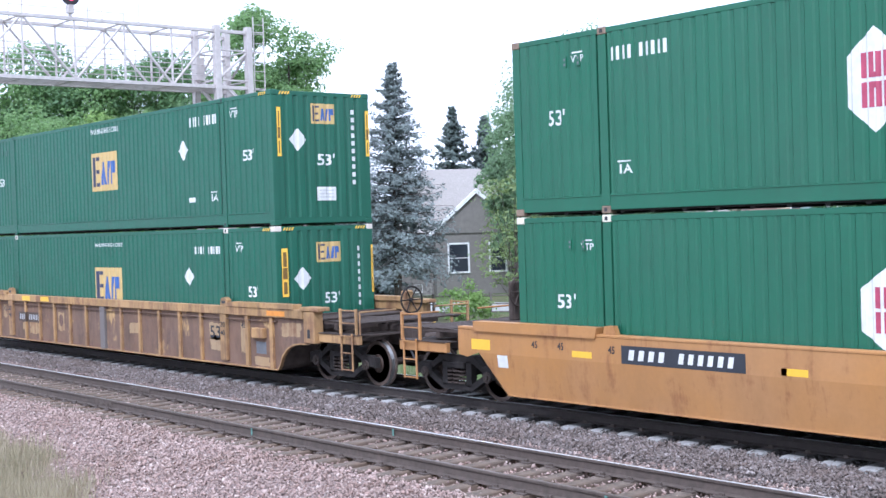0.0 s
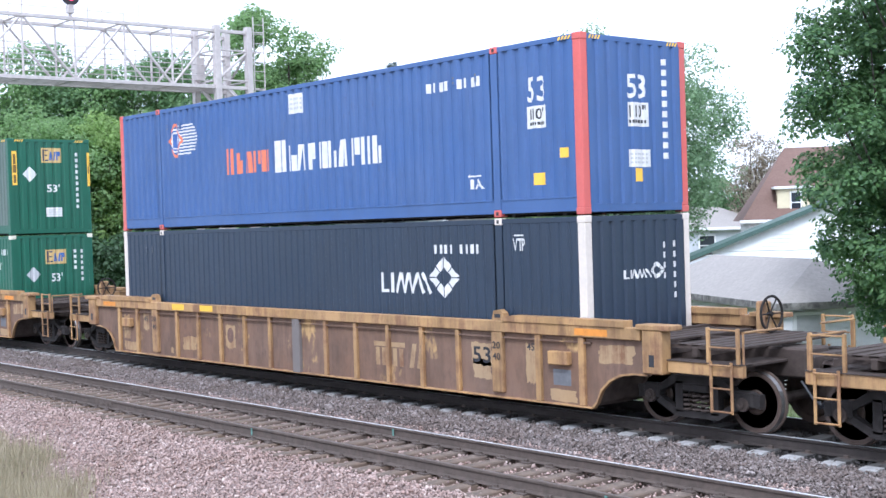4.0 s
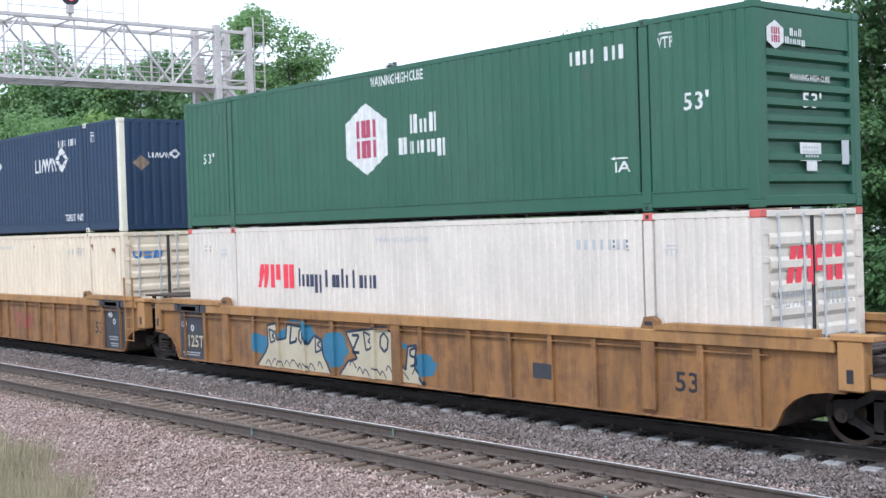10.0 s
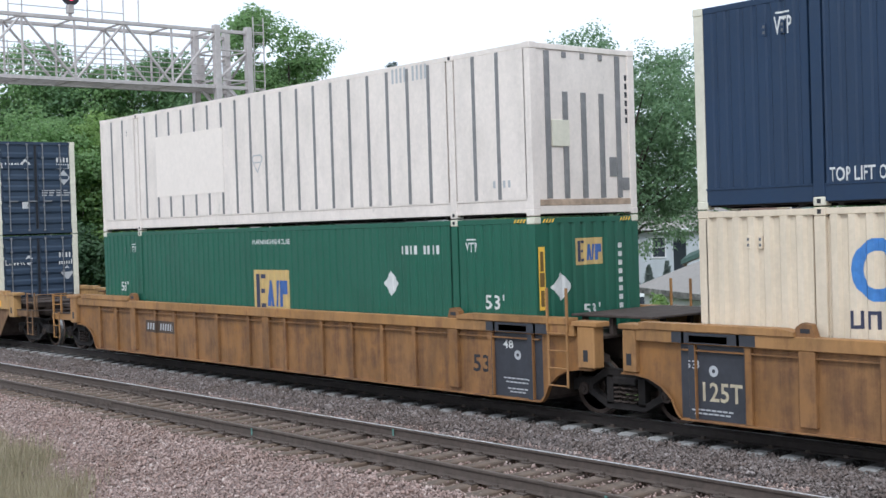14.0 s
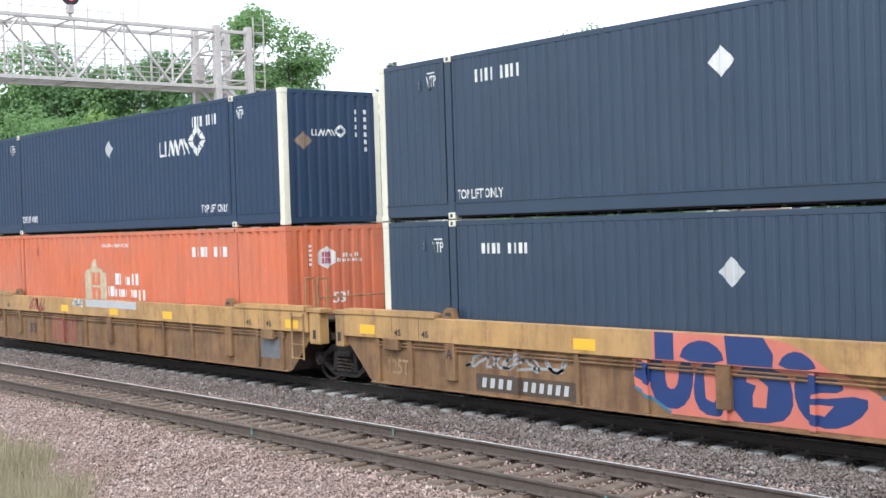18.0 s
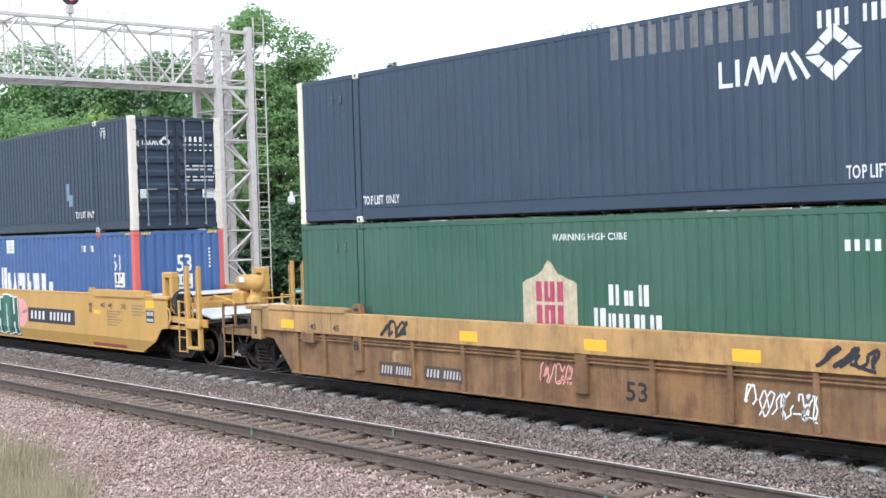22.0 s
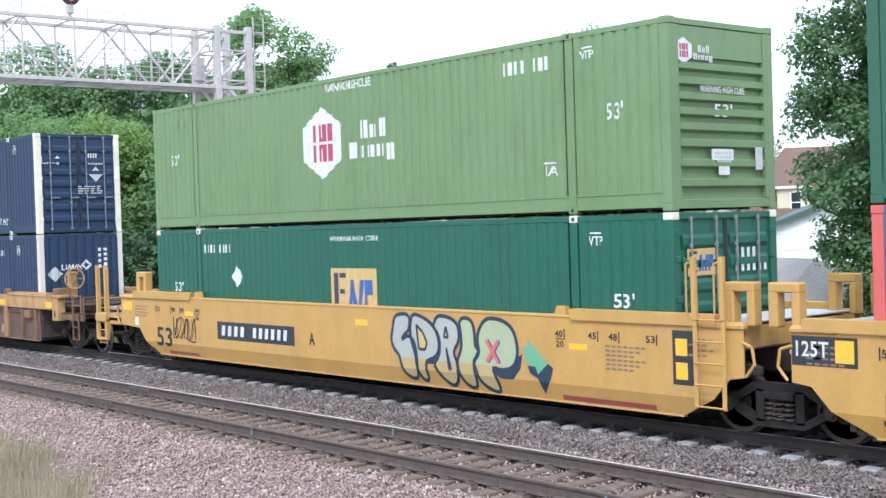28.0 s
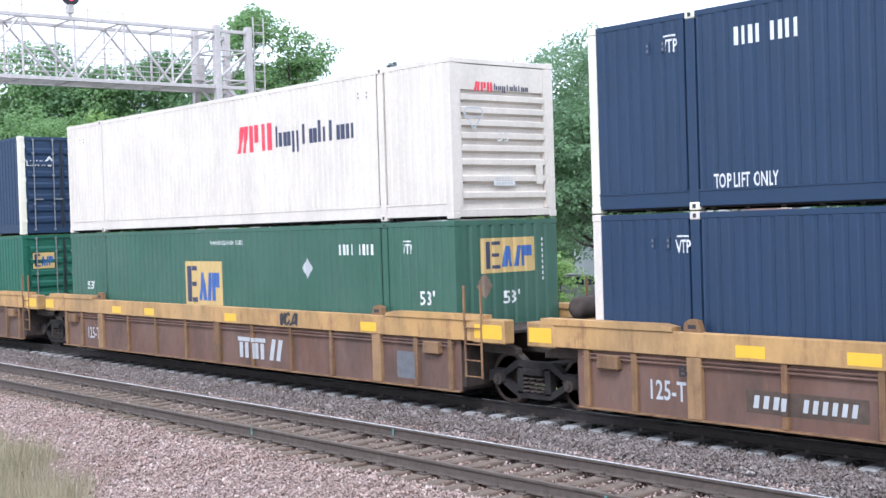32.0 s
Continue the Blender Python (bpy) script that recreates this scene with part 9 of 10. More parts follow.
def wild(m, u0, u1, v0, v1, fills, outline, seed, n, back=None, shadow="black", tips=None):
    """Angular sprayed shapes: leaning stems and arms, each with a thick outline, over a cloud of colour."""
    r = random.Random(seed)
    w, h = (u1 - u0) / n, v1 - v0
    if back:
        for k, mt in enumerate(back):
            for i in range(5):
                cx = u0 + (u1 - u0) * (i + r.uniform(0.2, 0.8)) / 5
                pts = [(min(u1 + 0.3, max(u0 - 0.3, cx + (u1 - u0) * 0.15 * r.uniform(0.75, 1.2) * math.cos(q * 0.449))), min(v1, max(v0, v0 + h * 0.5 + h * 0.55 * r.uniform(0.6, 1.1) * math.sin(q * 0.449)))) for q in range(14)]
                m.lay("S", "spray_cloud", Decal().poly(pts), mt, "sprayed background cloud", 0.0002 * (5 * k + i))
    for i in range(n):
        x, lean = u0 + i * w, r.uniform(-0.30, 0.22) * w
        f, o, sh = Decal(), Decal(), Decal()
        kind = r.randrange(4)
        lo, hi = v0 + r.uniform(0.03, 0.10) * h, v1 - r.uniform(0.03, 0.10) * h
        mid = lo + (hi - lo) * r.uniform(0.40, 0.60)
        bars = [(0.0, r.uniform(0.38, 0.5), lo, hi)]
        if kind == 0:
            bars += [(0.58, 0.97, lo - 0.04, hi - 0.02), (0.3, 0.7, mid - 0.14, mid + 0.10)]
        elif kind == 1:
            bars += [(0.50, 0.95, mid - 0.06, hi), (0.60, 0.98, lo - 0.05, mid + 0.02), (0.3, 0.7, hi - 0.26, hi)]
        elif kind == 2:
            bars += [(0.3, 0.95, hi - 0.27, hi), (0.3, 0.86, mid - 0.12, mid + 0.10), (0.3, 0.95, lo, lo + 0.26)]
        else:
            bars += [(0.60, 0.97, lo + 0.1, hi), (0.3, 0.8, lo - 0.02, lo + 0.30)]
        for a, b, c, d in bars:
            tilt = r.uniform(-0.05, 0.05)

            def quad(e_, dx=0.0, dz=0.0):
                pts = []
                for pu, pz in ((a, c), (b, c + tilt), (b, d + tilt), (a, d)):
                    uu = x + pu * w + lean * (pz - v0) / h + (e_ if pu == b else -e_)
                    zz = pz + (e_ if pz > (c + d) / 2 else -e_)
                    pts.append((uu + dx, min(v1, max(v0, zz + dz))))
                return pts

            sh.poly(quad(0.02, 0.055, -0.055))
            o.poly(quad(0.04))
            f.poly(quad(0.0))
        k = 0.0006 * (i % 3)
        m.lay("S", "spray_shadow", sh, SPRAY[shadow], "dark sprayed shadow", 0.0040 + k)
        m.lay("S", "spray_outline", o, outline, "sprayed outline", 0.0060 + k)
        m.lay("S", "spray_fill", f, fills[i % len(fills)], "sprayed angular shape", 0.0082 + k)
        if tips:
            a, b, c, d = bars[-1] if kind in (0, 1) else bars[0]
            m.lay("S", "spray_tip", Decal().poly([(x + a * w, v0 + 0.02), (x + b * w, v0 + 0.02), (x + b * w, v0 + 0.34 * h), (x + a * w, v0 + 0.44 * h)]), tips, "bright sprayed foot", 0.0098 + k)


def brake_stand(car, x, y, mat_, z=1.3, wheel=None):
    b = part("hand_brake", Geo().box(x - 0.10, x + 0.06, y - 0.12, y + 0.12, z, z + 0.75, 0.03), mat_, car, "hand brake housing on the end platform")
    part("brake_wheel", Geo().ring((x + 0.13, y, z + 0.55), 0.28, 0.022, 24, 0), wheel or mat_, b, "spoked brake wheel")
    g = Geo()
    for k in range(6):
        a = k * math.pi / 3
        g.rod((x + 0.10, y, z + 0.55), (x + 0.13, y + 0.27 * math.cos(a), z + 0.55 + 0.27 * math.sin(a)), 0.014, 5)
    g.rod((x, y, z + 0.55), (x + 0.15, y, z + 0.55), 0.035)
    part("spokes", g, wheel or mat_, b)


def end_gear(car, s, mat_, kind, tall=2.1):
    """Ladders, hand rails and boxes at a car's end."""
    if kind == "ladder":
        for y in (-1, 1):
            lad = ladder("side_ladder", car, s * (HL + 0.72), y * 1.55, 0.50, 1.42, 0.42, mat_, 4, 0.022, "steel side ladder")
            for a in (0.50, 0.94):
                part("grab_post", Geo().box(s * (HL + a) - 0.02, s * (HL + a) + 0.02, y * 1.53, y * 1.57, 1.4, tall, 0.005), mat_, lad)
    if kind == "posts":
        for y in (-1.2, 1.2):
            for a in (0.55, 1.0):
                part("hand_rail", Geo().path([(s * (HL + a), y, 1.30), (s * (HL + a), y, tall), (s * (HL + a), y * 0.82, tall), (s * (HL + a), y * 0.82, 1.30)], 0.02), mat_, car, "upright hand rail")
        part("cross_rail", Geo().path([(s * (HL + 1.0), -1.2, 1.75), (s * (HL + 1.0), 1.2, 1.75)], 0.018), mat_, car)


def gold_end(car, s, kind, side_end, frame_x, tank=False):
    """The yellow cars' ends: looped stacking frames, tall ladders, and a tank on the outer end."""
    def block(a, b, y0, y1, z0, z1, c=0.0):
        return Geo().box(s * a, s * b, y0, y1, z0, z1, c)

    for y in (-1.34, 1.22):
        x = s * frame_x
        g = Geo().box(x - 0.25, x + 0.25, y - 0.10, y + 0.10, 2.10, 2.24, 0.02).box(x - 0.25, x - 0.10, y - 0.10, y + 0.10, 1.62, 2.12, 0.02).box(x + 0.12, x + 0.25, y - 0.10, y + 0.10, 1.62, 2.12, 0.02)
        part("stacking_frame", g, GOLD_CAR, car, "yellow looped steel frame")
    part("end_cover", Geo().prism([(s * (HL + 0.3), 1.30), (s * (side_end - 0.05), 1.30), (s * (side_end - 0.05), 1.60), (s * (HL + 0.3), 1.64)], 1, -1.38, 1.38), GOLD_CAR, car)
    part("deck_plate", block(HL + 0.28, side_end - 0.08, -1.30, 1.30, 1.645, 1.665), PALEDECK, car, "pale grey deck plate")
    part("corner_cap", block(side_end - 0.72, side_end + 0.02, -1.53, -1.36, 1.56, 1.66, 0.03), GOLD_CAR, car)
    part("air_pipe", Geo().path([(s * (side_end - 0.02), -1.50, 1.40), (s * (side_end + 0.16), -1.52, 1.34), (s * (side_end + 0.20), -1.52, 1.10), (s * (side_end + 0.05), -1.52, 0.92)], 0.022), GOLD_CAR, car)
    if kind == "joint":
        if s > 0:
            xl = 8.92
            lad = ladder("end_ladder", car, xl, -1.58, 0.42, 1.75, 0.50, GOLD_CAR, 5, 0.035, "tall yellow ladder")
            for a in (-0.25, 0.25):
                part("grab_post", Geo().box(xl + a - 0.04, xl + a + 0.04, -1.61, -1.54, 1.7, 2.6, 0.008), GOLD_CAR, lad)
                part("grab_iron", Geo().path([(xl + a - 0.14, -1.58, 1.75), (xl + a - 0.14, -1.58, 2.5), (xl + a, -1.58, 2.53)], 0.014), GOLD_CAR, lad)
    else:
        p0, p1 = (HL + 2.50, HL + 2.98) if not tank else (11.12, 11.66)
        for y in (-1.50, 1.42):
            for a in (p0, p1):
                part("grab_post", block(a - 0.045, a + 0.045, y - 0.04, y + 0.04, 0.98, 2.40, 0.008), GOLD_CAR, car, "tall yellow post")
                part("grab_iron", Geo().path([(s * (a - 0.14), y, 1.1), (s * (a - 0.14), y, 2.30), (s * a, y, 2.33)], 0.014), GOLD_CAR, car)
            st = part("sill_step", block(p0 - 0.06, p0 + 0.04, y - 0.05, y + 0.05, 0.46, 1.0, 0.01), GOLD_CAR, car, "boxed steel step")
            part("tread", block(p0 + 0.04, p1, y - 0.05, y + 0.05, 0.46, 0.53, 0.008), GOLD_CAR, st)
            part("stile", block(p1 - 0.04, p1 + 0.06, y - 0.05, y + 0.05, 0.46, 1.0, 0.01), GOLD_CAR, st)
            part("step_top", block(p0 - 0.06, p1 + 0.06, y - 0.07, y + 0.07, 0.94, 1.16, 0.015), GOLD_CAR, st)
        part("end_plate", Geo().prism([(s * side_end, 0.98), (s * (p1 + 0.2), 0.98), (s * (p1 + 0.2), 1.16), (s * side_end, 1.20)], 1, -1.46, -1.40), GOLD_CAR, car)
        part("crossover_plate", Geo().prism([(s * (p0 - 0.3), 1.32), (s * (p1 + 0.15), 1.16), (s * (p1 + 0.15), 1.19), (s * (p0 - 0.3), 1.36)], 1, -1.25, 1.30), PALEDECK, car, "pale sloping crossover plate")
    if tank:
        tk = part("air_tank", Geo().lathe([(0.0, -0.46), (0.13, -0.44), (0.195, -0.37), (0.195, 0.37), (0.13, 0.44), (0.0, 0.46)], 18, 0, (s * (HL + 2.45), 0.55, 1.90)), GOLD_CAR, car, "yellow cylindrical air tank", smooth=True)
        part("label_plate", Geo().box(s * (HL + 2.35), s * (HL + 2.6), 0.30, 0.315, 1.92, 2.05), WHITEPAINT, tk)
        vb = part("valve_box", block(HL + 1.95, HL + 2.45, 0.3, 0.8, 1.30, 1.70, 0.06), GOLD_CAR, car)
        part("valve_cap", Geo().lathe([(0.0, 0.14), (0.10, 0.12), (0.14, 0.0), (0.14, -0.2), (0.0, -0.2)], 14, 2, (s * (HL + 2.72), 0.5, 1.52)), GOLD_CAR, vb)
        part("valve_cap", Geo().lathe([(0.0, 0.16), (0.12, 0.12), (0.15, 0.0), (0.12, -0.14), (0.0, -0.16)], 14, 0, (s * (HL + 3.02), 0.3, 1.46)), GOLD_CAR, vb)
        part("tank_saddle", block(HL + 2.12, HL + 2.22, 0.42, 0.68, 1.62, 1.78).box(s * (HL + 2.68), s * (HL + 2.78), 0.42, 0.68, 1.42, 1.78), GOLD_CAR, tk)
        part("pipe", Geo().path([(s * (HL + 1.6), -0.3, 1.4), (s * (HL + 2.2), -0.3, 1.62), (s * (HL + 2.9), -0.2, 1.5), (s * (HL + 3.1), -0.2, 1.2)], 0.03), GOLD_CAR, car)
        brake_stand(car, s * (side_end + 0.28), -1.30, BLACKMARK, 0.98)


GOLD_ENDS = {10: ((10.1, 9.45, 8.65), (9.2, 8.60, 8.0)), 11: ((9.45, 8.9, 8.30), (9.2, 8.60, 8.0)), 12: ((9.45, 8.9, 8.30), (9.72, 8.46, 7.86))}
PALEDECK = plain("pale_deck_paint", (0.46, 0.46, 0.46), 0.6, var=0.12)


def build_cars():
    rust = dict(body=RUST_CAR, top=TAN_CAR, rib=TAN_CAR, sill=BROWNSTEEL, end=TAN_CAR, deck=BROWNSTEEL)
    ochre = dict(body=OCHRE_CAR, top=OCHRE_TOP, rib=OCHRE_CAR, sill=BROWNSTEEL, end=OCHRE_TOP, deck=BROWNSTEEL)
    brown = dict(body=BROWN_CAR, top=CHORD_TAN, rib=BROWN_CAR, sill=BROWNSTEEL, end=BROWN_CAR, deck=BROWNSTEEL)
    smoke = dict(post=POST_TAN, body=SMOKE_CAR, top=CHORD_TAN, rib=BROWN_CAR, sill=BROWNSTEEL, end=BROWN_CAR, deck=BROWNSTEEL)
    gold = dict(body=GOLD_CAR, top=GOLD_CAR, rib=GOLD_CAR, sill=BROWNSTEEL, end=GOLD_CAR, deck=GALV)
    amber = dict(body=AMBER_CAR, top=AMBER_CAR, rib=AMBER_CAR, sill=BROWNSTEEL, end=AMBER_CAR, deck=BROWNSTEEL)
    r_ribs, o_ribs = (1.03, 2.05, 3.08, 4.09, 5.1), (0.72, 2.06, 3.08, 4.06, 5.03)
    d_ribs, s_ribs = (1.45, 2.88, 4.28), (1.47, 2.97, 4.43)

    def rib_corr(rs):
        return ("ribs", sorted(set([s * q for q in rs for s in (-1, 1)] + [0.0, -7.12, 7.12, -8.1, 8.1])), 0.05, 0.063)

    cars = []
    c = put_car(0, smooth_car("smooth-sided orange tan well car under two green containers", amber, "end", "end", top=1.42))
    m = CarMarks(c, None, -1.495, -1.505)
    m.number_panel(-5.63, -3.32, 0.96, 1.24)
    m.yel("S", -9.10, -8.62, 1.0, 1.18)
    m.yel("S", -6.68, -6.25, 1.0, 1.10)
    m.yel("S", -2.74, -2.31, 0.98, 1.08)
    m.rect("S", -8.45, -8.20, 0.72, 0.93, WHITEPAINT, "sticker", "white square sticker")
    for u in (-7.6, -7.0, -5.9):
        m.txt("S", "45", u, u + 0.14, 1.10, 1.22)
    m.rect("S", -2.95, -2.65, 0.98, 1.25, AMBER_CAR, "access_plate")
    brake_stand(c, -(HL + 2.2), 0.7, BROWNSTEEL)
    cars.append(c)
    for i in (1, 2, 3):
        c = put_car(i, rib_car("rusty brown well car with worn yellow ribs and rail", rust, "end", "end", ribs=r_ribs, centre=GREYPOST))
        m = CarMarks(c, rib_corr(r_ribs))
        m.blot(5.40, 5.98, 0.70, 1.14, PATCH_TAN, "paint_patch", "tan repaint patch")
        m.txt("S", "53", 5.46, 5.92, 0.78, 1.06)
        spots = [(-7.95, -7.58, 0.5, 1.2), (-7.95, -7.22, 0.25, 0.5), (-6.88, -6.56, 0.8, 1.22), (-2.95, -2.47, 0.55, 1.10), (5.42, 5.95, 0.48, 0.85), (6.78, 7.02, 0.45, 1.2), (7.3, 7.98, 0.25, 0.46), (8.4, 9.2, 0.92, 1.25)]
        spots += {1: [(-5.45, -5.2, 0.5, 0.72), (-4.95, -4.2, 0.4, 0.74), (1.4, 1.98, 0.68, 0.98)], 2: [(-4.92, -4.2, 0.42, 0.76), (-5.5, -5.35, 0.31, 0.45)], 3: [(-5.7, -5.2, 0.52, 0.74), (-4.95, -4.2, 0.4, 0.74), (-1.96, -1.5, 0.25, 0.4)]}[i]
        for u0, u1, v0, v1 in spots:
            m.blot(u0, u1, v0, v1, PATCH_TAN, "paint_patch", "tan repaint patch")
        m.lay("S", "badge", Decal().ring(-2.71, 0.86, 0.001, 0.17, 18, 0.8), SMOKE_CAR, "faded brown badge", 0.002)
        m.lay("S", "data_panel", Decal().rect(7.42, 7.82, 0.52, 0.78), GREYSCUFF, "grey data panel", 0.002)
        m.txt("S", "45", 6.82, 7.0, 1.05, 1.17)
        m.txt("S", "45", -6.82, -6.62, 1.02, 1.16)
        part_y = CarMarks(c, None, -1.525)
        part_y.txt("C", "20", -6.24, -6.05, 1.05, 1.17, None, 0.0)
        part_y.txt("C", "40", -6.24, -6.05, 0.86, 0.98, None, 0.0)
        part_y.txt("C", "20", 6.06, 6.25, 1.05, 1.17, None, 0.0)
        part_y.txt("C", "40", 6.06, 6.25, 0.86, 0.98, None, 0.0)
        if i == 3:
            m.number_panel(-5.71, -4.11, 0.74, 1.02)
            m.yel("C", -1.99, -1.57, 1.36, 1.49)
            m.yel("C", -0.78, -0.15, 1.36, 1.50)
            m.rect("C", -4.98, -4.20, 1.36, 1.50, ORANGE_STRIP, "faded_strip", "faded orange strip")
        else:
            m.yel("C", -5.22, -4.64, 1.36, 1.50)
            m.yel("C", -3.90, -3.32, 1.37, 1.50)
            if i == 1:
                m.number_panel(-5.71, -4.11, 0.74, 1.02, True)
            if i == 2:
                m.blocks(3, 2.6, 4.2, 0.55, 1.0, PATCH_TAN)
        m.rect("C", -8.9, -8.2, 1.36, 1.47, ORANGE_STRIP, "faded_strip", "faded orange strip")
        m.rect("C", 8.0, 8.7, 1.36, 1.47, ORANGE_STRIP, "faded_strip", "faded orange strip")
        brake_stand(c, HL + 1.9, 0.75, TAN_CAR, 1.06, DARKSTEEL)
        cars.append(c)
    for i, r, l in ((4, "end", "joint"), (5, "joint", "joint"), (6, "joint", "end")):
        c = put_car(i, rib_car("orange-brown ribbed unit of an articulated well car", ochre, r, l, ribs=o_ribs))
        m = CarMarks(c, rib_corr(o_ribs))
        m.txt("S", "53", 6.62, 7.05, 0.62, 0.92, BLACKMARK)
        for s, kind in ((1, r), (-1, l)):
            if kind == "joint":
                u0, u1 = (7.16, 8.34) if s > 0 else (-8.34, -7.16)
                m.stencil_panel(u0, u1, 0.24, 1.32, "load" if s < 0 else "")
                m.rect("C", u0 - 0.1, u1 + 0.2, 1.345, 1.505, DARKPANEL, "dark_rail_band")
                m.rect("C", u0 + 0.08, u0 + 0.13, 1.345, 1.505, WHITEPAINT, "white_tick")
                m.rect("C", u1 - 0.12, u1 - 0.07, 1.345, 1.505, WHITEPAINT, "white_tick")
                m.rect("C", u0 + 0.22, u1 - 0.28, 1.36, 1.46, ORANGE_STRIP, "faded_strip")
                if s < 0:
                    m.txt("S", "125T", -7.95, -7.25, 0.52, 0.80, CREAMMARK, 0.005)
                    m.txt("S", "53", -8.2, -8.0, 0.98, 1.10, GREYMARK, 0.005)
                else:
                    m.txt("S", "48", 7.4, 7.65, 1.06, 1.2, WHITEPAINT, 0.005)
                end_gear(c, s, OCHRE_TOP, "ladder" if s > 0 else "none")
                if s > 0:
                    part("crossover_platform", Geo().box(HL + 0.45, HL + 2.2, -0.95, 1.30, 1.60, 1.64, 0.01), BROWNSTEEL, c, "worn grey crossover platform")
                    for y in (-0.8, 1.15):
                        part("platform_leg", Geo().box(HL + 0.6, HL + 0.68, y - 0.04, y + 0.04, 1.3, 1.6).box(HL + 1.2, HL + 1.28, y - 0.04, y + 0.04, 1.3, 1.6), BROWNSTEEL, c)
        if i == 4:
            mounds(m, 4)
            m.rect("S", 3.6, 4.1, 0.6, 0.85, DARKPANEL, "dark_patch")
        if i == 5:
            m.blocks(3, 1.16, 2.5, 0.55, 1.0, SPRAY["maroon"])
            part("loose_strap", Geo().path([(-1.75, -1.52, 1.18), (-1.95, -1.53, 1.0), (-2.25, -1.53, 0.86), (-2.6, -1.52, 1.22)], 0.03), BLACKMARK, c, "dark strap hanging on the side")
        if i == 6:
            m.number_panel(-5.60, -4.03, 0.77, 1.06, True)
        cars.append(c)
    for i, r, l in ((7, "end", "joint"), (8, "joint", "joint"), (9, "joint", "end")):
        c = put_car(i, rib_car("worn yellow and brown unit of an articulated well car", brown, r, l, "deep", (1.06, 1.50), d_ribs))
        m = CarMarks(c, rib_corr(d_ribs))
        for u in (-2.9, 2.96, -8.6, 8.32, 0.1):
            m.yel("C", u, u + 0.48, 1.13, 1.31)
        for u in (-7.6, -6.8, 6.7, 7.5):
            m.rect("C", u, u + 0.012, 1.07, 1.49, BROWNSTEEL, "seam")
            m.txt("C", "45", u + 0.08, u + 0.28, 1.14, 1.26)
        if i == 7:
            big_piece(m)
            m.number_panel(-5.35, -2.89, 0.28, 0.58, True)
            m.scribble("S", 3.59, 4.27, 0.35, 0.92, SPRAY["straw"], 5, 3, 0.05)
            m.scribble("S", 5.02, 5.78, 0.69, 0.95, SPRAY["white"], 6, 5, 0.03)
            m.scribble("S", -5.5, -3.2, 0.68, 1.0, SPRAY["silver"], 16, 5, 0.05)
            m.txt("S", "125T", -7.82, -7.22, 0.42, 0.70, PATCH_TAN)
            m.rect("S", 4.1, 4.35, 0.9, 1.02, WHITEPAINT, "sticker", "white sticker")
        if i == 8:
            m.blocks(3, -3.75, -2.08, 0.30, 0.97, SPRAY["maroon"])
            m.txt("S", "53", -5.28, -4.85, 0.46, 0.72)
            m.txt("S", "125T", -7.82, -7.22, 0.42, 0.70, PATCH_TAN)
            m.scribble("C", -5.0, -4.0, 1.12, 1.45, SPRAY["maroon"], 8, 4, 0.06)
            m.scribble("C", -2.1, -1.5, 1.3, 1.48, SPRAY["white"], 18, 4, 0.05)
            m.rect("S", 7.2, 8.0, 0.45, 1.03, GREYSCUFF, "grey_panel", "grey painted panel")
            m.rect("C", -1.3, 1.6, 1.30, 1.49, GREYMARK, "grey_overpaint", "pale grey overpaint on the rail")
        if i == 9:
            m.scribble("C", -5.14, -4.39, 1.12, 1.43, SPRAY["black"], 9, 3, 0.06)
            m.number_panel(-5.36, -4.30, 0.34, 0.61, True)
            m.number_panel(-4.01, -2.88, 0.36, 0.62, True)
            m.scribble("S", -0.98, -0.28, 0.52, 0.9, SPRAY["pink"], 10, 4, 0.028)
            m.scribble("S", 3.12, 3.3, 0.55, 0.84, SPRAY["white"], 15, 1, 0.028)
            m.scribble("S", 3.36, 4.3, 0.36, 0.78, SPRAY["white"], 11, 5, 0.024)
            m.scribble("C", 4.36, 5.2, 1.14, 1.44, SPRAY["black"], 12, 3, 0.05)
            m.blot(-4.95, -4.65, 0.62, 0.86, PATCH_TAN)
            m.blot(1.95, 3.2, 1.24, 1.46, GREYSCUFF, "grey_overpaint", "pale grey overpaint on the rail")
            m.scribble("C", 6.2, 7.6, 1.12, 1.45, SPRAY["green"], 13, 4, 0.09)
            m.txt("S", "53", 0.88, 1.31, 0.40, 0.70)
            brake_stand(c, -(HL + 1.5), 0.75, BROWNSTEEL)
        CarMarks(c, None, -1.525).txt("C", ("A", "C", "B")[i - 7], -6.04, -5.88, 0.80, 0.98, BLACKMARK, 0.0)
        for s, kind in ((1, r), (-1, l)):
            if kind == "joint" and s > 0:
                end_gear(c, s, TAN_CAR, "ladder", 1.45)
                end_gear(c, s, TAN_CAR, "posts", 2.15)
        cars.append(c)
    for i, r, l in ((10, "end", "joint"), (11, "joint", "joint"), (12, "joint", "end")):
        c = put_car(i, smooth_car("bright yellow smooth-sided unit of a sprayed well car", gold, r, l, fold=0.55, ends=GOLD_ENDS[i], truck_at=(1.9, 1.45)))
        m = CarMarks(c, None, -1.495, -1.505, 0.55)
        gold_end(c, 1, r, GOLD_ENDS[i][0][0], GOLD_ENDS[i][0][0] - 0.1, i == 10)
        gold_end(c, -1, l, GOLD_ENDS[i][1][0], 9.35 if l == "joint" else 8.74)
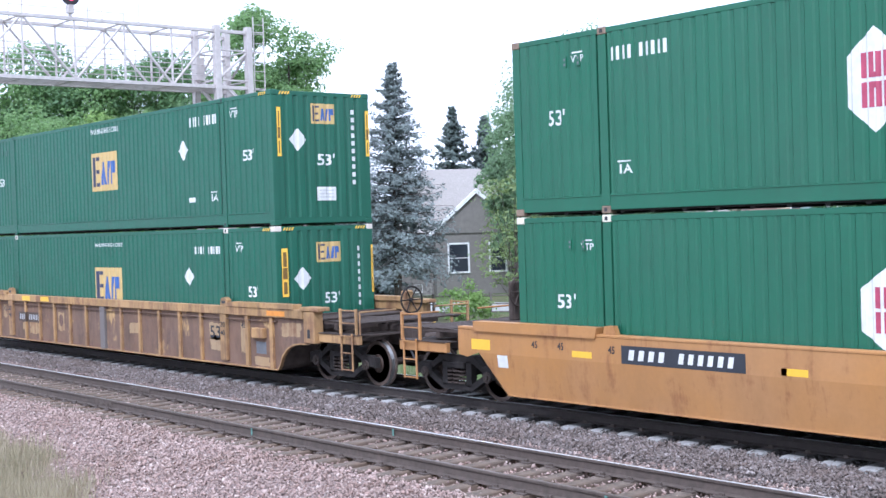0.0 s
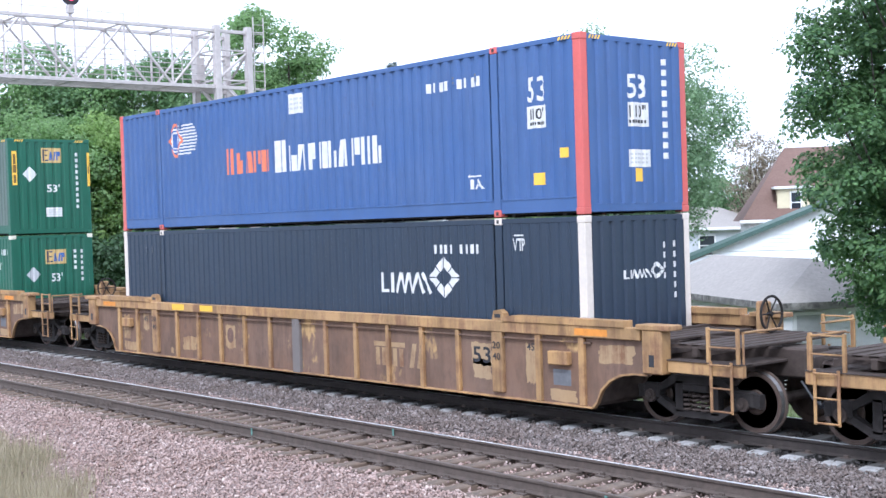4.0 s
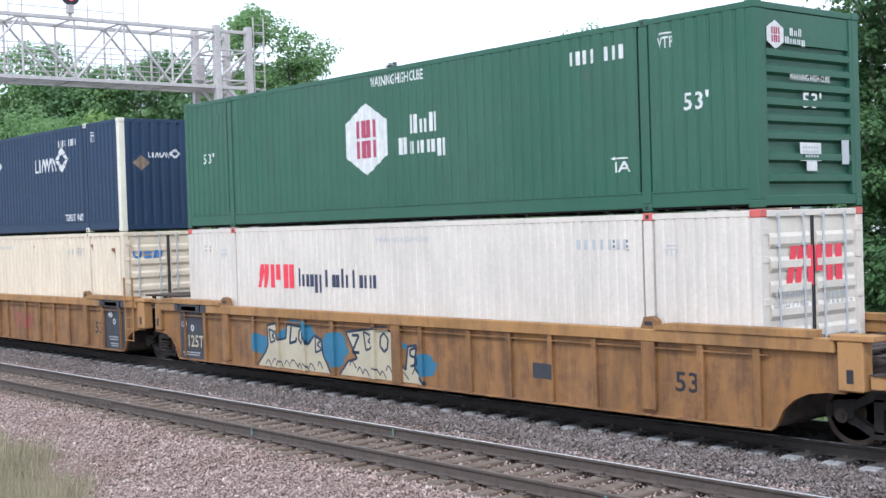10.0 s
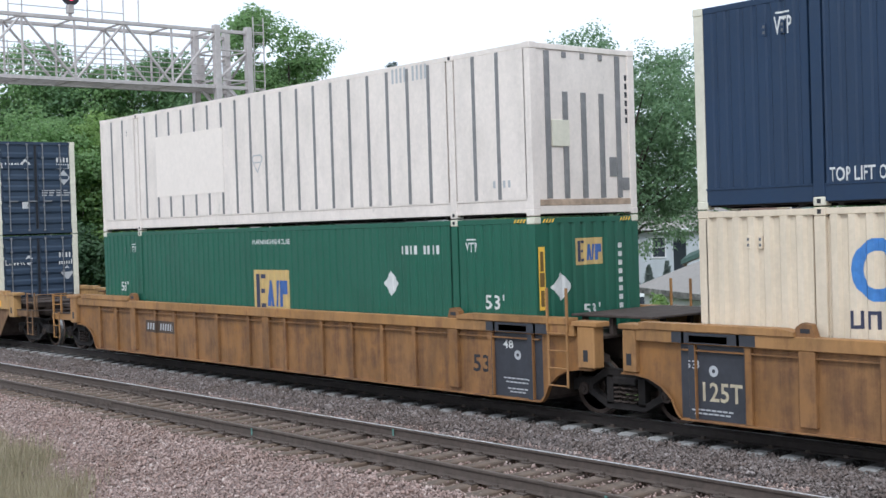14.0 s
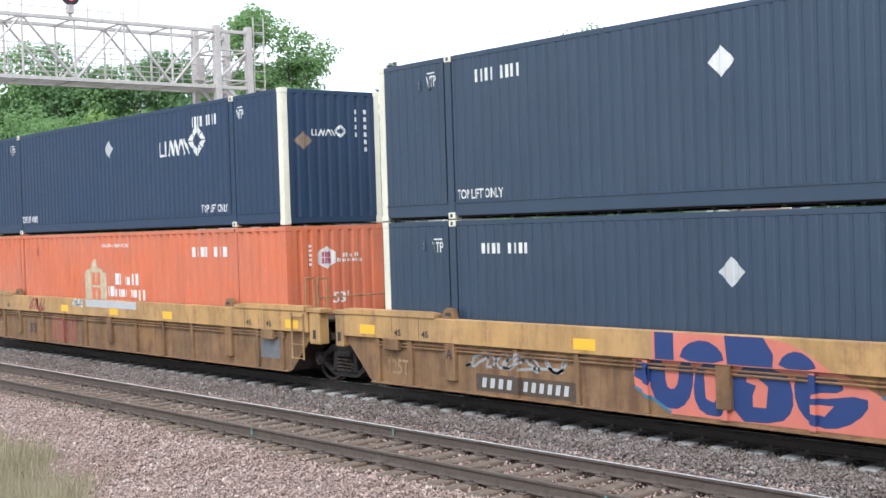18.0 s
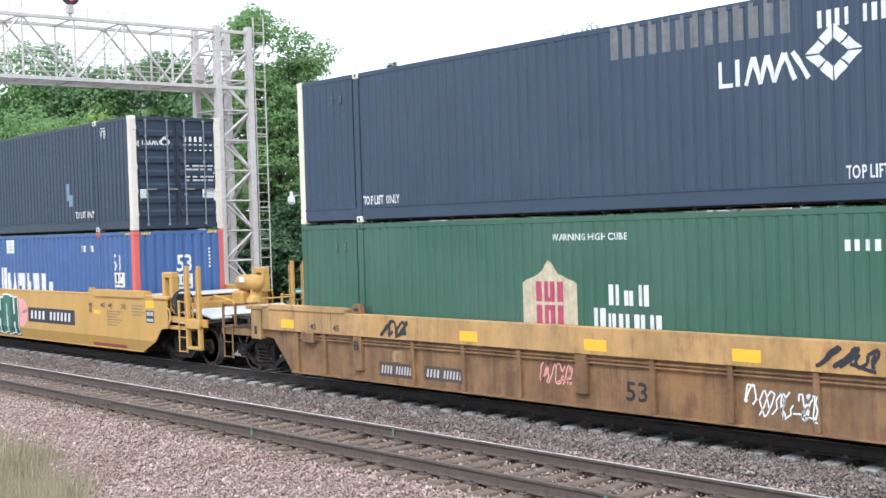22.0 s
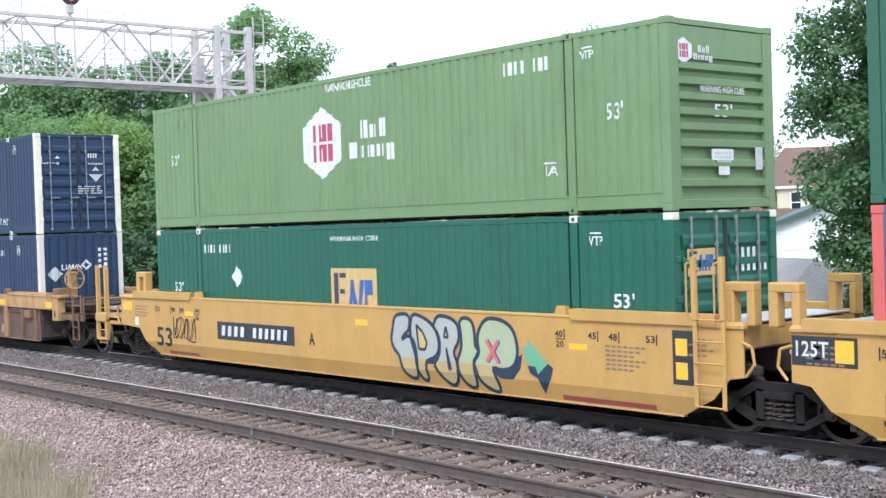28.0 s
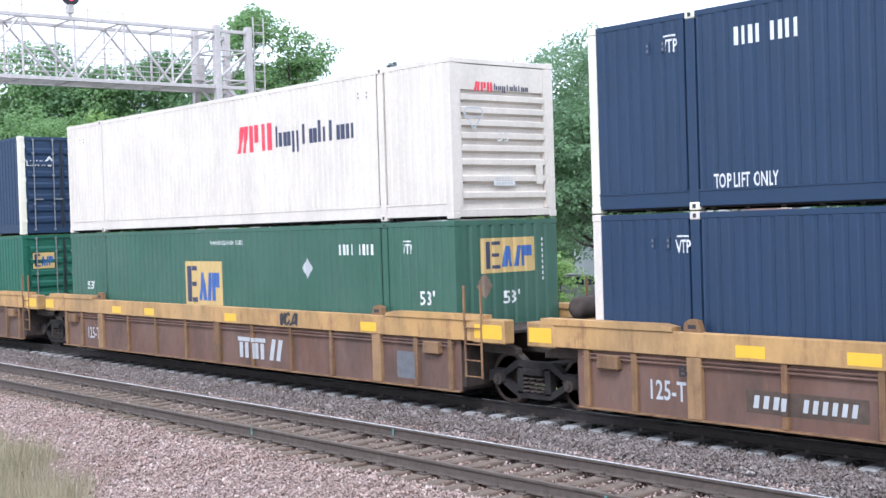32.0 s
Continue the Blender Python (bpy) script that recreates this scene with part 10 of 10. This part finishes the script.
        for word, u in (("53", 7.88), ("48", 7.13), ("45", 6.69), ("40", 5.96)):
            for s in (-1, 1):
                m.rect("S", s * u - 0.012, s * u + 0.012, 1.27, 1.44, BLACKMARK, "tick")
                m.txt("S", word, *((-u + 0.03, -u + 0.21) if s < 0 else (u - 0.21, u - 0.03)), 1.31, 1.42)
        for s in (-1, 1):
            m.rect("S", s * 5.86 - 0.1, s * 5.86 + 0.1, 1.27, 1.285, BLACKMARK, "tick")
            m.txt("S", "20", s * 5.86 - 0.09, s * 5.86 + 0.09, 1.15, 1.25)
            d = Decal()
            for k in range(4):
                d.bars(6 - k % 2, s * 8.6 - 0.36, 1.38 - 0.075 * k, 0.03, 0.09, 0.03)
            m.lay("S", "stencil_lettering", d, BROWNPLATE, "lines of small dark marks")
            m.yel("S", s * 6.26 - 0.2, s * 6.26 + 0.2, 1.12 if s > 0 else 1.24, 1.22 if s > 0 else 1.34)
        d = Decal()
        for k in range(6):
            d.bars(7 - k % 3, 6.85, 1.20 - 0.07 * k, 0.03, 0.09, 0.03)
        m.lay("S", "stencil_lettering", d, BROWNPLATE, "lines of small dark marks")
        m.yel("S", 0.3, 0.7, 1.28, 1.40)
        m.rect("S", -7.33, -5.91, 0.30, 0.37, SPRAY["maroon"], "red_strip", "red and white reflective strip")
        m.rect("S", 5.84, 7.80, 0.29, 0.37, SPRAY["maroon"], "red_strip", "red and white reflective strip")
        if l == "joint":
            m.txt("S", "53", -7.85, -7.08, 0.42, 0.86)
            m.rect("S", -9.19, -8.19, 1.14, 1.54, DARKPLATE, "end_panel_mark", "black corner panel")
            m.txt("S", "125T", -9.12, -8.62, 1.27, 1.48, WHITEPAINT, 0.004)
            m.lay("S", "yellow_corner", Decal().rect(-8.52, -8.24, 1.2, 1.5), CONSPIC, "", 0.005)
        else:
            m.txt("S", "53", -7.86, -7.09, 0.48, 0.94)
            m.rect("S", -9.70, -9.02, 0.90, 1.54, GOLD_CAR, "corner_panel")
            m.lay("S", "yellow_corner", Decal().rect(-9.62, -9.12, 1.28, 1.5), CONSPIC, "bright yellow square", 0.005)
            m.rect("S", -8.98, -8.80, 0.92, 1.12, WHITEPAINT, "sticker", "white sticker")
        if r == "joint":
            m.rect("S", 8.18, 8.58, 0.72, 1.52, DARKPLATE, "end_panel_mark", "black corner panel")
            m.lay("S", "yellow_corner", Decal().rect(8.24, 8.46, 0.8, 1.05).rect(8.24, 8.46, 1.15, 1.4), CONSPIC, "", 0.005)
        if i == 10:
            for q, (cx, cz, rx) in enumerate(((-5.95, 0.85, 0.5), (1.15, 1.0, 0.5), (-2.0, 0.8, 0.4))):
                m.lay("S", "spray_cloud", Decal().ring(cx, cz, 0.001, 0.42, 16, rx / 0.42), SPRAY["pink"], "pink sprayed cloud", 0.001)
            wild(m, -5.75, -2.1, 0.30, 1.54, [SPRAY["deep"]], SPRAY["white"], 31, 6)
            wild(m, -1.9, 1.0, 0.30, 1.54, [SPRAY["deep"], SPRAY["green"]], SPRAY["white"], 34, 5)
            for q, (u0, u1) in enumerate(((-6.6, -5.6), (-5.4, -4.6), (1.0, 1.6))):
                m.scribble("S", u0, u1, 0.95, 1.2, SPRAY["white"], 60 + q, 5, 0.025)
            m.number_panel(1.69, 4.86, 0.76, 1.17)
            m.rect("S", 9.0, 9.42, 1.0, 1.3, DARKPLATE, "data_panel", "small black and white data panel")
            m.lay("S", "data_lettering", Decal().rect(9.04, 9.2, 1.17, 1.27).rect(9.24, 9.38, 1.17, 1.27).rect(9.04, 9.38, 1.03, 1.1), GREYMARK, "", 0.004)
            m.yel("S", 9.0, 9.42, 1.36, 1.54)
        if i == 11:
            wild(m, -3.0, 5.9, 0.30, 1.58, [SPRAY["silver"]], SPRAY["white"], 39, 5, [SPRAY["violet"], SPRAY["violet"]], "ink", SPRAY["lime"])
            m.lay("S", "spray_cloud", Decal().rect(5.9, 7.0, 0.62, 0.86).rect(5.9, 6.3, 1.2, 1.5), SPRAY["violet"], "violet spray mist", 0.001)
            m.bubble(-5.6, -3.8, 0.32, 1.5, [SPRAY["lime"]], SPRAY["black"], 35, 2, [SPRAY["sky"]], SPRAY["green"])
            m.scribble("S", -0.4, 1.2, 0.8, 1.3, SPRAY["red"], 36, 4, 0.06)
        if i == 12:
            throw_up(m, 1.42, 4.98, 0.29, 1.55)
            m.number_panel(-4.97, -1.84, 0.76, 1.16)
            m.scribble("S", -7.03, -5.96, 0.66, 1.22, SPRAY["black"], 38, 6, 0.03)
            m.txt("S", "A", -1.3, -1.1, 0.82, 1.08)
        cars.append(c)
    for i, r, l in ((13, "end", "joint"), (14, "joint", "joint"), (15, "joint", "end")):
        c = put_car(i, rib_car("sooty brown well car unit with a yellow-brown top rail", smoke, r, l, "square", (1.14, 1.50), s_ribs))
        m = CarMarks(c, rib_corr(s_ribs), shift=0.2)
        for u in (-5.40, -3.63, 5.3, 8.75, 0.2):
            m.yel("C", u, u + 0.5, 1.19, 1.36)
        m.txt("S", "125-T", -7.04, -6.36, 0.47, 0.77, GREYMARK)
        if i == 13:
            m.number_panel(-5.30, -3.38, 0.42, 0.74, True)
            m.rect("S", 4.75, 5.05, 0.43, 0.70, GREYSCUFF, "data_panel", "small grey data panel")
            m.blot(5.2, 5.4, 0.33, 0.6, PATCH_TAN, "paint_patch")
            m.txt("S", "53", 0.62, 1.08, 0.5, 0.82)
            brake_stand(c, 9.62, -1.0, CHORD_TAN, 1.44)
            part("end_block", Geo().box(HL + 1.30, HL + 1.62, -1.5, -1.1, 1.50, 1.74, 0.02), BROWN_CAR, c)
        if i == 14:
            m.blocks(3, 0.6, 2.5, 0.40, 0.85, GREYMARK)
            m.scribble("C", 2.5, 3.1, 1.18, 1.46, SPRAY["black"], 41, 3, 0.06)
            m.rect("S", 6.3, 6.9, 0.35, 0.85, GREYSCUFF, "stencil_patch")
        if r == "joint":
            end_gear(c, 1, BROWN_CAR, "ladder", 2.1)
            part("air_reservoir", Geo().lathe([(0.0, -0.45), (0.15, -0.43), (0.2, -0.36), (0.2, 0.36), (0.15, 0.43), (0.0, 0.45)], 16, 1, (HL + 1.5, 0.6, 1.62)), BROWNSTEEL, c, "dark cylindrical air reservoir", smooth=True)
        CarMarks(c, None, -1.525).txt("C", ("B", "C", "A")[i - 13], -6.22, -6.06, 0.85, 1.02, BLACKMARK, 0.0)
        cars.append(c)
    for i in (4, 5, 7, 8, 10, 11, 13, 14):
        truck(cars[i], -(HL + 0.5 * (STACK_X[i] - STACK_X[i + 1] - BOX_L)))


def build_train():
    build_cars()

    def both(i, low, up):
        low(STACK_X[i], LOWER_Z)
        up(STACK_X[i], UPPER_Z)

    def box(label, main, **kw):
        return lambda x, z: container(label, main, x=x, z=z, **kw)

    g_hub = "green corrugated container with white hexagon emblem"
    g_emp = "green corrugated container with gold panels and diamond placards"
    both(0, box(g_hub, GREEN_B, marks=marks_0_lower, cast_mat=CREAMPOST), box(g_hub, GREEN_B, marks=marks_0_upper, cast_mat=BROWNPLATE))
    both(1, box(g_emp, GREEN_A, marks=marks_1_lower, stripes=True, cast_mat=WHITE), box(g_emp, GREEN_A, marks=marks_1_upper, stripes=True))
    both(2, box("blue-black container with white corner posts", INK, posts=WHITE, marks=marks_2_lower), box("bright blue container with red corner posts", BLUE, posts=REDPOST, pitch=0.28, marks=marks_2_upper, stripes=True))
    low3 = box(g_emp, GREEN_A, marks=marks_3_lower, cast_mat=CREAMPOST)
    up3 = box("green container with one faded grey side panel", GREEN_A, marks=marks_3_upper, stripes=True, patch_panel=True)
    both(3, low3, up3)
    both(4, box("clean white container with red and dark shapes", WHITE, pitch=0.19, end="doors", marks=marks_4_lower, cast_mat=REDPOST), box("green container with ribbed end and hexagon emblem", GREEN_E, end="ribbed", marks=marks_4_upper))
    both(5, box("rust-stained cream container with large blue shapes", CREAM, pitch=0.265, end="doors", marks=marks_5_lower), box("navy container with cream posts and white emblem", NAVY, posts=CREAMPOST, marks=marks_5_upper))
    both(6, box(g_emp, GREEN_A, marks=marks_6_lower, stripes=True, cast_mat=CREAMPOST), box("scuffed white panelled container with grey upright seams", CHALK, depth=0.0, seams=True, end="seamed", marks=marks_6_upper))
    both(7, box("navy container with doors and white emblem", NAVY_B, posts=CREAMPOST, end="doors", marks=marks_7_lower), box("navy container with doors and white emblem", NAVY_B, posts=CREAMPOST, end="doors", marks=marks_7_upper))
    both(8, box("faded orange container with pale house emblem", ORANGE, pitch=0.34, marks=marks_8_lower), box("navy container with cream posts and white emblem", NAVY, posts=CREAMPOST, marks=marks_8_upper))
    both(9, box("green container with ribbed end and house emblem", GREEN_D, end="ribbed", marks=marks_9_lower), box("dusty navy container with a scuffed pale band", NAVY_B, posts=CREAMPOST, marks=marks_9_upper))
    both(10, box("bright blue container with red corner posts", BLUE, posts=REDPOST, pitch=0.28, marks=marks_10_lower, stripes=True), box("blue-black container with white post and doors", INK, posts=WHITE, end="doors", marks=marks_10_upper))
    both(11, box("bright blue container with red corner posts", BLUE, posts=REDPOST, pitch=0.28, marks=marks_11_lower, stripes=True), box("green container with ribbed end and hexagon emblem", GREEN_E, end="ribbed", marks=marks_11_upper))
    both(12, box("green container with doors and gold panels", GREEN_A, end="doors", marks=marks_12_lower, cast_mat=CREAMPOST), box("faded olive green container with hexagon emblem", GREEN_C, end="ribbed", marks=marks_12_upper))
    both(13, box("navy container with white corner posts", NAVY, posts=WHITE, marks=marks_13_lower, shift=0.2), box("navy container with cream posts and doors", NAVY, posts=CREAMPOST, end="doors", marks=marks_13_upper, shift=0.2))
    both(14, box("dull green container with gold panels", GREEN_D, marks=marks_14_lower, shift=0.2), box("white container with red and dark shapes", WHITE, pitch=0.19, end="ribbed", marks=marks_14_upper, shift=0.2))
    both(15, box("green container with doors and gold panel", GREEN_A, end="doors", marks=marks_15_lower, shift=0.2), box("navy container with doors and cream posts", NAVY, posts=CREAMPOST, end="doors", marks=marks_15_upper, shift=0.2))


def motions():
    """The whole train rolls along the track; wheels turn with it."""
    for ob, x, y, z in MOVERS:
        walk(ob, [(t, pose(x + travel(t), y, z)) for t in list(range(0, 30)) + [30, 30.5, 31, 31.5, 32]])
    steps = 480
    spins = [(32.0 * i / steps, travel(32.0 * i / steps) / 0.45) for i in range(steps + 1)]
    for ws, x in WHEELS:
        walk(ws, [(t, pose(x, 0, 0.45, 0, math.degrees(a) % 360, 0)) for t, a in spins])


build_ground()
build_background()
build_neighbourhood()
build_grass()
build_gantry()
build_train()
rng_ = np.random.default_rng(3)
rocks("ballast_stones", "loose pinkish quartzite ballast stones", BALLAST_PINK, rng_, 104000, scatter_front, 0.042)
rocks("ballast_stones", "loose grey ballast stones between the tracks", BALLAST_GREY, rng_, 56000, scatter_mid, 0.040)
rocks("ballast_stones", "greasy ballast stones under the train, coloured near-black for its shade", BALLAST_SHADED, rng_, 20000, scatter_under, 0.048)
build_tracks()
motions()
